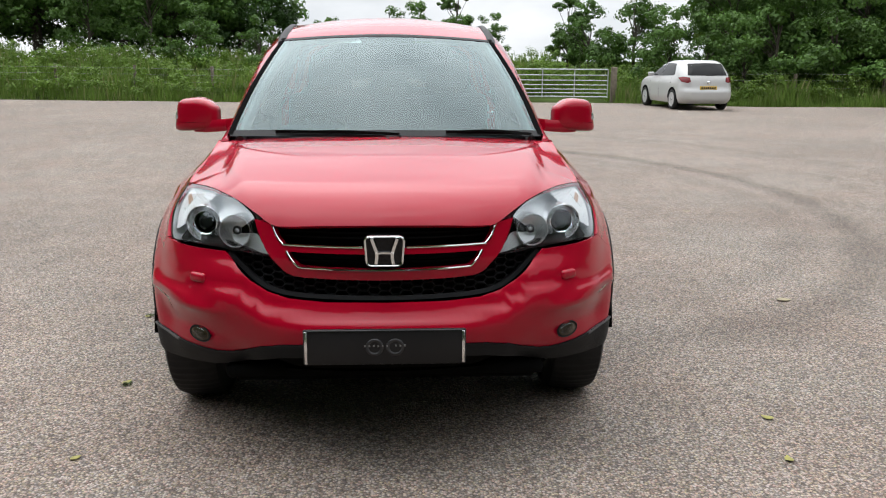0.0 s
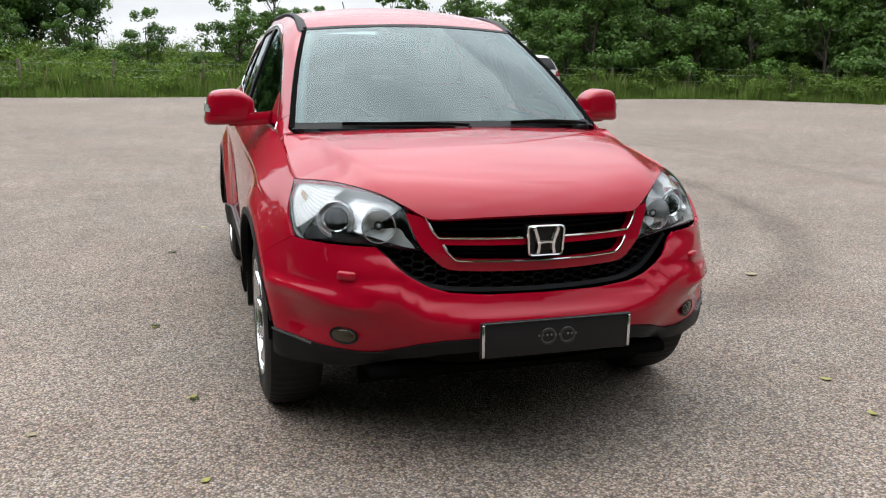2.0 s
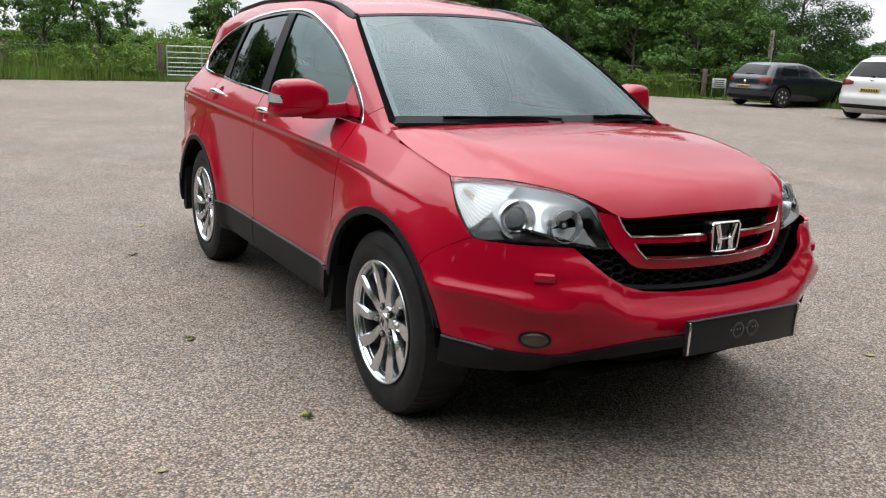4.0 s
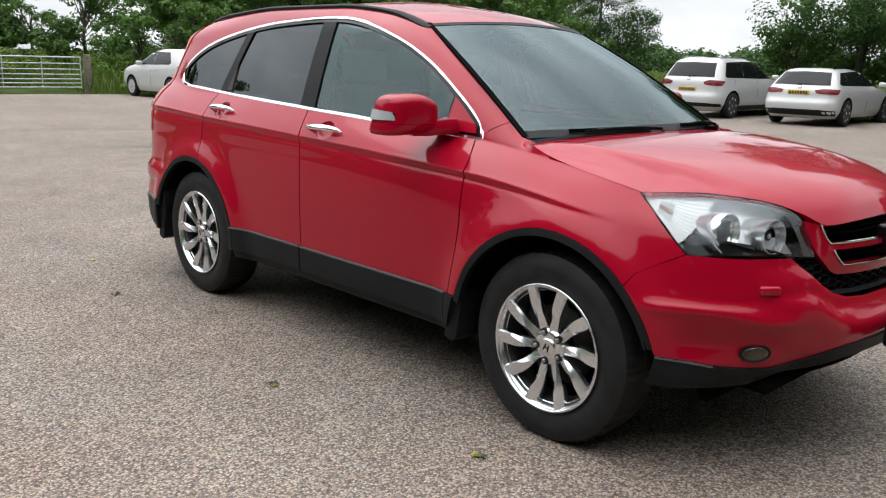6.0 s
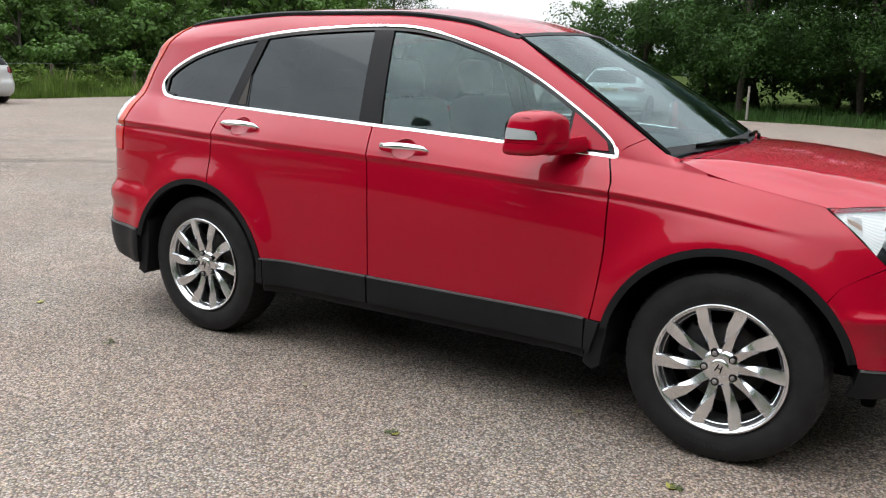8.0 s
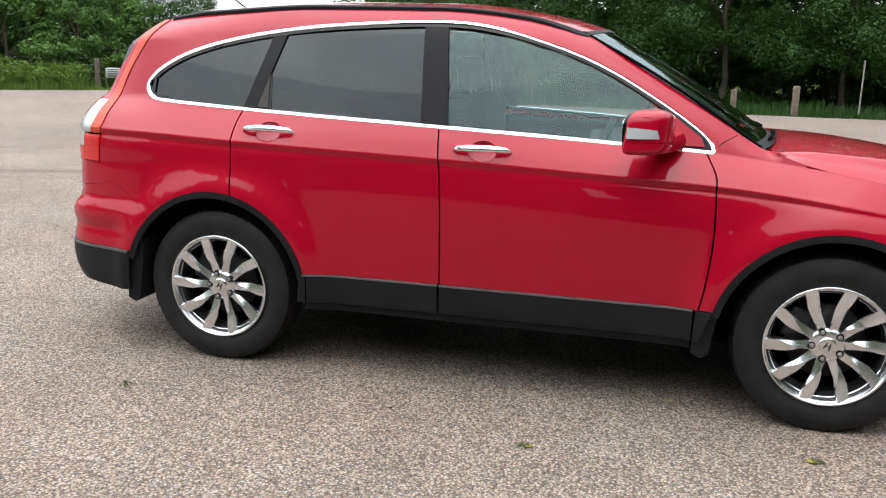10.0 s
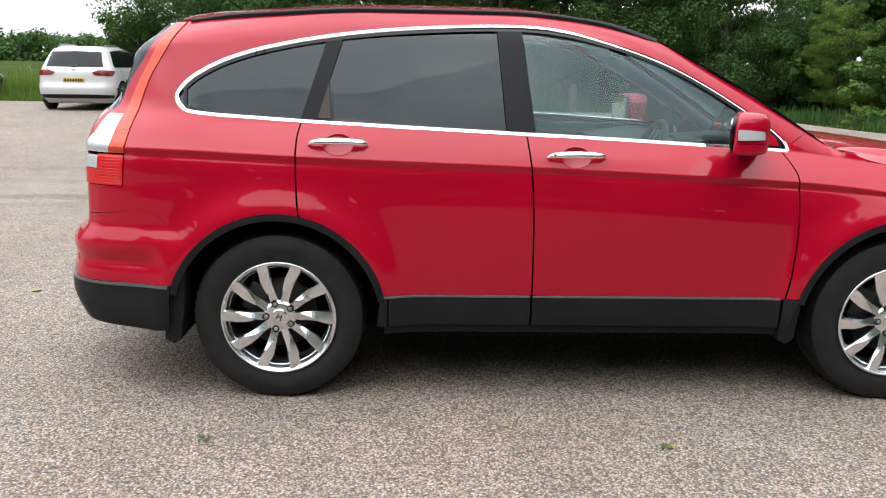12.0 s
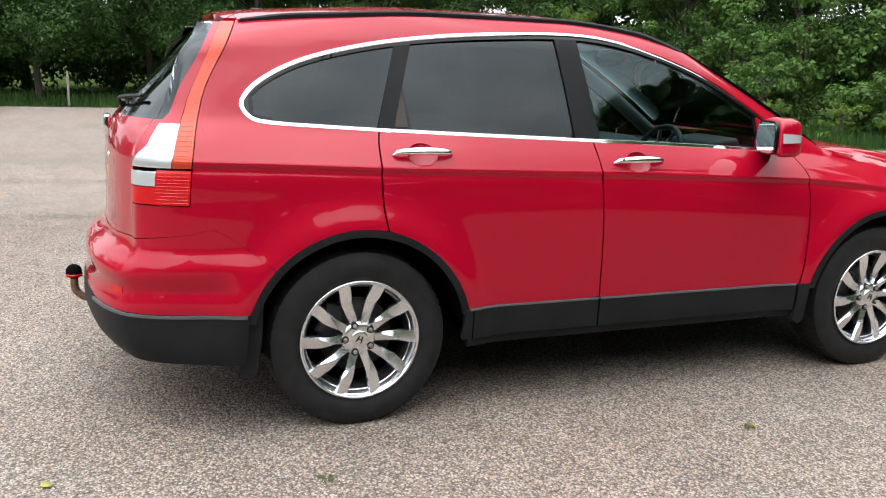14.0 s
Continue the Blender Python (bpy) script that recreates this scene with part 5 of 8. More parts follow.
def build_grille():
    bracket = [(-0.452, 0.893), (-0.388, 0.880), (-0.372, 0.842), (-0.352, 0.816), (-0.345, 0.812), (-0.345, 0.790), (-0.337, 0.790), (-0.322, 0.766), (-0.300, 0.744), (-0.285, 0.738),
               (-0.285, 0.703), (-0.318, 0.706), (-0.345, 0.718), (-0.376, 0.748), (-0.394, 0.766), (-0.412, 0.79), (-0.440, 0.850)]
    mid = [(-0.345, 0.7905), (-0.345, 0.8115), (0.345, 0.8115), (0.345, 0.7905)]
    low = [(-0.285, 0.703), (-0.285, 0.738), (-0.2, 0.735), (0, 0.734), (0.2, 0.735), (0.285, 0.738), (0.285, 0.703), (0.2, 0.701), (0, 0.700), (-0.2, 0.701)]
    panel("grille_surround", [bracket, mid, low, [(-x, z) for x, z in bracket]], face, RED, CAR, depth=0.03, cell=0.02, label="body-coloured grille bars")
    # bright strips along the openings
    for pts in ([(-0.389, 0.882), (-0.372, 0.842), (-0.353, 0.818), (-0.335, 0.8145), (-0.2, 0.8145), (-0.075, 0.8145)],
                [(-0.338, 0.792), (-0.322, 0.766), (-0.300, 0.744), (-0.28, 0.7395), (-0.15, 0.7375), (0.0, 0.7365)]):
        line = [face(a, b) + Vector((0, -0.003, 0)) for a, b in curve2(pts, 4)]
        t = sweep("grille_chrome", line, ring_section(0.0032, 0.0040, 8), CHROME, CAR, "thin chrome strip", up=(0, 0, 1), angle=30)
        mirror_object(t)
    # dark slats inside the openings
    for z, w in ((0.872, 0.37), (0.855, 0.365), (0.838, 0.35), (0.776, 0.32), (0.758, 0.30)):
        line = [face(x, z) + Vector((0, 0.045, 0)) for x in np.linspace(-w, w, 15)]
        sweep("grille_slat", line, [(-0.012, -0.0025), (-0.012, 0.0025), (0.012, 0.0025), (0.012, -0.0025)], MATT_BLACK, CAR, up=(0, 0, 1), angle=30)
    panel("grille_back", [sym([(-0.45, 0.62), (-0.60, 0.78), (-0.44, 0.90), (0, 0.90)])], lambda x, z: face(x, z) + Vector((0, 0.075, 0)), MATT_BLACK, CAR, depth=0.0, cell=0.1)
    panel("bonnet_lip", [sym([(-0.44, 0.872), (-0.40, 0.884), (0, 0.888)]) + [(0.0, 0.868)]], lambda x, z: face(x, z) + Vector((0, 0.03, 0)), MATT_BLACK, CAR, depth=0.02, cell=0.05)

    # honeycomb in the lower opening
    def mesh_face(x, z):
        return Vector((x, 0.112 + 0.46 * x * x, z))
    opening = curve2([(0.0, 0.640), (-0.2, 0.641), (-0.33, 0.646), (-0.41, 0.665), (-0.47, 0.705), (-0.515, 0.748), (-0.545, 0.778)], 4)
    top = [(-0.45, 0.772), (-0.398, 0.764), (-0.376, 0.746), (-0.345, 0.716), (-0.318, 0.704), (-0.2, 0.699), (0, 0.698)]
    poly = opening + top
    full = poly + [(-x, z) for x, z in poly[::-1]]

    def inside(x, z):
        x = -abs(x)
        hit = False
        for i in range(len(poly)):
            (x0, z0), (x1, z1) = poly[i - 1], poly[i]
            if (z0 > z) != (z1 > z) and x < (x1 - x0) * (z - z0) / (z1 - z0) + x0:
                hit = not hit
        return hit or (z < 0.70 and z > 0.64 and x > -0.30)
    bm = bmesh.new()
    w, h = 0.024, 0.0150
    for row in range(12):
        z = 0.640 + row * h * 0.95
        for col in range(-20, 21):
            x = col * w * 3.1 + (w * 1.55 if row % 2 else 0)
            if not inside(x, z):
                continue
            rim = [(x + w * a, z + h * b) for a, b in ((-1, 0), (-0.55, 0.95), (0.55, 0.95), (1, 0), (0.55, -0.95), (-0.55, -0.95))]
            o = [bm.verts.new(mesh_face(*q)) for q in rim]
            i_ = [bm.verts.new(mesh_face(x + (q[0] - x) * 0.93, z + (q[1] - z) * 0.88)) for q in rim]
            b_ = [bm.verts.new(mesh_face(x + (q[0] - x) * 0.88, z + (q[1] - z) * 0.82) + Vector((0, 0.018, 0))) for q in rim]
            for k in range(6):
                bm.faces.new((o[k - 1], o[k], i_[k], i_[k - 1]))
                bm.faces.new((i_[k - 1], i_[k], b_[k], b_[k - 1]))
    bmesh.ops.recalc_face_normals(bm, faces=bm.faces[:])
    part("lower_grille", bm, BLACK_PLASTIC, CAR, "black honeycomb lower grille", smooth=False)
    panel("lower_grille_back", [full], lambda x, z: mesh_face(x, z) + Vector((0, 0.024, 0)), MATT_BLACK, CAR, depth=0.0, cell=0.1)
    line = [mesh_face(*q) + Vector((0, -0.006, -0.006)) for q in opening[::-1]] + [mesh_face(-q[0], q[1]) + Vector((0, -0.006, -0.006)) for q in opening[1:]]
    sweep("lower_grille_rim", line, [(-0.012, -0.006), (-0.012, 0.004), (0.006, 0.008), (0.012, -0.006)], BLACK_PLASTIC, CAR, up=(0, 0, 1), angle=30)

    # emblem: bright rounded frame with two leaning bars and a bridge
    def rr(w, h, n=8, taper=0.06):
        out = []
        for cx, cz, a0 in ((1, 1, 0), (-1, 1, 90), (-1, -1, 180), (1, -1, 270)):
            for i in range(n + 1):
                a = radians(a0 + 90 * i / n)
                x, z = cx * (w - 0.016) + 0.016 * math.cos(a), cz * (h - 0.016) + 0.016 * math.sin(a)
                out.append((x * (1 + taper * z / h), z))
        return out
    c = Vector((0, 0.062, 0.806))
    back = [c + Vector((x, 0.010, z)) for x, z in rr(0.064, 0.051)]
    bm = bmesh.new()
    a = [bm.verts.new(q) for q in back]
    b = [bm.verts.new(q + Vector((0, 0.04, 0))) for q in back]
    bm.faces.new(a)
    for i in range(len(a)):
        bm.faces.new((a[i - 1], a[i], b[i], b[i - 1]))
    bmesh.ops.recalc_face_normals(bm, faces=bm.faces[:])
    base = part("emblem", bm, GLOSS_BLACK, CAR, "chrome maker's emblem on black", angle=40)
    sweep("emblem_frame", [c + Vector((x, 0.006, z)) for x, z in rr(0.063, 0.050)], ring_section(0.0046, 0.006, 8), CHROME, base, closed=True, up=(0, 1, 0))
    for s in (-1, 1):
        line = [c + Vector((s * x, 0.002, z)) for x, z in ((0.043, 0.044), (0.034, 0.018), (0.027, -0.004), (0.026, -0.022), (0.030, -0.044))]
        sweep("emblem_bar", catmull(line, 3), [(-0.0085, -0.004), (-0.005, 0.004), (0.005, 0.004), (0.0085, -0.004)], CHROME, base, up=(0, -1, 0), angle=35)
    line = [c + Vector((x, 0.002, z)) for x, z in ((-0.031, -0.007), (0, -0.004), (0.031, -0.007))]
    sweep("emblem_bridge", catmull(line, 4), [(-0.006, -0.004), (-0.003, 0.005), (0.003, 0.005), (0.006, -0.004)], CHROME, base, up=(0, -1, 0), angle=35)


build_grille()


def build_headlamp():
    up = catmull([(-0.772, 0.628, 0.960), (-0.722, 0.545, 0.966), (-0.662, 0.465, 0.969), (-0.602, 0.385, 0.963), (-0.522, 0.285, 0.945), (-0.462, 0.222, 0.908), (-0.428, 0.196, 0.845), (-0.394, 0.178, 0.768)], 6)
    lo = catmull([(-0.774, 0.622, 0.955), (-0.805, 0.517, 0.878), (-0.794, 0.418, 0.788), (-0.722, 0.335, 0.790), (-0.640, 0.268, 0.790), (-0.555, 0.222, 0.786), (-0.470, 0.192, 0.774), (-0.392, 0.176, 0.765)], 6)
    n, m = len(up), 12

    def patch_bm(inset, bulge, tilt=0.0):
        bm = bmesh.new()
        rows = []
        for i in range(n):
            row = []
            for j in range(m + 1):
                t = j / m
                p = lo[i].lerp(up[i], t)
                out = Vector((-0.50, -0.82, 0.28))
                k = math.sin(math.pi * min(1, max(0, t))) ** 0.8 * math.sin(math.pi * i / (n - 1)) ** 0.7
                row.append(bm.verts.new(p + out * (bulge * k - inset)))
            rows.append(row)
        for p, q in zip(rows, rows[1:]):
            for j in range(m):
                bm.faces.new((p[j], p[j + 1], q[j + 1], q[j]))
        bmesh.ops.recalc_face_normals(bm, faces=bm.faces[:])
        return bm
    made = []
    bm = patch_bm(0.0, 0.022)
    lens = part("headlamp_lens", bm, LENS, CAR, "clear wrap-round headlamp lens")
    lens.visible_shadow = False
    made.append(lens)
    made.append(part("headlamp_housing", patch_bm(0.075, 0.0), LAMP_HOUSING, CAR, "silver headlamp bowl"))
    # white ribbed corner of the lamp
    bm = bmesh.new()
    corner = []
    rows = 30

    def along(line, f):
        k = min(int(f), len(line) - 2)
        return line[k].lerp(line[k + 1], f - k)
    for i in range(15):
        col = []
        for j in range(rows + 1):
            f = i * (0.72 + 0.42 * j / rows)
            col.append(bm.verts.new(along(lo, f).lerp(along(up, f), 0.04 + 0.92 * j / rows) - Vector((-0.50, -0.82, 0.28)) * (0.026 + 0.0022 * (j % 2))))
        corner.append(col)
    for p, q in zip(corner, corner[1:]):
        for j in range(rows):
            bm.faces.new((p[j], p[j + 1], q[j + 1], q[j]))
    bmesh.ops.recalc_face_normals(bm, faces=bm.faces[:])
    made.append(part("lamp_corner", bm, LAMP_WHITE, CAR, "white ribbed corner of the headlamp", smooth=False))
    # dark edge round the lens
    loop = up + lo[-2:0:-1]
    line = [p + Vector((0.003, 0.005, 0)) for p in loop]
    made.append(sweep("headlamp_seal", line, ring_section(0.0035, 0.0035, 6), GLOSS_BLACK, CAR, closed=True, up=(-0.5, -0.8, 0.3)))
    # side walls of the bowl
    bm = bmesh.new()
    out = Vector((-0.50, -0.82, 0.28))
    a = [bm.verts.new(p - out * 0.004) for p in loop]
    b = [bm.verts.new(p - out * 0.085) for p in loop]
    for i in range(len(loop)):
        bm.faces.new((a[i - 1], a[i], b[i], b[i - 1]))
    bmesh.ops.recalc_face_normals(bm, faces=bm.faces[:])
    made.append(part("headlamp_wall", bm, LAMP_HOUSING, CAR))
    # two lamps: projector and main beam
    aim = Vector((-0.16, -1, 0.02)).normalized()
    turn = aim.to_track_quat("X", "Z").to_matrix().to_4x4()
    for (x, y, z), r, proj in (((-0.656, 0.392, 0.850), 0.066, True), ((-0.527, 0.292, 0.838), 0.058, False)):
        m4 = Matrix.Translation((x, y, z)) @ turn
        bm = lathe_bm([(-0.05, r * 0.5), (-0.03, r * 0.80), (0.015, r * 0.97), (0.028, r), (0.030, r * 0.96), (0.022, r * 0.88), (0.004, r * 0.70)] if proj
                      else [(-0.06, 0.012), (-0.05, r * 0.35), (-0.03, r * 0.65), (0.0, r * 0.90), (0.026, r), (0.028, r * 0.95)], 40, close=False)
        bm.transform(m4)
        made.append(part("lamp_bowl", bm, REFLECTOR, CAR, "bright round lamp reflector", angle=60))
        bm = lathe_bm([(-0.075, r * 0.94), (-0.02, r * 0.98), (0.020, r * 1.02), (0.030, r * 1.0)], 40, close=False)
        bm.transform(m4)
        made.append(part("lamp_sleeve", bm, REFLECTOR, CAR, angle=60))
        if proj:
            bm = lathe_bm([(-0.02, r * 0.47), (0.004, r * 0.46), (0.018, r * 0.38), (0.025, r * 0.22), (0.027, 0.001)], 32)
            bm.transform(m4)
            made.append(part("projector_lens", bm, DARK_GLASS, CAR, "dark projector lens"))
            bm = lathe_bm([(0.000, r * 0.72), (0.016, r * 0.72), (0.020, r * 0.66), (0.016, r * 0.58), (0.004, r * 0.50), (-0.006, r * 0.47)], 32, close=False)
            bm.transform(m4)
            made.append(part("lamp_ring", bm, CHROME, CAR, angle=30))
        else:
            bm = lathe_bm([(-0.04, 0.010), (0.0, 0.010), (0.010, 0.007), (0.013, 0.001)], 16)
            bm.transform(m4)
            made.append(part("lamp_bulb", bm, WHITE_LENS, CAR))
            bm = lathe_bm([(0.0, 0.016), (0.006, 0.016), (0.006, 0.010)], 20)
            bm.transform(m4)
            made.append(part("bulb_cap", bm, ALLOY_DARK, CAR, angle=30))
    # dark trim plate between and below the lamps
    plate = [lo[i].lerp(up[i], t) - out * 0.046 for i, t in [(j, 0.02) for j in range(12, n - 4)] + [(j, 0.36 - 0.012 * (j - 12)) for j in range(n - 5, 11, -1)]]
    bm = bmesh.new()
    f = bm.faces.new([bm.verts.new(p) for p in plate])
    bmesh.ops.triangulate(bm, faces=[f])
    bmesh.ops.recalc_face_normals(bm, faces=bm.faces[:])
    made.append(part("lamp_trim", bm, GLOSS_BLACK, CAR, "dark trim plate under the lamps"))
    # ribbed amber-tinted indicator
    for k in range(9):
        t = 0.30 + 0.055 * k
        p, q = lo[5].lerp(up[5], t) - out * 0.0245, lo[8].lerp(up[8], t * 0.9 + 0.05) - out * 0.0245
        made.append(sweep("indicator_rib", [p, p.lerp(q, 0.5) + out * 0.002, q], [(-0.003, -0.003), (0, 0.003), (0.003, -0.003)], AMBER if k in (3, 4, 5) else LAMP_WHITE, CAR, up=tuple(out), angle=20))
    p = (lo[8].lerp(up[6], 0.55) + lo[12].lerp(up[11], 0.55)) / 2 - out * 0.055
    bm = bmesh.new()
    bmesh.ops.create_uvsphere(bm, u_segments=14, v_segments=8, radius=0.016, matrix=Matrix.Translation(p))
    made.append(part("indicator_bulb", bm, AMBER, CAR))
    for ob in made:
        o = mirror_object(ob)
        o.visible_shadow = ob.visible_shadow


build_headlamp()


def build_nose_fittings():
    made = []
    # fog lamp in its pocket
    uf = u_x(0.660, 0.475)
    nrm = (body(uf + 0.05, 0.475) - body(uf - 0.05, 0.475)).cross(Vector((0, 0, 1))).normalized()
    nrm = nrm if nrm.y < 0 else -nrm
    c = body(uf, 0.475) + nrm * 0.002
    turn = nrm.to_track_quat("X", "Z").to_matrix().to_4x4()
    for prof, m, name, sc in (([(-0.02, 0.001), (0.001, 0.026), (0.003, 0.040), (0.005, 0.043), (0.006, 0.041), (0.003, 0.037)], BLACK_PLASTIC, "fog_lamp_ring", (1, 1.30, 0.72)),
                              ([(-0.004, 0.038), (0.006, 0.032), (0.010, 0.018), (0.011, 0.001)], LENS, "fog_lamp_lens", (1, 1.26, 0.66)),
                              ([(0.0035, 0.001), (0.0045, 0.024), (0.006, 0.036)], FOG_GLASS, "fog_lamp_reflector", (1, 1.24, 0.64))):
        bm = lathe_bm(prof, 36)
        bm.transform(Matrix.Translation(c) @ turn @ Matrix.Diagonal((*sc, 1)))
        made.append(part(name, bm, m, CAR, angle=50))
    # headlamp washer cover
    c = body(u_x(0.655, 0.688), 0.688)
    nrm = (body(u_x(0.655, 0.688) + 0.02, 0.688) - body(u_x(0.655, 0.688) - 0.02, 0.688)).cross(Vector((0, 0, 1))).normalized()
    turn = nrm.to_track_quat("X", "Z").to_matrix().to_4x4()
    bm = box_bm((0.028, 0.072, 0.034), (0, 0, 0), 0.011, 3)
    bm.transform(Matrix.Translation(c + nrm * 0.004) @ turn)
    made.append(part("washer_cover", bm, RED, CAR))
    for ob in made:
        mirror_object(ob)
    # number plate: dark board in a bracket with pale ends and small plain print
    plate = part("number_plate", box_bm((0.536, 0.016, 0.122), (0, -0.052, 0.511), 0.006, 2), PLATE_BLACK, CAR, "black show plate with plain pale bars", angle=40)
    for s in (-1, 1):
        part("plate_end", box_bm((0.010, 0.004, 0.110), (s * 0.259, -0.0615, 0.511), 0.0015, 1), SATIN_CHROME, plate)
    part("plate_edge", box_bm((0.522, 0.003, 0.004), (0, -0.0612, 0.569), 0.001, 1), PLATE_GREY, plate)
    for i in (0, 1, 2, 3, 4, 5, 7, 8, 9):
        part("plate_bar", box_bm((0.0055, 0.0014, 0.0065), (-0.066 + 0.0146 * i, -0.0606, 0.516), 0.0004, 1), PALE_PRINT, plate)
    for s in (-1, 1):
        bm = lathe_bm([(-0.0603, 0.030), (-0.0612, 0.030), (-0.0612, 0.019), (-0.0603, 0.019)], 32, axis="Y", close=False)
        bm.transform(Matrix.Translation((s * 0.034, 0, 0.511)))
        part("plate_ring", bm, PLATE_GREY, plate)
    part("plate_bracket", box_bm((0.40, 0.05, 0.09), (0, -0.025, 0.505), 0.008, 1), BLACK_PLASTIC, CAR)
    # lower air intake with bars, in the deeper black to paint their shade
    for z in (0.345, 0.375, 0.405):
        line = [Vector((x, 0.17 + 0.35 * x * x, z)) for x in np.linspace(-0.36, 0.36, 15)]
        sweep("intake_bar", line, [(-0.02, -0.004), (-0.02, 0.004), (0.02, 0.004), (0.02, -0.004)], MATT_BLACK, CAR)


build_nose_fittings()


# ---- cowl, wipers, rails, aerial ----
def build_top_fittings():
    line = [SCREEN(a, -0.012) + Vector((0, -0.02, 0.0)) for a in np.linspace(-0.86, 0.86, 25)]
    sweep("scuttle_panel", line, [(-0.040, -0.03), (-0.040, -0.012), (0.030, -0.004), (0.030, -0.03)], BLACK_PLASTIC, CAR, "black plastic scuttle under the windscreen", angle=30)
    for name, a0, a1, b0, b1 in (("wiper", 0.08, -0.60, 0.004, 0.020), ("wiper", 0.92, 0.44, 0.002, 0.030)):
        pts = []
        for i in range(13):
            t = i / 12
            p = SCREEN(a0 + (a1 - a0) * t, b0 + (b1 - b0) * math.sin(t * 1.2))
            pts.append(p + Vector((0, -0.012, 0.010 + 0.008 * math.sin(math.pi * t))))
        arm = sweep(name, pts, [(-0.007, -0.006), (-0.005, 0.006), (0.005, 0.006), (0.007, -0.006)], GLOSS_BLACK, CAR, "black wiper lying on the screen", scale=[1.15 - 0.6 * i / 12 for i in range(13)], angle=40)
        blade = [SCREEN(a0 + (a1 - a0) * (0.12 + 1.02 * i / 12), b0 + 0.010 + 0.012 * math.sin(i / 12 * 1.5)) + Vector((0, -0.006, 0.008)) for i in range(13)]
        sweep("wiper_blade", blade, [(-0.004, -0.006), (-0.004, 0.008), (0.004, 0.008), (0.004, -0.006)], MATT_BLACK, arm)
        bm = lathe_bm([(-0.03, 0.009), (-0.004, 0.009), (-0.001, 0.006), (0.0, 0.001)], 20, axis="Z")
        bm.transform(Matrix.Translation(pts[0] + Vector((0, -0.01, 0))))
        part("wiper_boss", bm, BLACK_PLASTIC, arm)
    # roof rails
    ys = np.linspace(1.93, 3.94, 40)
    line = [Vector((-RAIL_X(y) + 0.006, y, RAIL_Z(y) + 0.004 + 0.010 * smooth01((y - 1.95) / 0.25) * smooth01((3.95 - y) / 0.2))) for y in ys]
    sc = [(1.0 + 0.9 * (1 - smooth01((y - 1.95) / 0.38)) * smooth01((y - 1.90) / 0.06)) * (0.55 + 0.45 * smooth01((3.97 - y) / 0.14)) for y in ys]
    t = sweep("roof_rail", line, [(-0.017, -0.022), (-0.017, -0.008), (-0.012, -0.002), (-0.005, 0.0), (0.007, -0.001), (0.014, -0.006), (0.016, -0.022)], PILLAR_BLACK, CAR, "low black roof rail", scale=sc, angle=35)
    mirror_object(t)
    # aerial
    sweep("aerial", [(0.0, 3.80, 1.63), (0.0, 3.93, 1.72), (0.0, 4.02, 1.79)], ring_section(0.0035, 0.0035, 8), MATT_BLACK, CAR, up=(1, 0, 0))
    part("aerial_base", box_bm((0.03, 0.06, 0.03), (0, 3.80, 1.635), 0.008, 2), GLOSS_BLACK, CAR)


build_top_fittings()


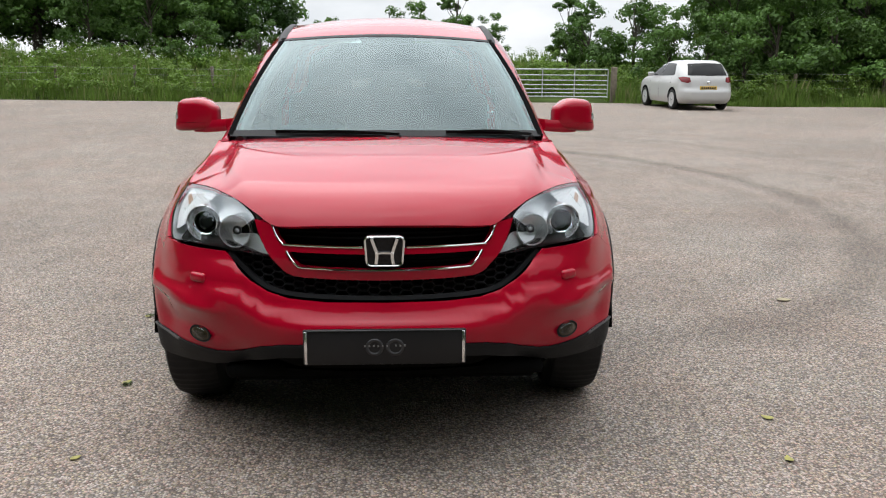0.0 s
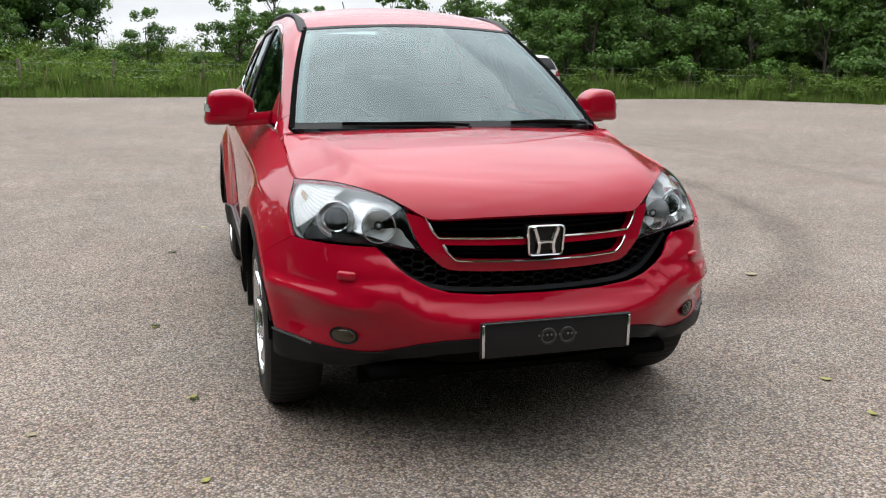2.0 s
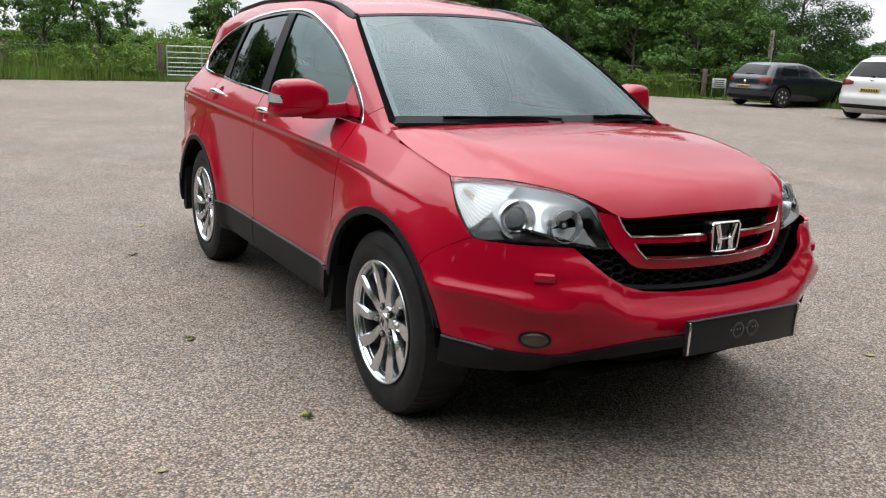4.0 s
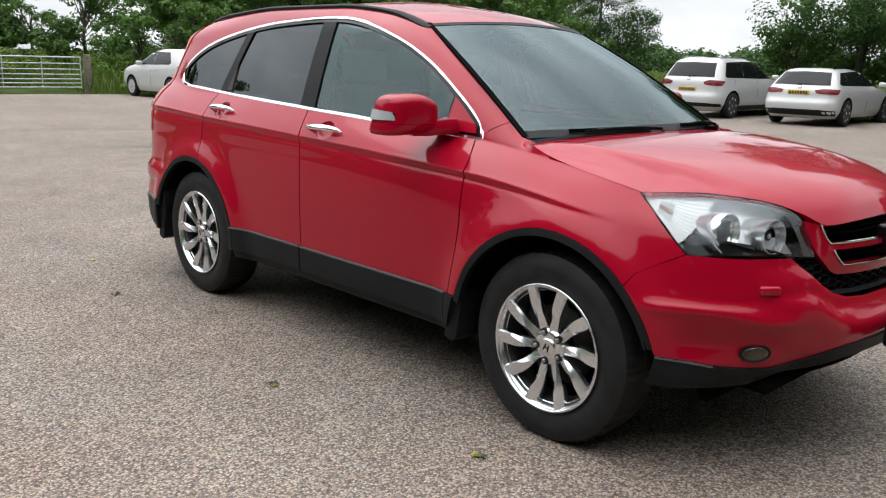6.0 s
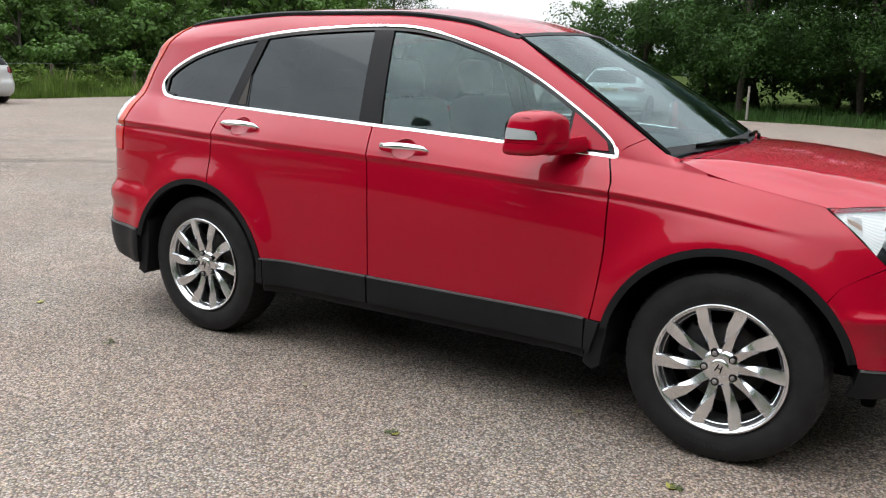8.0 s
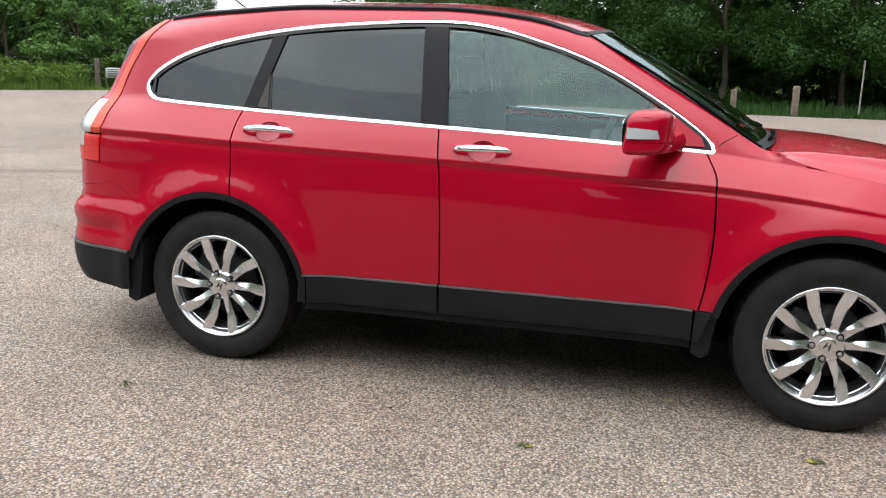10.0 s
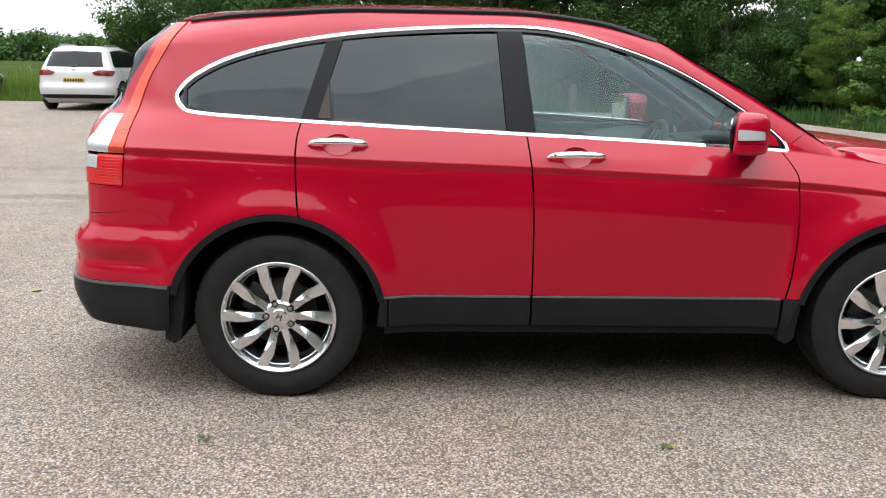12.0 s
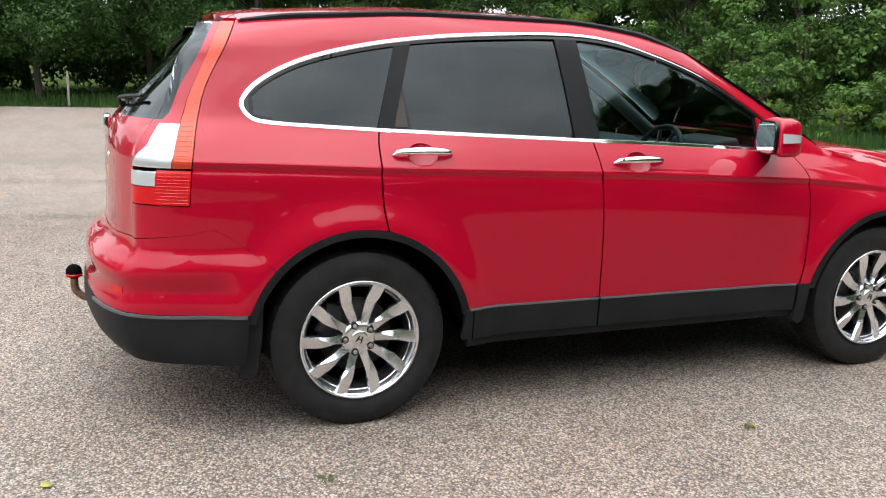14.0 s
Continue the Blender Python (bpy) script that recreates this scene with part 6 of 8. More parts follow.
# ---- the red car: tail ----
def build_tail():
    rx = lambda x, z: (u_x(x, z, True), z)
    edge = lambda z: pchip([0.90, 0.98, 1.08, 1.20, 1.33, 1.45, 1.573], [4.168, 4.162, 4.150, 4.125, 4.085, 4.02, 3.955])(z)
    outer = lambda z: (u_y(edge(z) + 0.003, z), z)
    wing = lambda z: pchip([0.90, 1.04, 1.15, 1.25, 1.40, 1.57], [0.71, 0.70, 0.662, 0.64, 0.585, 0.505])(z)
    # lower cluster: red block outside, clear strip inside above a red one
    zs = [0.904, 0.94, 0.97, 1.0, 1.028]
    split = lambda z: (outer(z)[0] * 0.52 + rx(0.71, z)[0] * 0.48, z)
    both("tail_lamp", [[outer(z) for z in zs] + [split(z) for z in zs[::-1]]], RED_LENS, lift=0.004, depth=0.03, cell=0.02, label="red ribbed brake lamp")
    both("tail_lamp", [[split(0.904), split(0.966), rx(0.71, 0.966), rx(0.71, 0.904)]], RED_LENS, lift=0.004, depth=0.03, cell=0.02)
    both("indicator_lamp", [[split(0.970), split(1.022), rx(0.708, 1.022), rx(0.708, 0.970)]], WHITE_LENS, lift=0.004, depth=0.03, cell=0.02, label="clear indicator lens")
    # ribs on the red block
    for k in range(10):
        z = 0.912 + 0.0118 * k
        line, ups = [], []
        for t in np.linspace(0.04, 0.96, 6):
            u = outer(z)[0] * (1 - t) + split(z)[0] * t
            e = 0.004
            nrm = (body(u, z + e) - body(u, z - e)).cross(body(u + e, z) - body(u - e, z)).normalized()
            line.append(body(u, z) + nrm * 0.004)
            ups.append(nrm)
        mirror_object(sweep("lamp_rib", line, [(-0.0035, -0.002), (0, 0.0009), (0.0035, -0.001)], RED_LENS, CAR, up=ups, angle=20))
    # upper cluster: tall orange-red strip with a clear wedge inside its foot
    zt = [1.036, 1.08, 1.13, 1.20, 1.27, 1.33, 1.40, 1.46, 1.52, 1.565]
    wid = pchip([1.03, 1.15, 1.25, 1.40, 1.565], [0.072, 0.066, 0.064, 0.062, 0.06])
    inner = lambda z: (outer(z)[0] + wid(z), z)
    both("tail_strip", [[outer(z) for z in zt] + [inner(z) for z in zt[::-1]]], ORANGE_LENS, lift=0.004, depth=0.03, cell=0.02, label="tall orange-red tail lamp strip")
    for k in range(15):
        z = 1.045 + 0.0165 * k
        line, ups = [], []
        for t in np.linspace(0.05, 0.95, 5):
            u = outer(z)[0] * (1 - t) + inner(z)[0] * t
            e = 0.004
            nrm = (body(u, z + e) - body(u, z - e)).cross(body(u + e, z) - body(u - e, z)).normalized()
            line.append(body(u, z) + nrm * 0.004)
            ups.append(nrm)
        mirror_object(sweep("lamp_rib", line, [(-0.004, -0.002), (0, 0.0007), (0.004, -0.001)], ORANGE_LENS, CAR, up=ups, angle=20))
    clear = [inner(z) for z in (1.036, 1.08, 1.13, 1.185)] + [(inner(1.185)[0] + 0.105, 1.185), (inner(1.11)[0] + 0.122, 1.11), (rx(0.708, 1.036)[0], 1.036)]
    both("reversing_lamp", [[(u + 0.002, z) for u, z in clear]], WHITE_LENS, lift=0.004, depth=0.03, cell=0.02, label="clear reversing lamp")
    # tailgate skin, glass and wiper
    zg = [1.175, 1.225, 1.27, 1.33, 1.40, 1.46, 1.52, 1.565]
    frame_in = lambda z: (inner(z)[0] + 0.075 - 0.03 * smooth01((z - 1.18) / 0.35), z)
    gate_low = [rx(0.700, 0.772), rx(0.702, 0.84), rx(0.704, 0.90), rx(0.704, 1.03), (inner(1.11)[0] + 0.125, 1.11), (inner(1.185)[0] + 0.108, 1.188), (inner(1.165)[0] + 0.004, 1.168)]
    gate_low += [(inner(z)[0] + 0.004, z) for z in [1.20] + zg[1:]] + [frame_in(z) for z in zg[:0:-1]] + [(frame_in(1.16)[0] + 0.03, 1.200), (UMAX, 1.192), (UMAX, 0.745), rx(0.4, 0.75)]
    for flip in (False, True):
        panel("tailgate", [gate_low], body, RED, CAR, mirror=flip, cell=0.03, depth=0.02)
        panel("rear_window", [[frame_in(z) for z in zg[1:]] + [(UMAX, 1.565), (UMAX, 1.195), (frame_in(1.16)[0] + 0.03, 1.203)]], body, GLASS_TINT, CAR, mirror=flip, cell=0.04, depth=0.004, lift=-0.006)
    tail = [body(u_x(x, z, True), z) + Vector((0, h, h)) for x, z, h in ((0.0, 1.225, 0.004), (0.02, 1.228, 0.018), (0.20, 1.245, 0.016), (0.42, 1.262, 0.012))]
    arm = sweep("rear_wiper", catmull(tail, 4), [(-0.006, -0.005), (-0.006, 0.006), (0.006, 0.006), (0.006, -0.005)], BLACK_PLASTIC, CAR, "black rear wiper", up=(0, 0.7, 0.7))
    part("wiper_boss", box_bm((0.034, 0.034, 0.03), body(UMAX, 1.225), 0.010, 2), GLOSS_BLACK, arm)
    part("tailgate_garnish", box_bm((0.62, 0.05, 0.040), (0, 4.425, 1.030), 0.018, 3), CHROME, CAR, "chrome bar over the rear plate")
    part("rear_emblem", box_bm((0.11, 0.03, 0.105), (0, 4.447, 1.125), 0.012, 3), CHROME, CAR)
    rear_plate = part("rear_plate", box_bm((0.52, 0.012, 0.111), (0, 4.446, 0.93), 0.004, 1), YELLOW_PLATE, CAR, "yellow rear plate with dark bars")
    for i in range(7):
        part("plate_bar", box_bm((0.045, 0.002, 0.07), (-0.20 + 0.066 * i, 4.4530, 0.93), 0.0005, 1), DARK_PRINT, rear_plate)
    # fold in the rear bumper: lamp reflector
    both("bumper_reflector", [[rx(0.74, 0.565), rx(0.66, 0.562), rx(0.66, 0.585), rx(0.74, 0.59)]], RED_LENS, lift=0.003, depth=0.01, cell=0.03)
    # tow bar
    bar = [(0, 4.20, 0.36), (0, 4.42, 0.355), (0, 4.52, 0.352), (0, 4.58, 0.365), (0, 4.615, 0.40), (0, 4.618, 0.455)]
    tow = sweep("tow_bar", catmull(bar, 5), ring_section(0.017, 0.019, 12), PAINTED_RUST, CAR, "rust-brown swan-neck tow bar", up=(1, 0, 0))
    bm = bmesh.new()
    bmesh.ops.create_uvsphere(bm, u_segments=24, v_segments=14, radius=0.034, matrix=Matrix.Translation((0, 4.618, 0.482)))
    for v in bm.verts:
        if v.co.z < 0.478:
            v.co.x, v.co.y = v.co.x * 1.02, 4.618 + (v.co.y - 4.618) * 1.02
    part("tow_ball_cap", bm, MATT_BLACK, tow, "black cap over the tow ball")
    part("cap_band", lathe_bm([(0.462, 0.033), (0.462, 0.0352), (0.474, 0.0352), (0.474, 0.033)], 24, axis="Z"), RED_LENS, tow, "red band with plain print").matrix_basis = Matrix.Translation((0, 4.618, 0))
    ex = part("exhaust_tip", lathe_bm([(4.16, 0.024), (4.30, 0.024), (4.31, 0.027), (4.31, 0.020), (4.18, 0.020)], 20, axis="Y", close=False), STEEL, CAR)
    ex.matrix_basis = Matrix.Translation((-0.50, 0, 0.30))


build_tail()


# ---- cabin ----
def cushion(size, at, tilt=0.0, bevel=0.05):
    bm = box_bm(size, (0, 0, 0), bevel, 3)
    bm.transform(Matrix.Translation(at) @ Matrix.Rotation(radians(tilt), 4, "X"))
    return bm


def build_cabin():
    for x in (-0.36, 0.36):
        seat = part("front_seat", cushion((0.52, 0.52, 0.16), (x, 2.22, 0.60), 8), SEAT_CLOTH, CAR, "dark cloth front seat")
        part("backrest", cushion((0.50, 0.16, 0.62), (x, 2.56, 0.93), -14), SEAT_CLOTH, seat)
        part("headrest", cushion((0.26, 0.10, 0.18), (x, 2.665, 1.335), -8, 0.04), SEAT_CLOTH, seat)
        for s in (-1, 1):
            sweep("headrest_post", [(x + 0.06 * s, 2.635, 1.20), (x + 0.06 * s, 2.66, 1.28)], ring_section(0.006, 0.006, 8), STEEL, seat, up=(1, 0, 0))
    rear = part("rear_bench", cushion((0.94, 0.50, 0.18), (0, 3.18, 0.62), 6), SEAT_CLOTH, CAR, "dark cloth rear bench")
    part("backrest", cushion((1.28, 0.16, 0.42), (0, 3.54, 1.03), -14), SEAT_CLOTH, rear)
    for x in (-0.42, 0.0, 0.42):
        part("headrest", cushion((0.25, 0.10, 0.15), (x, 3.60, 1.28), -8, 0.04), SEAT_CLOTH, rear)
    # dashboard with cowl over the dials
    line = [Vector((x, 1.62 - 0.05 * (1 - (x / 0.72) ** 2), 0.96)) for x in np.linspace(-0.73, 0.73, 21)]
    dash = sweep("dashboard", line, [(-0.30, -0.30), (-0.40, 0.07), (-0.10, 0.105), (0.06, 0.09), (0.12, 0.03), (0.10, -0.30)], DASH, CAR, "dark grey dashboard", up=(0, 0, 1), angle=35)
    part("dial_hood", cushion((0.34, 0.22, 0.09), (-0.37, 1.62, 1.065), -6, 0.03), DASH, dash)
    part("dial_panel", cushion((0.28, 0.02, 0.08), (-0.37, 1.725, 1.05), 20, 0.008), GLOSS_BLACK, dash)
    part("centre_screen", cushion((0.26, 0.03, 0.16), (0.02, 1.69, 1.00), 18, 0.01), GLOSS_BLACK, dash)
    # steering wheel
    m = Matrix.Translation((-0.37, 1.90, 0.99)) @ Matrix.Rotation(radians(-66), 4, "X")
    pts = [m @ Vector((0.185 * math.cos(t), 0.185 * math.sin(t), 0)) for t in [2 * math.pi * i / 40 for i in range(40)]]
    wheel = sweep("steering_wheel", pts, ring_section(0.015, 0.016, 10), DASH, CAR, "dark leather steering wheel", closed=True, up=[m.to_3x3() @ Vector((0, 0, 1))] * 40)
    bm = box_bm((0.17, 0.13, 0.05), (0, -0.01, -0.02), 0.02, 3)
    bm.transform(m)
    part("wheel_boss", bm, DASH, wheel)
    for a in (15, 165, 250, 290):
        d = Vector((math.cos(radians(a)), math.sin(radians(a)), 0))
        sweep("wheel_spoke", [m @ (d * 0.06), m @ (d * 0.18)], ring_section(0.016, 0.008, 8), SATIN_CHROME if a > 180 else DASH, wheel, up=m.to_3x3() @ Vector((0, 0, 1)))
    # interior mirror, pillar linings, door cards
    part("interior_mirror", cushion((0.24, 0.04, 0.07), (0.0, 1.97, 1.49), 10, 0.018), GLOSS_BLACK, CAR)
    for s in (-1, 1):
        line = [SCREEN(0.955 * s, b) + Vector((-0.012 * s, 0.05, -0.030)) for b in np.linspace(0.0, 1.0, 12)]
        sweep("pillar_lining", line, ring_section(0.040, 0.022, 10), CABIN_LIGHT, CAR, up=(s, 0, 0.4))
        for y, tilt in ((2.60, 5),):
            line = [(s * 0.735, y - 0.05, 1.10), (s * 0.665, y, 1.32), (s * 0.57, y + 0.03, 1.55)]
            sweep("pillar_lining", catmull(line, 5), ring_section(0.055, 0.02, 10), CABIN_GREY, CAR, up=(0, 1, 0))
        part("door_card", box_bm((0.05, 1.0, 0.60), (s * 0.735, 2.0, 0.78), 0.02, 2), DASH, CAR)
        part("door_card", box_bm((0.05, 0.50, 0.60), (s * 0.735, 2.79, 0.84), 0.02, 2), DASH, CAR)
    part("parcel_shelf", box_bm((1.2, 0.75, 0.04), (0, 3.92, 1.06), 0.01, 1), DASH, CAR)
    part("load_trim", box_bm((1.25, 0.06, 0.44), (0, 4.20, 0.86), 0.02, 1), DASH, CAR)


build_cabin()


# ---- other parked cars ----
def car_wheel(r, rim):
    root = new("wheel")
    part("tyre", lathe_bm([(0.09, r * 0.66), (0.10, r * 0.85), (0.08, r * 0.985), (0.0, r), (-0.08, r * 0.985), (-0.10, r * 0.85), (-0.092, r * 0.66)], 40, close=False), RUBBER, root)
    part("rim", lathe_bm([(-0.090, r * 0.68), (-0.096, r * 0.66), (-0.085, r * 0.60), (-0.03, r * 0.58), (-0.05, r * 0.52), (-0.045, 0.01)], 40), rim, root, angle=30)
    for i in range(7):
        bm = bmesh.new()
        a = []
        for rr, w, x in ((r * 0.08, 0.026, -0.082), (r * 0.66, 0.046, -0.094)):
            a.append([bm.verts.new((x + dx, s * w, rr)) for s, dx in ((-1, 0.02), (-0.6, 0), (0.6, 0), (1, 0.02))])
        for k in range(3):
            bm.faces.new((a[0][k], a[0][k + 1], a[1][k + 1], a[1][k]))
        bm.transform(Matrix.Rotation(2 * math.pi * i / 7, 4, "X"))
        bmesh.ops.recalc_face_normals(bm, faces=bm.faces[:])
        part("spoke", bm, PARK_RIM, root, smooth=False)
    part("hub", lathe_bm([(-0.07, 0.05), (-0.09, 0.045), (-0.093, 0.001)], 16), ALLOY, root)
    return root


def parked_car(name, label, at, heading, L, W, rear, front, width, H, belt, win, paint, lamp, rear_win, wheel_r=0.32, axles=(0.78, 0.84), low_black=0.0, bars=False, plate_z=0.80, rear_low=None, squat=1.0, rim=ALLOY_DARK):
    """A car about the ground below the middle of its rear bumper, which looks along +y; rear, front and width are (height, value) rows."""
    root = thing(name, (0, 0, 0), label, "car", "parked cars")
    yr, yf, hw = [pchip(*zip(*rows)) for rows in (rear, [(z, L - d) for z, d in front], [(z, w) for z, w in width])]
    def sect(z):
        return yr(z), yf(z), hw(z)

    def corner(z):
        return 0.30 if z < belt else 0.30 - 0.06 * (z - belt) / (H - belt)

    def side(y, z):
        a, b, w = sect(z)
        r = corner(z)
        mid = (a + b) / 2
        x = w * (1 - 0.03 * ((y - mid) / (b - a) * 2) ** 2)
        for e in (max(0.0, a + r - y), max(0.0, y - b + 1.6 * r) / 1.6):
            if e > 0:
                e = min(e, r * 0.999)
                x -= r - math.sqrt(r * r - e * e)
        return Vector((-x, y, z))

    def back(x, z):
        a, b, w = sect(z)
        r = corner(z)
        wr = w * (1 - 0.03 * (1 - 2 * r / (b - a)) ** 2)
        y = a + 0.05 * (x / w) ** 2
        e = abs(x) - (wr - r)
        if e > 0:
            e = min(e, r * 0.985)
            y += r - math.sqrt(r * r - e * e)
        return Vector((x, y, z))
    zs = list(np.linspace(0.20, belt, 16)) + list(np.linspace(belt, H, 18))[1:]
    bm = bmesh.new()
    rings = []
    for z in zs:
        a, b, w = sect(z)
        r = corner(z)
        half_ring = []
        wr = w * (1 - 0.03 * (1 - 2 * r / (b - a)) ** 2)
        for t in np.linspace(0, 1, 8)[:-1]:
            half_ring.append(back(-(wr - r) * t, z))
        for t in np.linspace(0, math.pi / 2, 9)[:-1]:
            p = back(-(wr - r + r * 0.985 * math.sin(t)), z)
            half_ring.append(p)
        for t in np.linspace(0, 1, 14):
            y = a + r + (b - a - 2.6 * r) * t
            half_ring.append(side(y, z))
        for t in np.linspace(0, math.pi / 2, 8)[1:]:
            half_ring.append(side(b - 1.6 * r + 1.6 * r * math.sin(t) * 0.9999, z))
        last = half_ring[-1]
        half_ring.append(Vector((last.x * 0.5, b + 0.04, z)))
        half_ring.append(Vector((0, b + 0.05, z)))
        full = half_ring + [Vector((-p.x, p.y, p.z)) for p in half_ring[-2:0:-1]]
        rings.append([bm.verts.new(p) for p in full])
    seg = len(rings[0])
    for p, q in zip(rings, rings[1:]):
        for i in range(seg):
            bm.faces.new((p[i], p[(i + 1) % seg], q[(i + 1) % seg], q[i]))
    a, b, w = sect(H)
    mid = bm.verts.new((0, (a + b) / 2, H + 0.012))
    inner = [bm.verts.new((v.co.x * 0.6, (a + b) / 2 + (v.co.y - (a + b) / 2) * 0.6, H + 0.008)) for v in rings[-1]]
    for i in range(seg):
        bm.faces.new((rings[-1][i], rings[-1][(i + 1) % seg], inner[(i + 1) % seg], inner[i]))
        bm.faces.new((inner[i], inner[(i + 1) % seg], mid))
    bm.faces.new(rings[0])
    bmesh.ops.recalc_face_normals(bm, faces=bm.faces[:])
    part("body", bm, paint, root, angle=60)

    def pair(nm, poly, m, lift=0.006, cell=0.08, label="", fn=side):
        panel(nm, [poly], fn, m, root, lift=lift, depth=0.008, cell=cell, flip=fn is side, label=label)
        panel(nm, [poly], fn, m, root, lift=lift, depth=0.008, cell=cell, flip=fn is side, mirror=True, label=label)
    for poly in win:
        pair("side_window", poly, DARK_GLASS)
    panel("rear_window", [rear_win + [(-x, z) for x, z in rear_win[::-1]]], back, DARK_GLASS, root, lift=0.006, depth=0.008, cell=0.08)
    pair("tail_lamp", lamp, DIM_RED, 0.012, 0.04, "red tail lamp", back)
    # dark lower bumper, seams, arches
    if rear_low:
        panel("lower_bumper", [[(-W * 0.46, rear_low[0]), (W * 0.46, rear_low[0]), (W * 0.47, rear_low[1]), (W * 0.3, rear_low[1] + 0.02), (-W * 0.3, rear_low[1] + 0.02), (-W * 0.47, rear_low[1])]], back, BLACK_PLASTIC, root, lift=0.010, depth=0.012, cell=0.1)
    for ya, yb in ((0.95, 0.962), (L * 0.48, L * 0.48 + 0.012), (L - 1.28, L - 1.268)):
        pair("door_joint", [(ya, 0.34), (yb, 0.34), (yb, belt - 0.02), (ya, belt - 0.02)], MATT_BLACK, 0.002, 0.2)
    pair("door_handle", [(L * 0.36, belt - 0.14), (L * 0.36 + 0.17, belt - 0.14), (L * 0.36 + 0.17, belt - 0.11), (L * 0.36, belt - 0.11)], paint, 0.03, 0.1)
    # each arch is a dark disc on the skin, painting the hollow's shade
    for k, y in enumerate((axles[0], L - axles[1])):
        pts = [(y + (wheel_r + 0.055) * math.cos(radians(t)), wheel_r + (wheel_r + 0.055) * math.sin(radians(t))) for t in np.linspace(-28, 208, 26)]
        pair("wheel_arch", pts, MATT_BLACK, 0.004)
    if low_black:
        pair("sill", [(axles[0] + wheel_r, 0.22), (L - axles[1] - wheel_r, 0.22), (L - axles[1] - wheel_r, low_black), (axles[0] + wheel_r, low_black)], BLACK_PLASTIC, 0.012)
    wheel = car_wheel(wheel_r, rim)
    wheel.parent = root
    wx = W / 2 - 0.095
    wheel.matrix_basis = pose(-wx, axles[0], wheel_r)
    copy_thing(wheel, pose(-wx, L - axles[1], wheel_r, 20))
    copy_thing(wheel, pose(wx, axles[0], wheel_r, 40, 0, 180))
    copy_thing(wheel, pose(wx, L - axles[1], wheel_r, 60, 0, 180))
    # plate with plain bars
    yb = back(0, plate_z).y
    plate = part("rear_plate", box_bm((0.52, 0.012, 0.111), (0, yb - 0.012, plate_z), 0.003, 1), YELLOW_PLATE, root, "yellow plate with plain dark bars")
    for i in range(7):
        part("plate_bar", box_bm((0.042, 0.003, 0.068), (-0.20 + 0.066 * i, yb - 0.0195, plate_z)), DARK_PRINT, plate, smooth=False)
    bz = plate_z + 0.16 if plate_z < 0.72 else belt - 0.03
    bm = lathe_bm([(-0.012, 0.045), (0.004, 0.05)], 20, axis="Y")
    bm.transform(Matrix.Translation((0, back(0, bz).y - 0.004, bz)))
    part("badge", bm, CHROME, root)
    for s in (-1, 1):
        bm = box_bm((0.20, 0.10, 0.13), (s * (hw(belt) + 0.10), L - 1.48, belt + 0.06), 0.04, 3)
        part("door_mirror", bm, paint, root)
    part("rear_wiper", box_bm((0.30, 0.015, 0.018), (0.08, back(0, belt + 0.08).y - 0.02, belt + 0.06), 0.004, 1), MATT_BLACK, root)
    if bars:
        for s in (-1, 1):
            xr = hw(H - 0.02) * 0.92
            sweep("roof_bar", [(s * xr, yr(H) + 0.1 + t * (yf(H) - yr(H) - 0.2), H + 0.03 - 0.035 * (2 * t - 1) ** 6) for t in np.linspace(0, 1, 12)], ring_section(0.018, 0.02, 8), SATIN_CHROME if bars == "chrome" else MATT_BLACK, root)
    root.matrix_basis = pose(*at, 0, 0, heading) @ Matrix.Diagonal((1, 1, squat, 1))
    return root


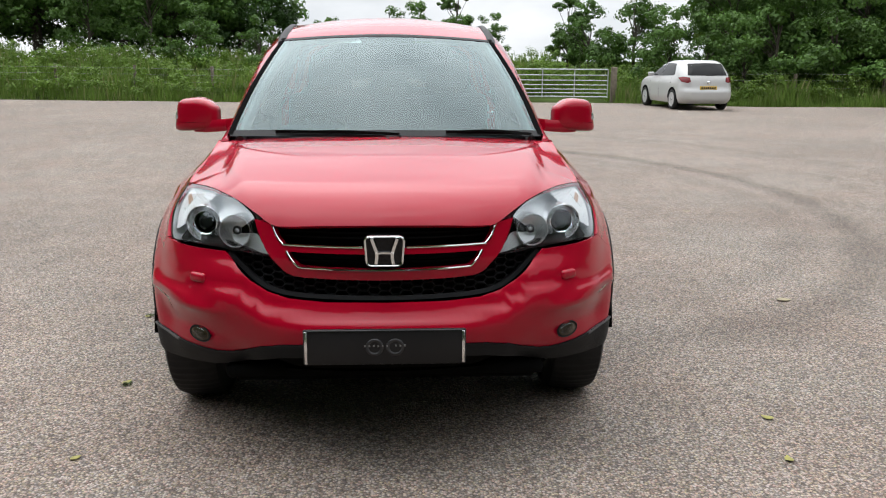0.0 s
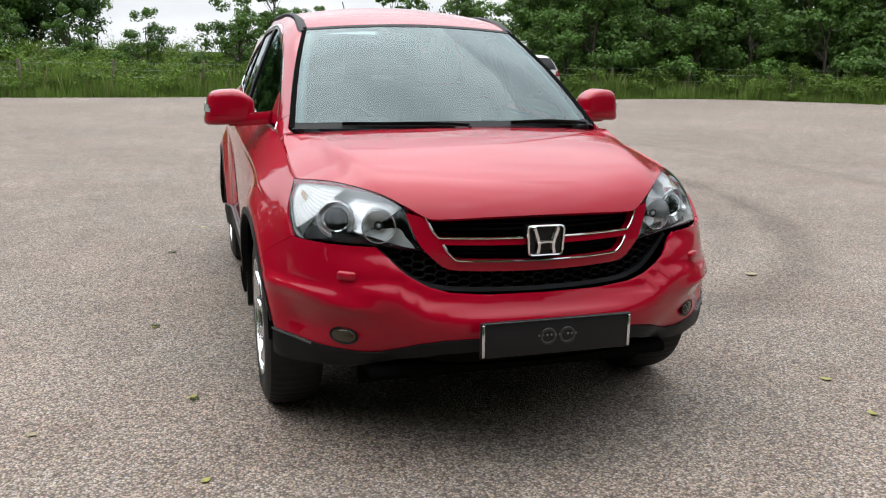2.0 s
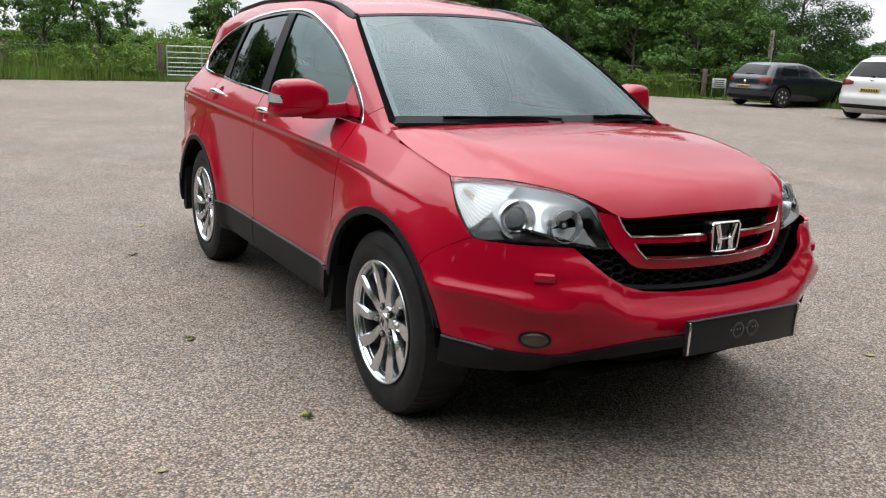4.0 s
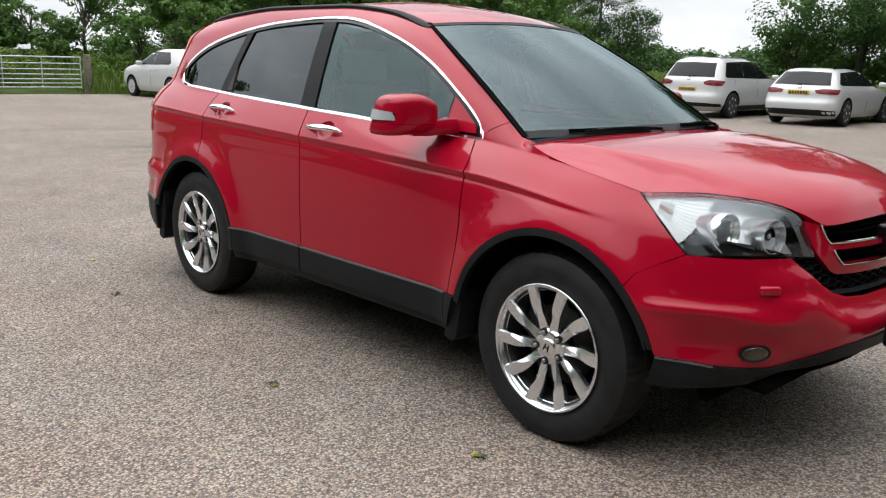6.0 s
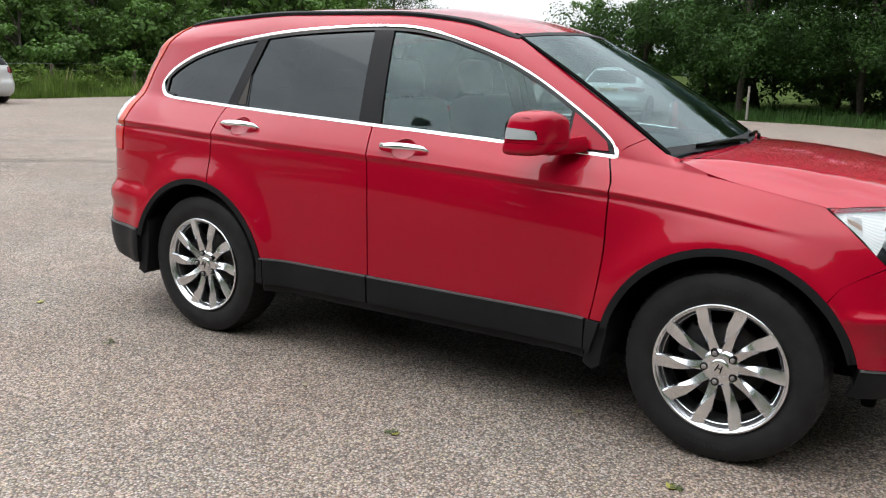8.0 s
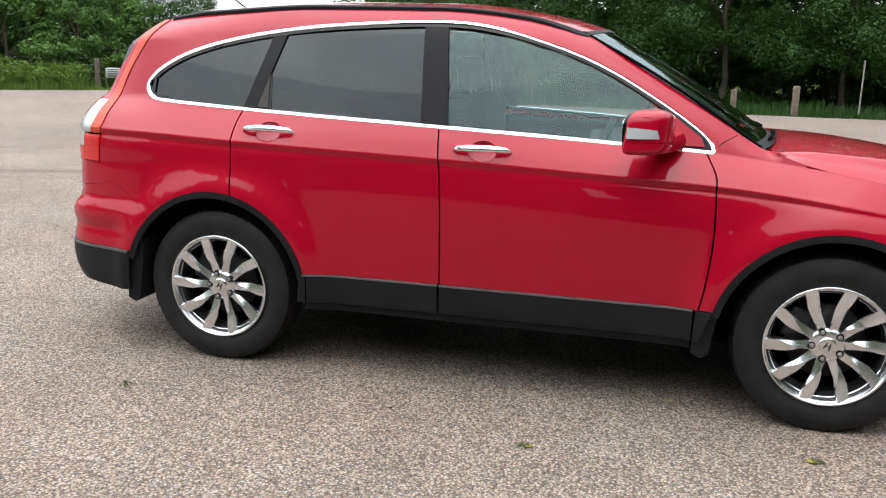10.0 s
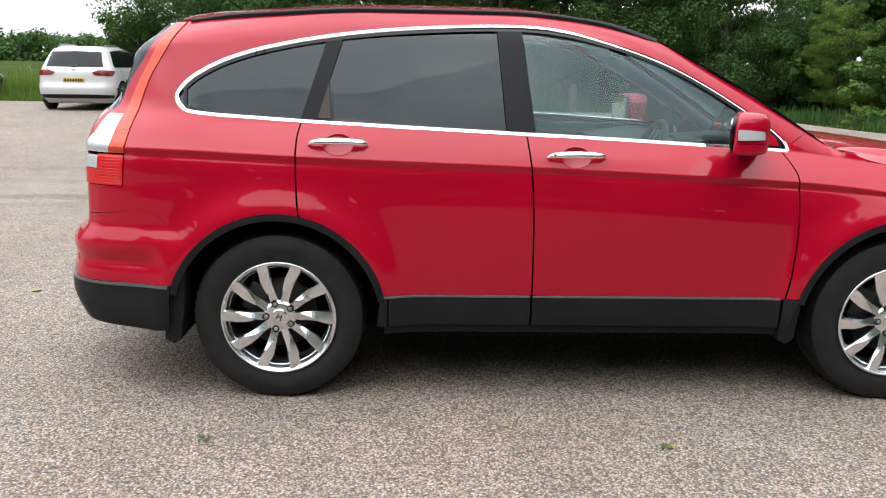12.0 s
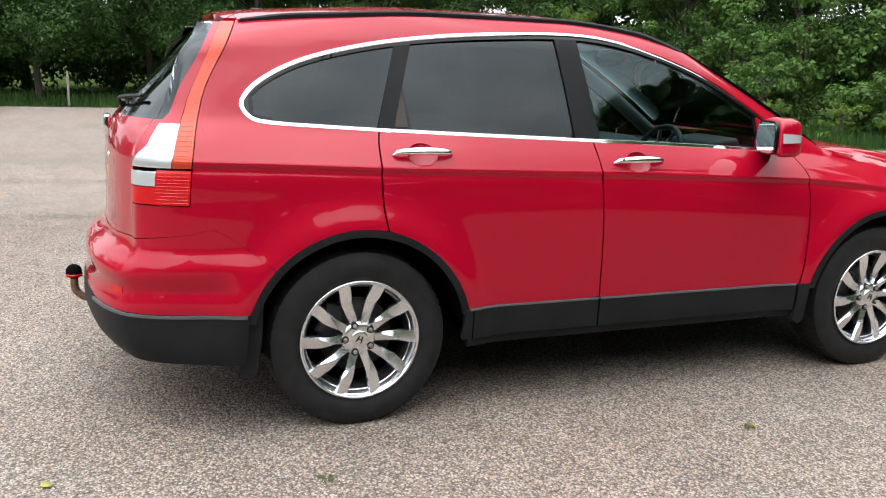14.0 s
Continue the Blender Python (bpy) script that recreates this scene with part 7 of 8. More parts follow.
def build_parked():
    hatch_side = lambda b, t, L: [[(0.80, b + 0.07), (1.04, t - 0.02), (L * 0.45, t), (L * 0.455, b + 0.01), (0.92, b + 0.03)], [(L * 0.462, b + 0.01), (L * 0.457, t), (L * 0.555, t - 0.02), (L - 1.42, b + 0.12), (L - 1.20, b)]]
    parked_car("hatchback", "small white three-door hatchback parked by the verge", (9.28, 22.30, 0), 3.2, 3.97, 1.68,
               [(0.2, 0.12), (0.32, 0.02), (0.55, 0.0), (0.64, 0.05), (0.90, 0.09), (1.0, 0.13), (1.30, 0.34), (1.40, 0.44), (1.46, 0.58)],
               [(0.2, 0.18), (0.4, 0.02), (0.55, 0.0), (0.70, 0.03), (0.80, 0.08), (0.90, 0.30), (0.98, 0.70), (1.03, 0.95), (1.2, 1.32), (1.38, 1.74), (1.46, 2.1)],
               [(0.2, 0.76), (0.4, 0.835), (0.7, 0.84), (0.88, 0.815), (0.96, 0.79), (1.2, 0.70), (1.38, 0.60), (1.46, 0.48)], 1.46, 0.97,
               hatch_side(0.98, 1.38, 3.97), WHITE_PAINT, [(-0.76, 0.84), (-0.80, 0.96), (-0.70, 0.985), (-0.55, 0.96), (-0.53, 0.84), (-0.62, 0.80)],
               [(-0.60, 1.02), (-0.52, 1.36), (0, 1.38), (0, 1.01)][:3] + [(0, 1.01)], 0.31, rear_low=None, plate_z=0.66, rim=PARK_RIM)
    parked_car("off_roader", "large white off-road estate with roof bars", (17.65, 11.57, 0), -88, 4.75, 1.94,
               [(0.25, 0.14), (0.40, 0.02), (0.62, 0.0), (0.72, 0.05), (1.05, 0.09), (1.12, 0.13), (1.45, 0.33), (1.60, 0.46), (1.70, 0.66)],
               [(0.25, 0.16), (0.5, 0.0), (0.7, 0.02), (0.90, 0.12), (1.0, 0.40), (1.10, 1.10), (1.16, 1.30), (1.4, 1.72), (1.6, 2.1), (1.70, 2.45)],
               [(0.25, 0.86), (0.45, 0.955), (0.8, 0.97), (1.02, 0.94), (1.12, 0.91), (1.4, 0.80), (1.6, 0.70), (1.70, 0.56)], 1.70, 1.12,
               [[(0.48, 1.19), (0.76, 1.57), (1.55, 1.61), (1.50, 1.14), (0.58, 1.15)], [(1.52, 1.14), (1.57, 1.61), (2.35, 1.62), (2.38, 1.13)], [(2.40, 1.13), (2.37, 1.62), (2.70, 1.59), (3.22, 1.25), (3.38, 1.13)]],
               WHITE_PAINT, [(-0.90, 0.92), (-0.93, 1.06), (-0.62, 1.08), (-0.45, 1.02), (-0.50, 0.95), (-0.72, 0.93)],
               [(-0.70, 1.16), (-0.60, 1.55), (0, 1.57), (0, 1.15)], 0.37, (0.86, 0.90), 0.36, "chrome", 0.82, (0.34, 0.42), 0.94)
    parked_car("estate_car", "white estate car with dark rear bumper insert", (17.55, 8.45, 0), -87, 4.70, 1.83,
               [(0.2, 0.16), (0.34, 0.03), (0.58, 0.0), (0.66, 0.06), (0.90, 0.11), (0.98, 0.17), (1.25, 0.44), (1.36, 0.58), (1.42, 0.74)],
               [(0.2, 0.18), (0.4, 0.02), (0.55, 0.0), (0.68, 0.07), (0.78, 0.35), (0.92, 1.10), (0.97, 1.35), (1.2, 1.80), (1.36, 2.25), (1.42, 2.5)],
               [(0.2, 0.80), (0.4, 0.90), (0.7, 0.915), (0.90, 0.89), (0.97, 0.86), (1.2, 0.74), (1.36, 0.63), (1.42, 0.5)], 1.42, 0.97,
               [[(0.52, 1.05), (0.84, 1.31), (1.52, 1.345), (1.46, 1.0), (0.62, 1.01)], [(1.48, 1.0), (1.54, 1.35), (2.28, 1.36), (2.30, 0.99)], [(2.32, 0.99), (2.30, 1.36), (2.60, 1.33), (3.10, 1.08), (3.25, 0.99)]],
               WHITE_PAINT, [(-0.86, 0.80), (-0.885, 0.91), (-0.60, 0.925), (-0.38, 0.89), (-0.42, 0.82), (-0.65, 0.80)],
               [(-0.68, 1.01), (-0.56, 1.32), (0, 1.34), (0, 1.0)], 0.335, (0.92, 0.86), 0.0, "black", 0.83, (0.28, 0.40), 0.98)
    parked_car("dark_hatchback", "dark blue-grey five-door hatchback beside the verge", (19.11, 16.79, 0), -92, 4.32, 1.77,
               [(0.2, 0.15), (0.34, 0.02), (0.58, 0.0), (0.66, 0.05), (0.92, 0.09), (0.99, 0.14), (1.26, 0.36), (1.34, 0.46), (1.41, 0.62)],
               [(0.2, 0.18), (0.4, 0.02), (0.6, 0.0), (0.72, 0.06), (0.82, 0.35), (0.95, 1.15), (1.0, 1.40), (1.2, 1.75), (1.35, 2.1), (1.41, 2.35)],
               [(0.2, 0.77), (0.4, 0.87), (0.7, 0.885), (0.90, 0.86), (0.98, 0.83), (1.2, 0.73), (1.34, 0.62), (1.41, 0.5)], 1.41, 0.98,
               [[(0.70, 1.06), (0.92, 1.29), (1.50, 1.335), (1.46, 1.0), (0.85, 1.01)], [(1.54, 1.0), (1.58, 1.34), (2.02, 1.35), (2.05, 0.995)], [(2.12, 0.995), (2.09, 1.35), (2.30, 1.33), (2.74, 1.08), (2.90, 0.995)]],
               DARK_PAINT, [(-0.80, 0.79), (-0.845, 0.94), (-0.62, 0.95), (-0.50, 0.90), (-0.50, 0.81), (-0.65, 0.78)],
               [(-0.66, 1.02), (-0.55, 1.31), (0, 1.33), (0, 1.01)], 0.325, (0.80, 0.78), 0.0, False, 0.63, (0.26, 0.36), 0.96)


build_parked()


# ---- trees, hedges and grass ----
def leaf_cloud(centres, radii, per, size, seed, flat=0.5):
    """Many small leaf blades round clump centres, as vertices and faces."""
    rng = np.random.default_rng(seed)
    c = np.repeat(np.array(centres), per, axis=0)
    r = np.repeat(np.array(radii), per)[:, None]
    d = rng.normal(size=c.shape)
    d /= np.linalg.norm(d, axis=1)[:, None]
    rad = rng.random((len(c), 1)) ** 0.33
    p = c + d * rad * r * np.array([1, 1, 0.72])
    nrm = d * 1.1 + rng.normal(size=c.shape) * 0.38 + np.array([0, 0, flat])
    nrm /= np.linalg.norm(nrm, axis=1)[:, None]
    a = np.cross(nrm, rng.normal(size=c.shape))
    a /= np.linalg.norm(a, axis=1)[:, None]
    b = np.cross(nrm, a)
    s = size * (0.6 + 0.8 * rng.random((len(c), 1)))
    v = np.stack([p - a * s * 0.8, p + a * s * 0.8 + nrm * s * 0.15, p + b * s * 1.15], axis=1).reshape(-1, 3)
    f = np.arange(len(v)).reshape(-1, 3)
    return v, f


def tree(name, label, height, radius, trunk_h, clumps, per, size, leaf, seed, lean=0.0, low=0.35, thin=1.0, top_narrow=0.55, category="tree", group="trees round the car park"):
    rng = random.Random(seed)
    root = thing(name, (0, 0, 0), label, category, group)
    bm = bmesh.new()

    def limb(p0, p1, r0, r1, n=5, wob=0.12, seg=6):
        prev = None
        p0, p1 = Vector(p0), Vector(p1)
        ln = (p1 - p0).length
        for i in range(n + 1):
            t = i / n
            q = p0.lerp(p1, t) + Vector((rng.uniform(-1, 1), rng.uniform(-1, 1), 0)) * wob * ln * 0.2 * (0 < i)
            r = r0 + (r1 - r0) * t
            ring = [bm.verts.new(q + Vector((r * math.cos(2 * math.pi * k / seg), r * math.sin(2 * math.pi * k / seg), 0))) for k in range(seg)]
            if prev:
                for k in range(seg):
                    bm.faces.new((prev[k], prev[(k + 1) % seg], ring[(k + 1) % seg], ring[k]))
            prev = ring
    tr = 0.022 * height * thin + 0.03
    limb((0, 0, -0.15), (lean, 0, height * 0.80), tr, tr * 0.18, 7)
    centres, radii = [], []
    z0 = height * low
    boughs = []
    for i in range(max(12, clumps // 6)):
        t = rng.random() ** 1.1
        env = 0.92 * radius * (1 - (1 - top_narrow) * t) * math.sqrt(max(0.05, 1 - max(0, (t - 0.55) / 0.5) ** 2)) * (0.72 + 0.28 * min(1, t / 0.25))
        a = rng.uniform(0, 2 * math.pi)
        rr = env * math.sqrt(rng.uniform(0.10, 1.0))
        boughs.append((rr * math.cos(a) + lean * t, rr * math.sin(a), z0 + (height - z0) * t))
    for i in range(clumps):
        # clumps gather round the boughs, with gaps between
        q = boughs[i % len(boughs)]
        p = (q[0] + rng.gauss(0, 0.14) * radius, q[1] + rng.gauss(0, 0.14) * radius, max(z0 * 0.8, q[2] + rng.gauss(0, 0.065) * radius))
        z = p[2]
        centres.append(p)
        radii.append(radius * rng.uniform(0.10, 0.20))
        if i % max(3, clumps // 34) == 0:
            base = max(trunk_h * 0.6, z * 0.62)
            limb((lean * base / height, 0, base), p, tr * 0.32 * (1 - 0.6 * base / height), 0.012, 3)
    bmesh.ops.recalc_face_normals(bm, faces=bm.faces[:])
    part("trunk", bm, BARK, root, "grey-brown tapered trunk and limbs")
    v, f = leaf_cloud(centres, radii, per, size, seed)
    obj("crown", v.tolist(), f.tolist(), leaf, root, "loose leafy crown", smooth=False, kind="stuff")
    return root


def scaled(x, y, z, rz, s, sz=None):
    return pose(x, y, z, 0, 0, rz) @ Matrix.Diagonal((s, s, sz or s, 1))


def build_trees():
    broad = tree("broadleaf_tree", "broad dark green deciduous tree on the verge", 9.5, 4.3, 2.2, 420, 165, 0.060, LEAF_DARK, 11, low=0.07, thin=0.6)
    broad2 = tree("broadleaf_tree", "full mid green deciduous tree on the verge", 8.8, 3.9, 1.8, 410, 165, 0.058, LEAF_MID, 23, low=0.05, thin=0.6)
    light = tree("ash_tree", "light green open-crowned tree at the wood's edge", 9.0, 3.6, 2.6, 300, 165, 0.056, LEAF_LIGHT, 37, low=0.12, lean=0.5, thin=0.6)
    wood = tree("woodland_tree", "tall dark woodland tree with a bare lower trunk", 10.5, 4.1, 3.6, 420, 165, 0.060, LEAF_DARK, 41, low=0.19, thin=0.5)
    spare = tree("young_tree", "young sparse tree with upright twigs", 6.2, 1.7, 1.5, 150, 120, 0.075, LEAF_MID, 53, low=0.22, top_narrow=0.75, thin=0.8)
    shrub = tree("shrub", "rounded leafy shrub on the verge", 2.4, 1.5, 0.3, 70, 80, 0.055, LEAF_MID, 61, low=0.05, thin=0.6, category="shrub", group="verge shrubs")
    bramble = tree("bramble_bush", "light green bramble and nettle bush beside the car park", 2.4, 1.5, 0.3, 60, 70, 0.055, LEAF_LIGHT, 67, low=0.05, thin=0.5, category="shrub", group="verge shrubs")
    far_a = tree("broadleaf_tree", "broad dark green deciduous tree beyond the car park", 9.5, 4.3, 2.2, 290, 66, 0.110, LEAF_DARK, 71, low=0.05)
    far_b = tree("broadleaf_tree", "full mid green deciduous tree beyond the car park", 8.8, 3.9, 1.8, 290, 66, 0.110, LEAF_MID, 83, low=0.04)
    back_a = tree("broadleaf_tree", "tall dark deciduous tree on the open side of the car park", 9.5, 3.9, 2.2, 260, 60, 0.24, LEAF_MID, 91, low=0.04)
    first = {}

    def put(src, x, y, s, rz, sz=None, dz=0.0):
        m = scaled(x, y, ground_height(x, y) - 0.02 + dz, rz, s, sz)
        if src not in first:
            first[src] = True
            src.matrix_basis = m
            return src
        return copy_thing(src, m)
    rng = random.Random(77)
    # dark belt behind the long grass on the far side
    for x, y, s, k in ((-27, 44, 1.15, 1), (-22.5, 47, 1.2, 1), (-18.5, 44, 1.1, 1), (-14.6, 46, 1.25, 1), (-11.6, 43.5, 0.98, 1), (-8.6, 46.5, 0.98, 0), (-31, 40, 1.1, 1), (-36, 42, 1.2, 0), (-41, 38, 1.2, 1), (-20, 53, 1.3, 1), (-13.5, 52.5, 1.25, 0), (-9.8, 49.5, 1.1, 1), (-17, 49, 1.2, 0), (-24, 49, 1.2, 1)):
        put((far_a, far_b)[k], x, y, s, rng.uniform(0, 360))
    put(shrub, -14.0, 38.5, 1.6, 40)
    put(shrub, -11.5, 39.5, 1.3, 80)
    put(spare, 3.6, 47.0, 0.66, 20)
    put(spare, 8.2, 38.0, 0.98, 200)
    put(spare, 9.2, 40.0, 0.80, 80)
    for x, y, s in ((4.5, 37, 0.55), (8.4, 34.5, 0.85), (10.2, 34.0, 1.1), (1.2, 33.5, 0.6), (0.7, 30.8, 0.80), (-2.6, 32.0, 0.62), (2.6, 31.6, 0.66), (-5.4, 33.0, 0.6), (-8.2, 34.0, 0.7)):
        put(shrub, x, y, s, rng.uniform(0, 360))
    # mixed hedge behind the white hatchback
    for x, y, s, k in ((13.6, 33.0, 0.44, 2), (14.0, 30.8, 0.66, 1), (16.4, 30.6, 0.82, 1), (18.8, 30.0, 0.86, 1), (21.4, 29.0, 0.95, 1), (24.0, 28.2, 0.92, 1), (26.4, 26.4, 0.96, 1), (29.0, 26.5, 1.0, 1),
                       (32.0, 27.5, 0.9, 1), (35.0, 27.4, 0.80, 0), (20.0, 33.5, 1.1, 3), (25.5, 32.5, 1.15, 3), (30.5, 31.5, 1.1, 3), (16.0, 35.0, 0.95, 3)):
        put((broad, broad2, light, far_a)[k], x, y, s, rng.uniform(0, 360))
    for x, y, s in ((11.3, 28.2, 0.75), (12.3, 27.2, 0.70), (13.8, 28.0, 1.0), (15.6, 27.4, 0.95), (17.6, 27.0, 1.0), (19.6, 26.4, 0.9), (21.6, 24.6, 0.95), (23.4, 23.0, 0.9), (25.4, 22.6, 1.0), (24.8, 19.6, 0.55), (10.2, 29.0, 0.8), (13.2, 30.6, 1.4), (15.4, 30.0, 1.5), (17.8, 29.4, 1.5), (20.4, 28.6, 1.5), (22.8, 27.4, 1.5), (25.0, 26.0, 1.4)):
        put(shrub, x, y, s, rng.uniform(0, 360))
    for x, y, s in ((18.9, 22.9, 0.56), (19.6, 22.3, 0.66), (20.3, 21.7, 0.62), (20.9, 21.2, 0.50), (18.2, 23.7, 0.46), (21.4, 22.4, 0.66), (14.6, -8.6, 0.55), (13.2, -8.8, 0.62), (11.9, -9.6, 0.7), (10.7, -10.4, 0.75), (10.0, -11.6, 0.8), (16.4, -7.8, 0.45)):
        put(bramble, x, y, s, rng.uniform(0, 360))
    # wood on the side past the white cars
    for x, y, s, k in ((27.0, 10.6, 0.95, 0), (25.2, 6.8, 0.88, 0), (27.5, 3.4, 0.95, 0), (25.0, 0.2, 0.82, 0), (25.6, -3.6, 0.88, 0), (24.2, -7.2, 0.85, 1), (22.2, -10.2, 0.82, 2), (19.4, -12.4, 0.80, 0), (17.0, -14.6, 0.84, 0),
                       (31.5, 7.6, 1.0, 3), (32.0, 2.0, 1.0, 3), (30.5, -3.0, 1.0, 3), (29.5, -7.5, 1.0, 3), (27.5, -12.0, 1.0, 3), (24.0, -15.5, 0.95, 3), (20.5, -18.0, 0.95, 3), (36.5, 4.5, 1.05, 3), (36.0, -1.8, 1.05, 3),
                       (34.5, -8.5, 1.05, 3), (32.0, -14.0, 1.05, 3), (28.0, -19.0, 1.0, 3), (16.0, -19.0, 0.9, 3), (14.4, -16.2, 0.80, 0), (13.0, -20.5, 0.85, 3)):
        put((wood, broad, light, far_a)[k], x, y, s, rng.uniform(0, 360))
    for x, y, s in ((19.0, -10.6, 0.7), (16.2, -11.6, 0.85), (14.4, -12.6, 0.9), (13.4, -14.2, 1.0), (13.6, -10.6, 0.6), (11.0, -13.0, 0.8), (29.0, 0.2, 1.0), (28.0, -1.5, 0.9), (27.5, -5.6, 1.0), (26.5, -9.5, 1.0), (30.0, 4.4, 1.0), (33.0, -5.0, 1.1), (26.2, 12.5, 0.9), (31.0, 9.5, 1.2), (29.5, 2.5, 1.3), (29.0, -3.6, 1.5), (28.0, -7.6, 1.5), (25.5, -11.5, 1.3), (21.5, -13.8, 1.3), (30.5, 12.2, 1.3), (18.2, -12.2, 1.05), (23.0, -11.0, 1.0)):
        put(shrub, x, y, s, rng.uniform(0, 360))
    # tall row along the open side, met in the car's glass and paint
    for x, y, s, sz in ((-12.5, -19, 1.2, 1.30), (-15, -13.5, 1.3, 1.22), (-17.5, -8.5, 1.25, 1.00), (-20.5, -3.5, 1.2, 0.92), (-21.5, 1.5, 1.2, 0.90), (-22.5, 6.5, 1.2, 0.92), (-22.5, 11.5, 1.2, 1.02), (-21, 16, 1.1, 1.15), (-24, 20, 1.0, 0.9)):
        put(back_a, x, y, s, rng.uniform(0, 360), sz)
    # unseen row ahead of the nose, raised to hold back low sky light
    for i in range(9):
        put(back_a, -32 + 5.2 * i, -26 + rng.uniform(-2, 2), 1.15 + 0.25 * rng.random(), rng.uniform(0, 360), 1.45 + 0.25 * rng.random())
    # far woods on the skyline
    nrng = np.random.default_rng(9)
    cs, rs = [], []
    for i in range(1300):
        az = radians(nrng.uniform(40, 80))
        d = nrng.uniform(104, 128)
        h = nrng.uniform(0.3, 3.0 + 0.5 * math.sin(az * 40) + 0.3 * math.sin(az * 133))
        cs.append((d * math.sin(az) - 3, d * math.cos(az), h))
        rs.append(nrng.uniform(0.8, 1.6))
    v, f = leaf_cloud(cs, rs, 40, 0.30, 5)
    tagged(obj("far_woods", v.tolist(), f.tolist(), LEAF_DARK, smooth=False), "distant dark belt of woodland on the skyline", "woods", kind="stuff")


build_trees()


def verge_line():
    """Points along the far and side edges of the car park with the outward direction."""
    pts = [(-34, 29.6), (-24, 29.0), (-13, 28.2), (-6, 26.9), (1, 27.0), (5.5, 27.0), (8.2, 26.4), (11.5, 24.6), (15.5, 24.4), (17.8, 23.4), (20.3, 20.5), (21.8, 17.5), (21.6, 12), (21.3, 5), (20.5, 0), (19.5, -5.5), (13.8, -7.4), (9.4, -9.6), (9.0, -15)]
    line = catmull([(a, b, 0) for a, b in pts], 12)
    out = []
    for i, p in enumerate(line):
        d = (line[min(i + 1, len(line) - 1)] - line[max(i - 1, 0)]).normalized()
        out.append((p, Vector((-d.y, d.x, 0)), i / (len(line) - 1)))
    return out


def build_grass():
    rng = np.random.default_rng(21)
    line = verge_line()
    P = np.array([(p.x, p.y) for p, _, _ in line])
    N = np.array([(q.x, q.y) for _, q, _ in line])
    S = np.concatenate([[0], np.cumsum(np.hypot(*np.diff(P, axis=0).T))])

    def blades(name, label, count, depth, h0, h1, width, material, s0=0.0, s1=1.0, power=1.4, gate=True, category="grass"):
        s = S[-1] * (s0 + (s1 - s0) * rng.random(count))
        px, py = np.interp(s, S, P[:, 0]), np.interp(s, S, P[:, 1])
        nx, ny = np.interp(s, S, N[:, 0]), np.interp(s, S, N[:, 1])
        d = depth * rng.random(count) ** power + 0.05
        x, y = px + nx * d, py + ny * d
        tuft = 0.75 + 0.45 * np.sin(x * 1.7 + 3 * np.sin(y * 0.9)) * np.cos(y * 1.3 + x * 0.4)
        keep = np.ones(count, bool)
        if gate:
            keep &= ~((x > 4.0) & (x < 7.7) & (y < 29.6))
        keep &= np.hypot(x - 22.2, y - 20.6) > 1.3
        x, y, d, tuft = x[keep], y[keep], d[keep], tuft[keep]
        k = len(x)
        z = np.array([ground_height(a, b) for a, b in zip(x, y)]) - 0.03
        h = (h0 + (h1 - h0) * rng.random(k)) * tuft * (0.35 + 0.65 * np.minimum(1, d / 0.9))
        a = rng.random(k) * 2 * math.pi
        lean = 0.28 * rng.random(k) * h
        w = width * (0.6 + 0.8 * rng.random(k))
        ca, sa = np.cos(a), np.sin(a)
        b = rng.random(k) * 2 * math.pi
        lx, ly = lean * np.cos(b), lean * np.sin(b)
        v = np.stack([np.stack([x - ca * w, y - sa * w, z], 1), np.stack([x + ca * w, y + sa * w, z], 1),
                      np.stack([x + lx * 0.4 + ca * w * 0.7, y + ly * 0.4 + sa * w * 0.7, z + h * 0.6], 1), np.stack([x + lx, y + ly, z + h], 1)], 1).reshape(-1, 3)
        f = np.arange(len(v)).reshape(-1, 4)
        return tagged(obj(name, v.tolist(), f.tolist(), material, smooth=False), label, category, kind="stuff")
    blades("long_grass", "tall uncut green grass on the far bank", 48000, 9.0, 0.45, 1.0, 0.016, GRASS, 0.0, 0.47, 1.1)
    blades("seeding_grass", "pale seeding grass stems among the green", 9000, 8.0, 0.7, 1.08, 0.010, GRASS_DRY, 0.0, 0.62, 1.0)
    blades("verge_grass", "green grass and weeds along the fence", 26000, 4.5, 0.35, 0.95, 0.018, GRASS, 0.44, 0.66, 1.2)
    # dark leaf colour here paints the trees' shade on the low growth
    blades("shaded_undergrowth", "low undergrowth, coloured dark for the shade beneath the trees", 30000, 7.0, 0.10, 0.38, 0.022, LEAF_DARK, 0.60, 1.0, 1.0, category="undergrowth")
    # broad weeds among the grass
    cs, rs = [], []
    for i in range(2300):
        s = S[-1] * rng.random() * 0.60
        d = 0.5 + 7 * rng.random()
        x, y = float(np.interp(s, S, P[:, 0]) + np.interp(s, S, N[:, 0]) * d), float(np.interp(s, S, P[:, 1]) + np.interp(s, S, N[:, 1]) * d)
        if (3.8 < x < 8.0 and y < 29.8) or math.hypot(x - 22.2, y - 20.6) < 1.4:
            continue
        h = 0.25 + 0.75 * rng.random() * min(1, d / 1.2)
        cs.append((x, y, ground_height(x, y) + h))
        rs.append(0.16 + 0.22 * rng.random())
    v, f = leaf_cloud(cs, rs, 60, 0.055, 8, 0.9)
    tagged(obj("weeds", v.tolist(), f.tolist(), LEAF_LIGHT, smooth=False), "leafy green weeds growing through the grass", "weeds", kind="stuff")
    cs, rs = [], []
    for i in range(420):
        x, y = -17 + 17 * rng.random(), 31.5 + 5 * rng.random()
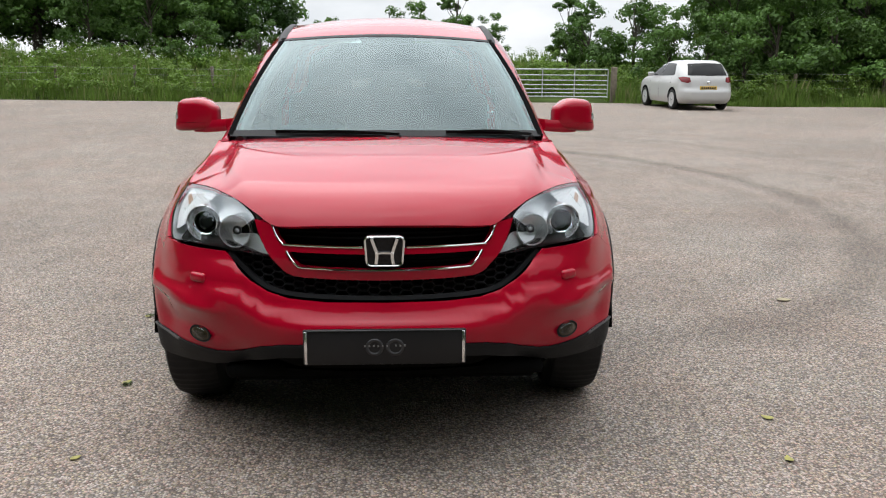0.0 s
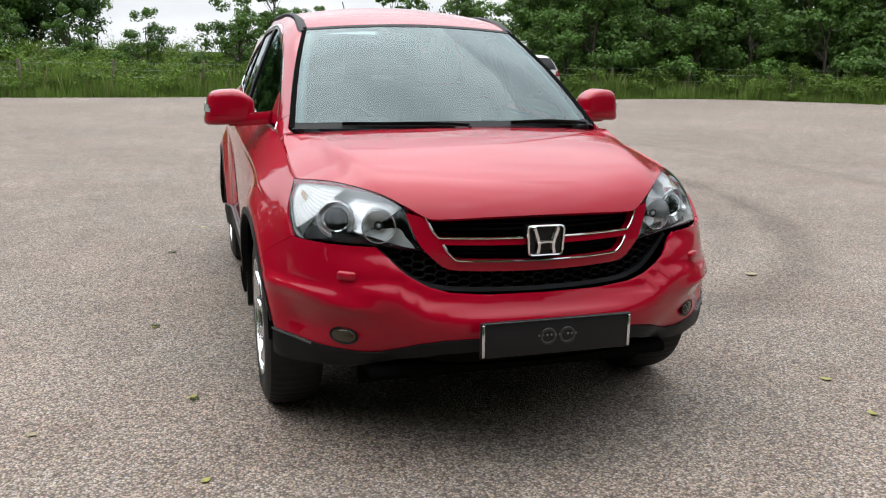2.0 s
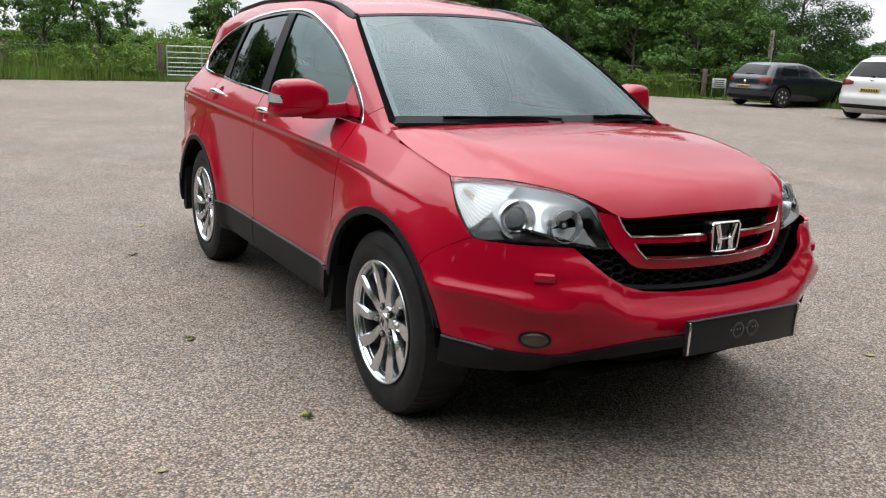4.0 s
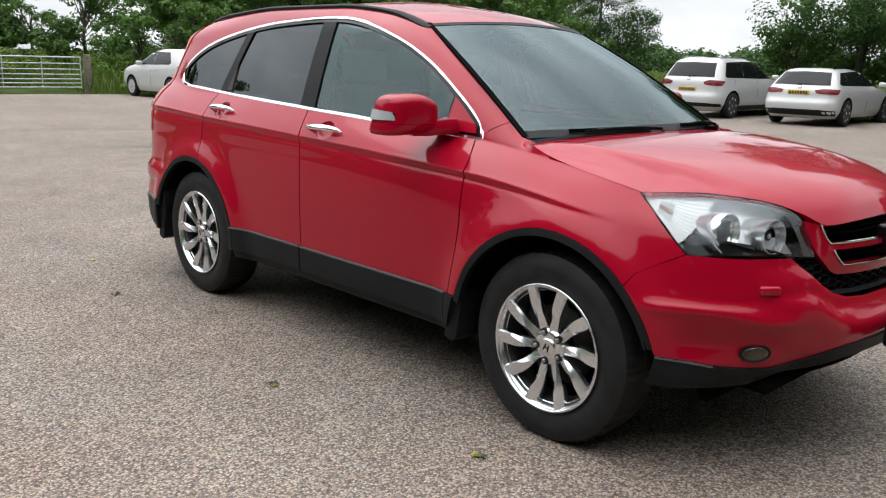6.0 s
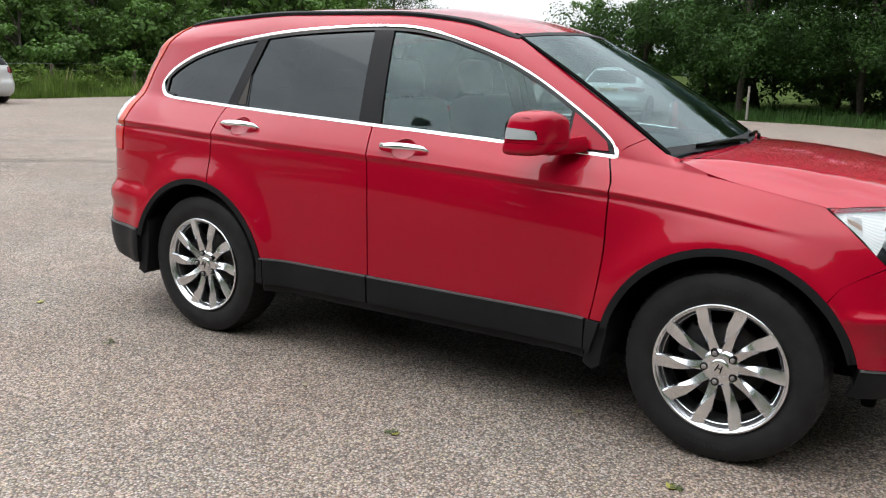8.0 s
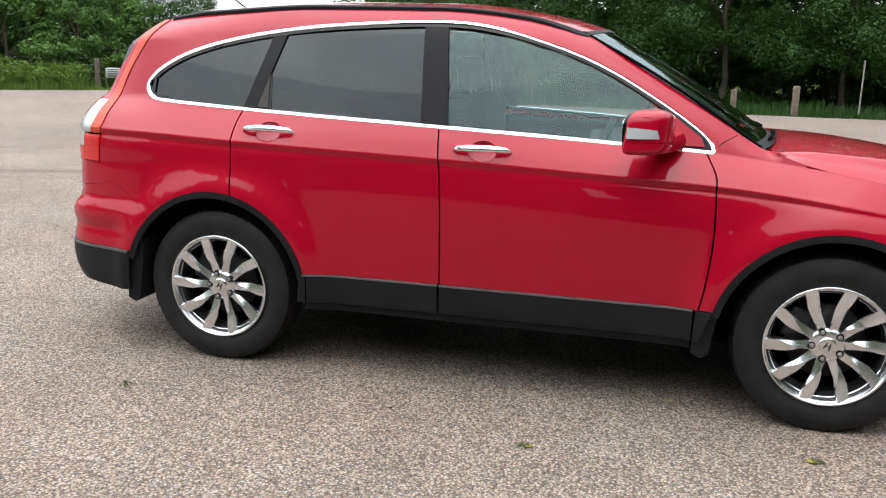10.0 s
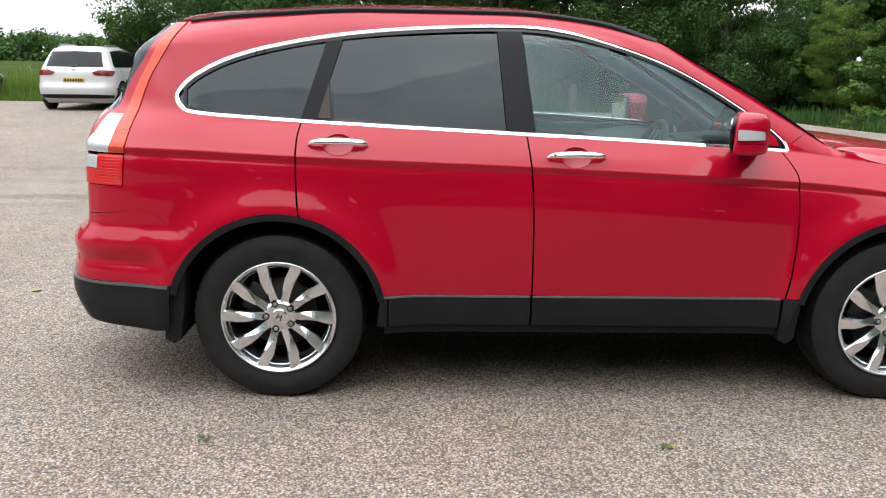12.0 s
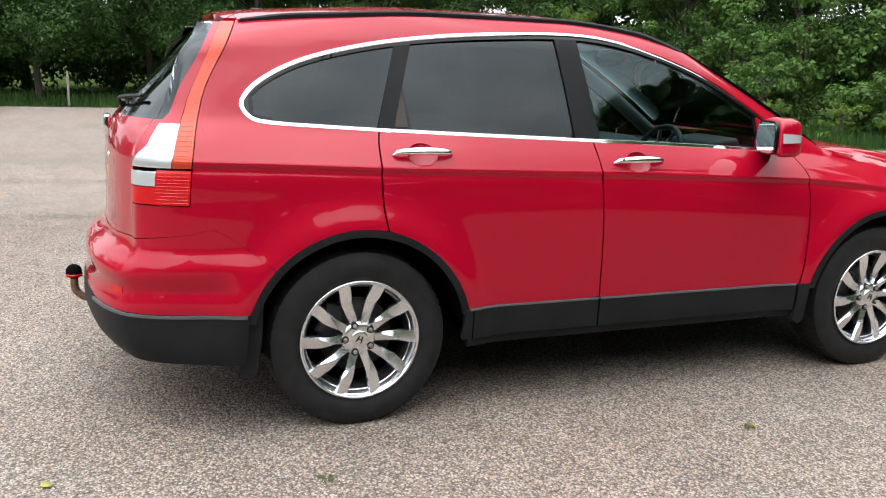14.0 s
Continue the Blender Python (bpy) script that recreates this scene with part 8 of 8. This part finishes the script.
        cs.append((x, y, ground_height(x, y) + 0.95 + 0.35 * rng.random()))
        rs.append(0.07)
    v, f = leaf_cloud(cs, rs, 9, 0.028, 18, 2.5)
    tagged(obj("white_umbels", v.tolist(), f.tolist(), FLOWER, smooth=False), "white umbel flowers over the long grass", "flowers", kind="stuff")


build_grass()


# ---- fence, gate, posts, sign ----
def post_mesh(w, h, seed):
    bm = box_bm((w, w, h + 0.3), (0, 0, h / 2 - 0.15), w * 0.16, 2)
    rng = random.Random(seed)
    for v in bm.verts:
        v.co.x += rng.uniform(-0.006, 0.006)
        v.co.z += rng.uniform(-0.01, 0.01)
    return bm


def build_fence():
    fence = thing("fence", (0, 29, ground_height(0, 29)), "weathered timber post and wire fence in long grass", "fence")
    runs = [[(-33, 31.2), (-24, 30.8), (-15.2, 30.0), (-12.3, 29.7), (-9.4, 29.4), (-6.5, 29.0), (-3.6, 28.9), (-0.7, 28.8), (2.0, 28.5)],
            [(10.95, 26.6), (13.75, 26.3), (16.65, 25.9), (19.45, 24.9), (21.8, 22.8), (23.6, 20.2)]]
    for k, run in enumerate(runs):
        tops = []
        for i, (x, y) in enumerate(run):
            z = ground_height(x, y)
            h = 1.12 if k == 0 else 1.0
            bm = post_mesh(0.10 if (k, i) != (1, 4) else 0.20, h, i + 20 * k)
            bm.transform(Matrix.Translation((x, y, z)) @ Matrix.Rotation(radians((i * 37) % 5 - 2), 4, "Y"))
            part("post", bm, POST_WOOD, fence, angle=40)
            tops.append((x, y, z))
        for j, dz in enumerate((0.30, 0.55, 0.80, 1.02)):
            line = []
            for a, b in zip(tops, tops[1:]):
                for t in (0, 0.5):
                    line.append((a[0] + (b[0] - a[0]) * t, a[1] + (b[1] - a[1]) * t - 0.06, a[2] + (b[2] - a[2]) * t + dz - (0.02 if t else 0)))
            sweep("wire", line, ring_section(0.0035, 0.0035, 5), WIRE, fence)
    gate = thing("field_gate", (4.1, 28.0, 0), "galvanised seven-bar steel field gate, shut", "gate")
    for z in (0.18, 0.31, 0.44, 0.59, 0.75, 0.93, 1.13):
        sweep("gate_bar", [(4.15, 28.0, z), (7.55, 27.55, z)], ring_section(0.021 if z > 1.1 or z < 0.2 else 0.016, 0.021 if z > 1.1 or z < 0.2 else 0.016, 8), GALV, gate)
    for t in (0.0, 0.33, 0.66, 1.0):
        x, y = 4.15 + 3.4 * t, 28.0 - 0.45 * t
        sweep("gate_upright", [(x, y, 0.14), (x, y, 1.15)], ring_section(0.020, 0.020, 8), GALV, gate, up=(1, 0, 0))
    for i, (x, y, w, h) in enumerate(((3.95, 28.05, 0.18, 1.25), (7.75, 27.5, 0.20, 1.22))):
        p = thing("gate_post", (x, y, 0), "thick brown timber gate post", "post", "gate posts")
        bm = post_mesh(w, h, 90 + i)
        bm.transform(Matrix.Translation((x, y, 0)))
        part("shaft", bm, POST_WOOD, p, angle=40)
    for i, (x, y, w, h, m, lab) in enumerate(((20.9, 0.0, 0.16, 0.66, POST_WOOD, "brown timber bollard at the wood's edge"), (20.6, -1.57, 0.18, 0.80, POST_WOOD, "brown timber bollard at the wood's edge"),
                                              (21.3, -3.3, 0.04, 1.5, PALE_WOOD, "thin pale stake under the trees"), (21.8, 5.8, 0.06, 0.95, PALE_WOOD, "pale timber post at the wood's edge"),
                                              (26.93, 22.42, 0.13, 2.6, PALE_WOOD, "tall pale timber pole on the verge"), (22.5, 21.6, 0.14, 1.0, POST_WOOD, "brown post beside a white notice"),
                                              (22.4, 8.6, 0.08, 1.1, PALE_WOOD, "pale timber post at the wood's edge"))):
        p = thing("wooden_post", (x, y, 0), lab, "post", "posts")
        bm = post_mesh(w, h, 60 + i)
        bm.transform(Matrix.Translation((x, y, 0)))
        part("shaft", bm, m, p, angle=40)
    sign = thing("notice_board", (22.98, 21.31, 0), "small white notice board with plain grey bars", "sign")
    turn = Matrix.Translation((22.98, 21.31, 0)) @ Matrix.Rotation(radians(-52), 4, "Z")
    bm = box_bm((0.50, 0.03, 0.36), (0, 0, 0.50), 0.006, 1)
    bm.transform(turn)
    part("board", bm, SIGN_WHITE, sign)
    for i in range(4):
        bm = box_bm((0.38 - 0.05 * (i % 2), 0.006, 0.028), (0, -0.018, 0.615 - 0.075 * i))
        bm.transform(turn)
        part("print_bar", bm, PLATE_GREY, sign, smooth=False)
    for s in (-1, 1):
        bm = box_bm((0.04, 0.04, 0.50), (0.24 * s, 0.03, 0.23), 0.004, 1)
        bm.transform(turn)
        part("leg", bm, PALE_WOOD, sign)


build_fence()


# ---- fallen leaves and moss on the tarmac ----
def build_litter():
    rng = random.Random(31)

    def leaf(x, y, size, m, label):
        bm = bmesh.new()
        n = 7
        L_, R_ = [], []
        a = rng.uniform(0, 6.28)
        curl = rng.uniform(0.15, 0.5)
        for i in range(n + 1):
            t = i / n
            w = 0.33 * math.sin(math.pi * t ** 0.8) * size
            z = 0.004 + size * curl * (t - 0.5) ** 2 * 1.2
            for s, rows in ((-1, L_), (1, R_)):
                lx, ly = (t - 0.5) * size, s * w
                rows.append(bm.verts.new((x + lx * math.cos(a) - ly * math.sin(a), y + lx * math.sin(a) + ly * math.cos(a), z + 0.12 * w)))
        mid = [bm.verts.new((x + (i / n - 0.5) * size * math.cos(a), y + (i / n - 0.5) * size * math.sin(a), 0.003 + size * curl * (i / n - 0.5) ** 2 * 1.2)) for i in range(n + 1)]
        for i in range(n):
            bm.faces.new((L_[i], mid[i], mid[i + 1], L_[i + 1]))
            bm.faces.new((mid[i], R_[i], R_[i + 1], mid[i + 1]))
        bmesh.ops.remove_doubles(bm, verts=bm.verts[:], dist=1e-5)
        bmesh.ops.solidify(bm, geom=bm.faces[:], thickness=0.0008)
        ob = part("fallen_leaf", bm, m, None)
        tagged(ob, label, "leaf", "fallen leaves")
    dry, green = "curled pale dry leaf on the tarmac", "small yellow-green leaf lying on the tarmac"
    for x, y, size, m, lab in ((2.42, 2.19, 0.10, FALLEN_DRY, dry), (1.56, 0.46, 0.055, FALLEN, green), (-1.14, 0.22, 0.045, FALLEN, green), (1.48, 0.09, 0.05, FALLEN, green), (-1.18, 0.97, 0.05, FALLEN, green),
                               (6.82, 9.66, 0.10, FALLEN_DRY, dry), (7.50, 13.48, 0.12, FALLEN_DRY, dry), (2.87, 5.31, 0.08, FALLEN_DRY, dry), (-1.08, 4.68, 0.055, FALLEN, green), (-1.37, 1.99, 0.04, FALLEN, green),
                               (0.78, 5.30, 0.09, FALLEN_DRY, dry), (-0.76, 1.49, 0.055, FALLEN_DRY, dry), (-1.18, 2.61, 0.04, FALLEN_DRY, dry), (-3.43, 10.42, 0.10, FALLEN_DRY, dry), (-1.76, 0.75, 0.045, FALLEN_DRY, dry)):
        leaf(x, y, size, m, lab)
    # small tufts of moss
    for x, y, r in ((-1.31, 3.77, 0.026), (-1.365, 2.01, 0.02), (-1.17, 0.95, 0.018)):
        v, f = leaf_cloud([(x + rng.uniform(-r, r), y + rng.uniform(-r, r), 0.006) for _ in range(14)], [0.008] * 14, 10, 0.0045, int(x * -100), 0.9)
        ob = obj("moss_tuft", [(a, b, max(c, 0.001)) for a, b, c in v.tolist()], f.tolist(), MOSS, smooth=False)
        tagged(ob, "tiny green moss tuft on the tarmac", "moss", "moss tufts", "stuff")


build_litter()
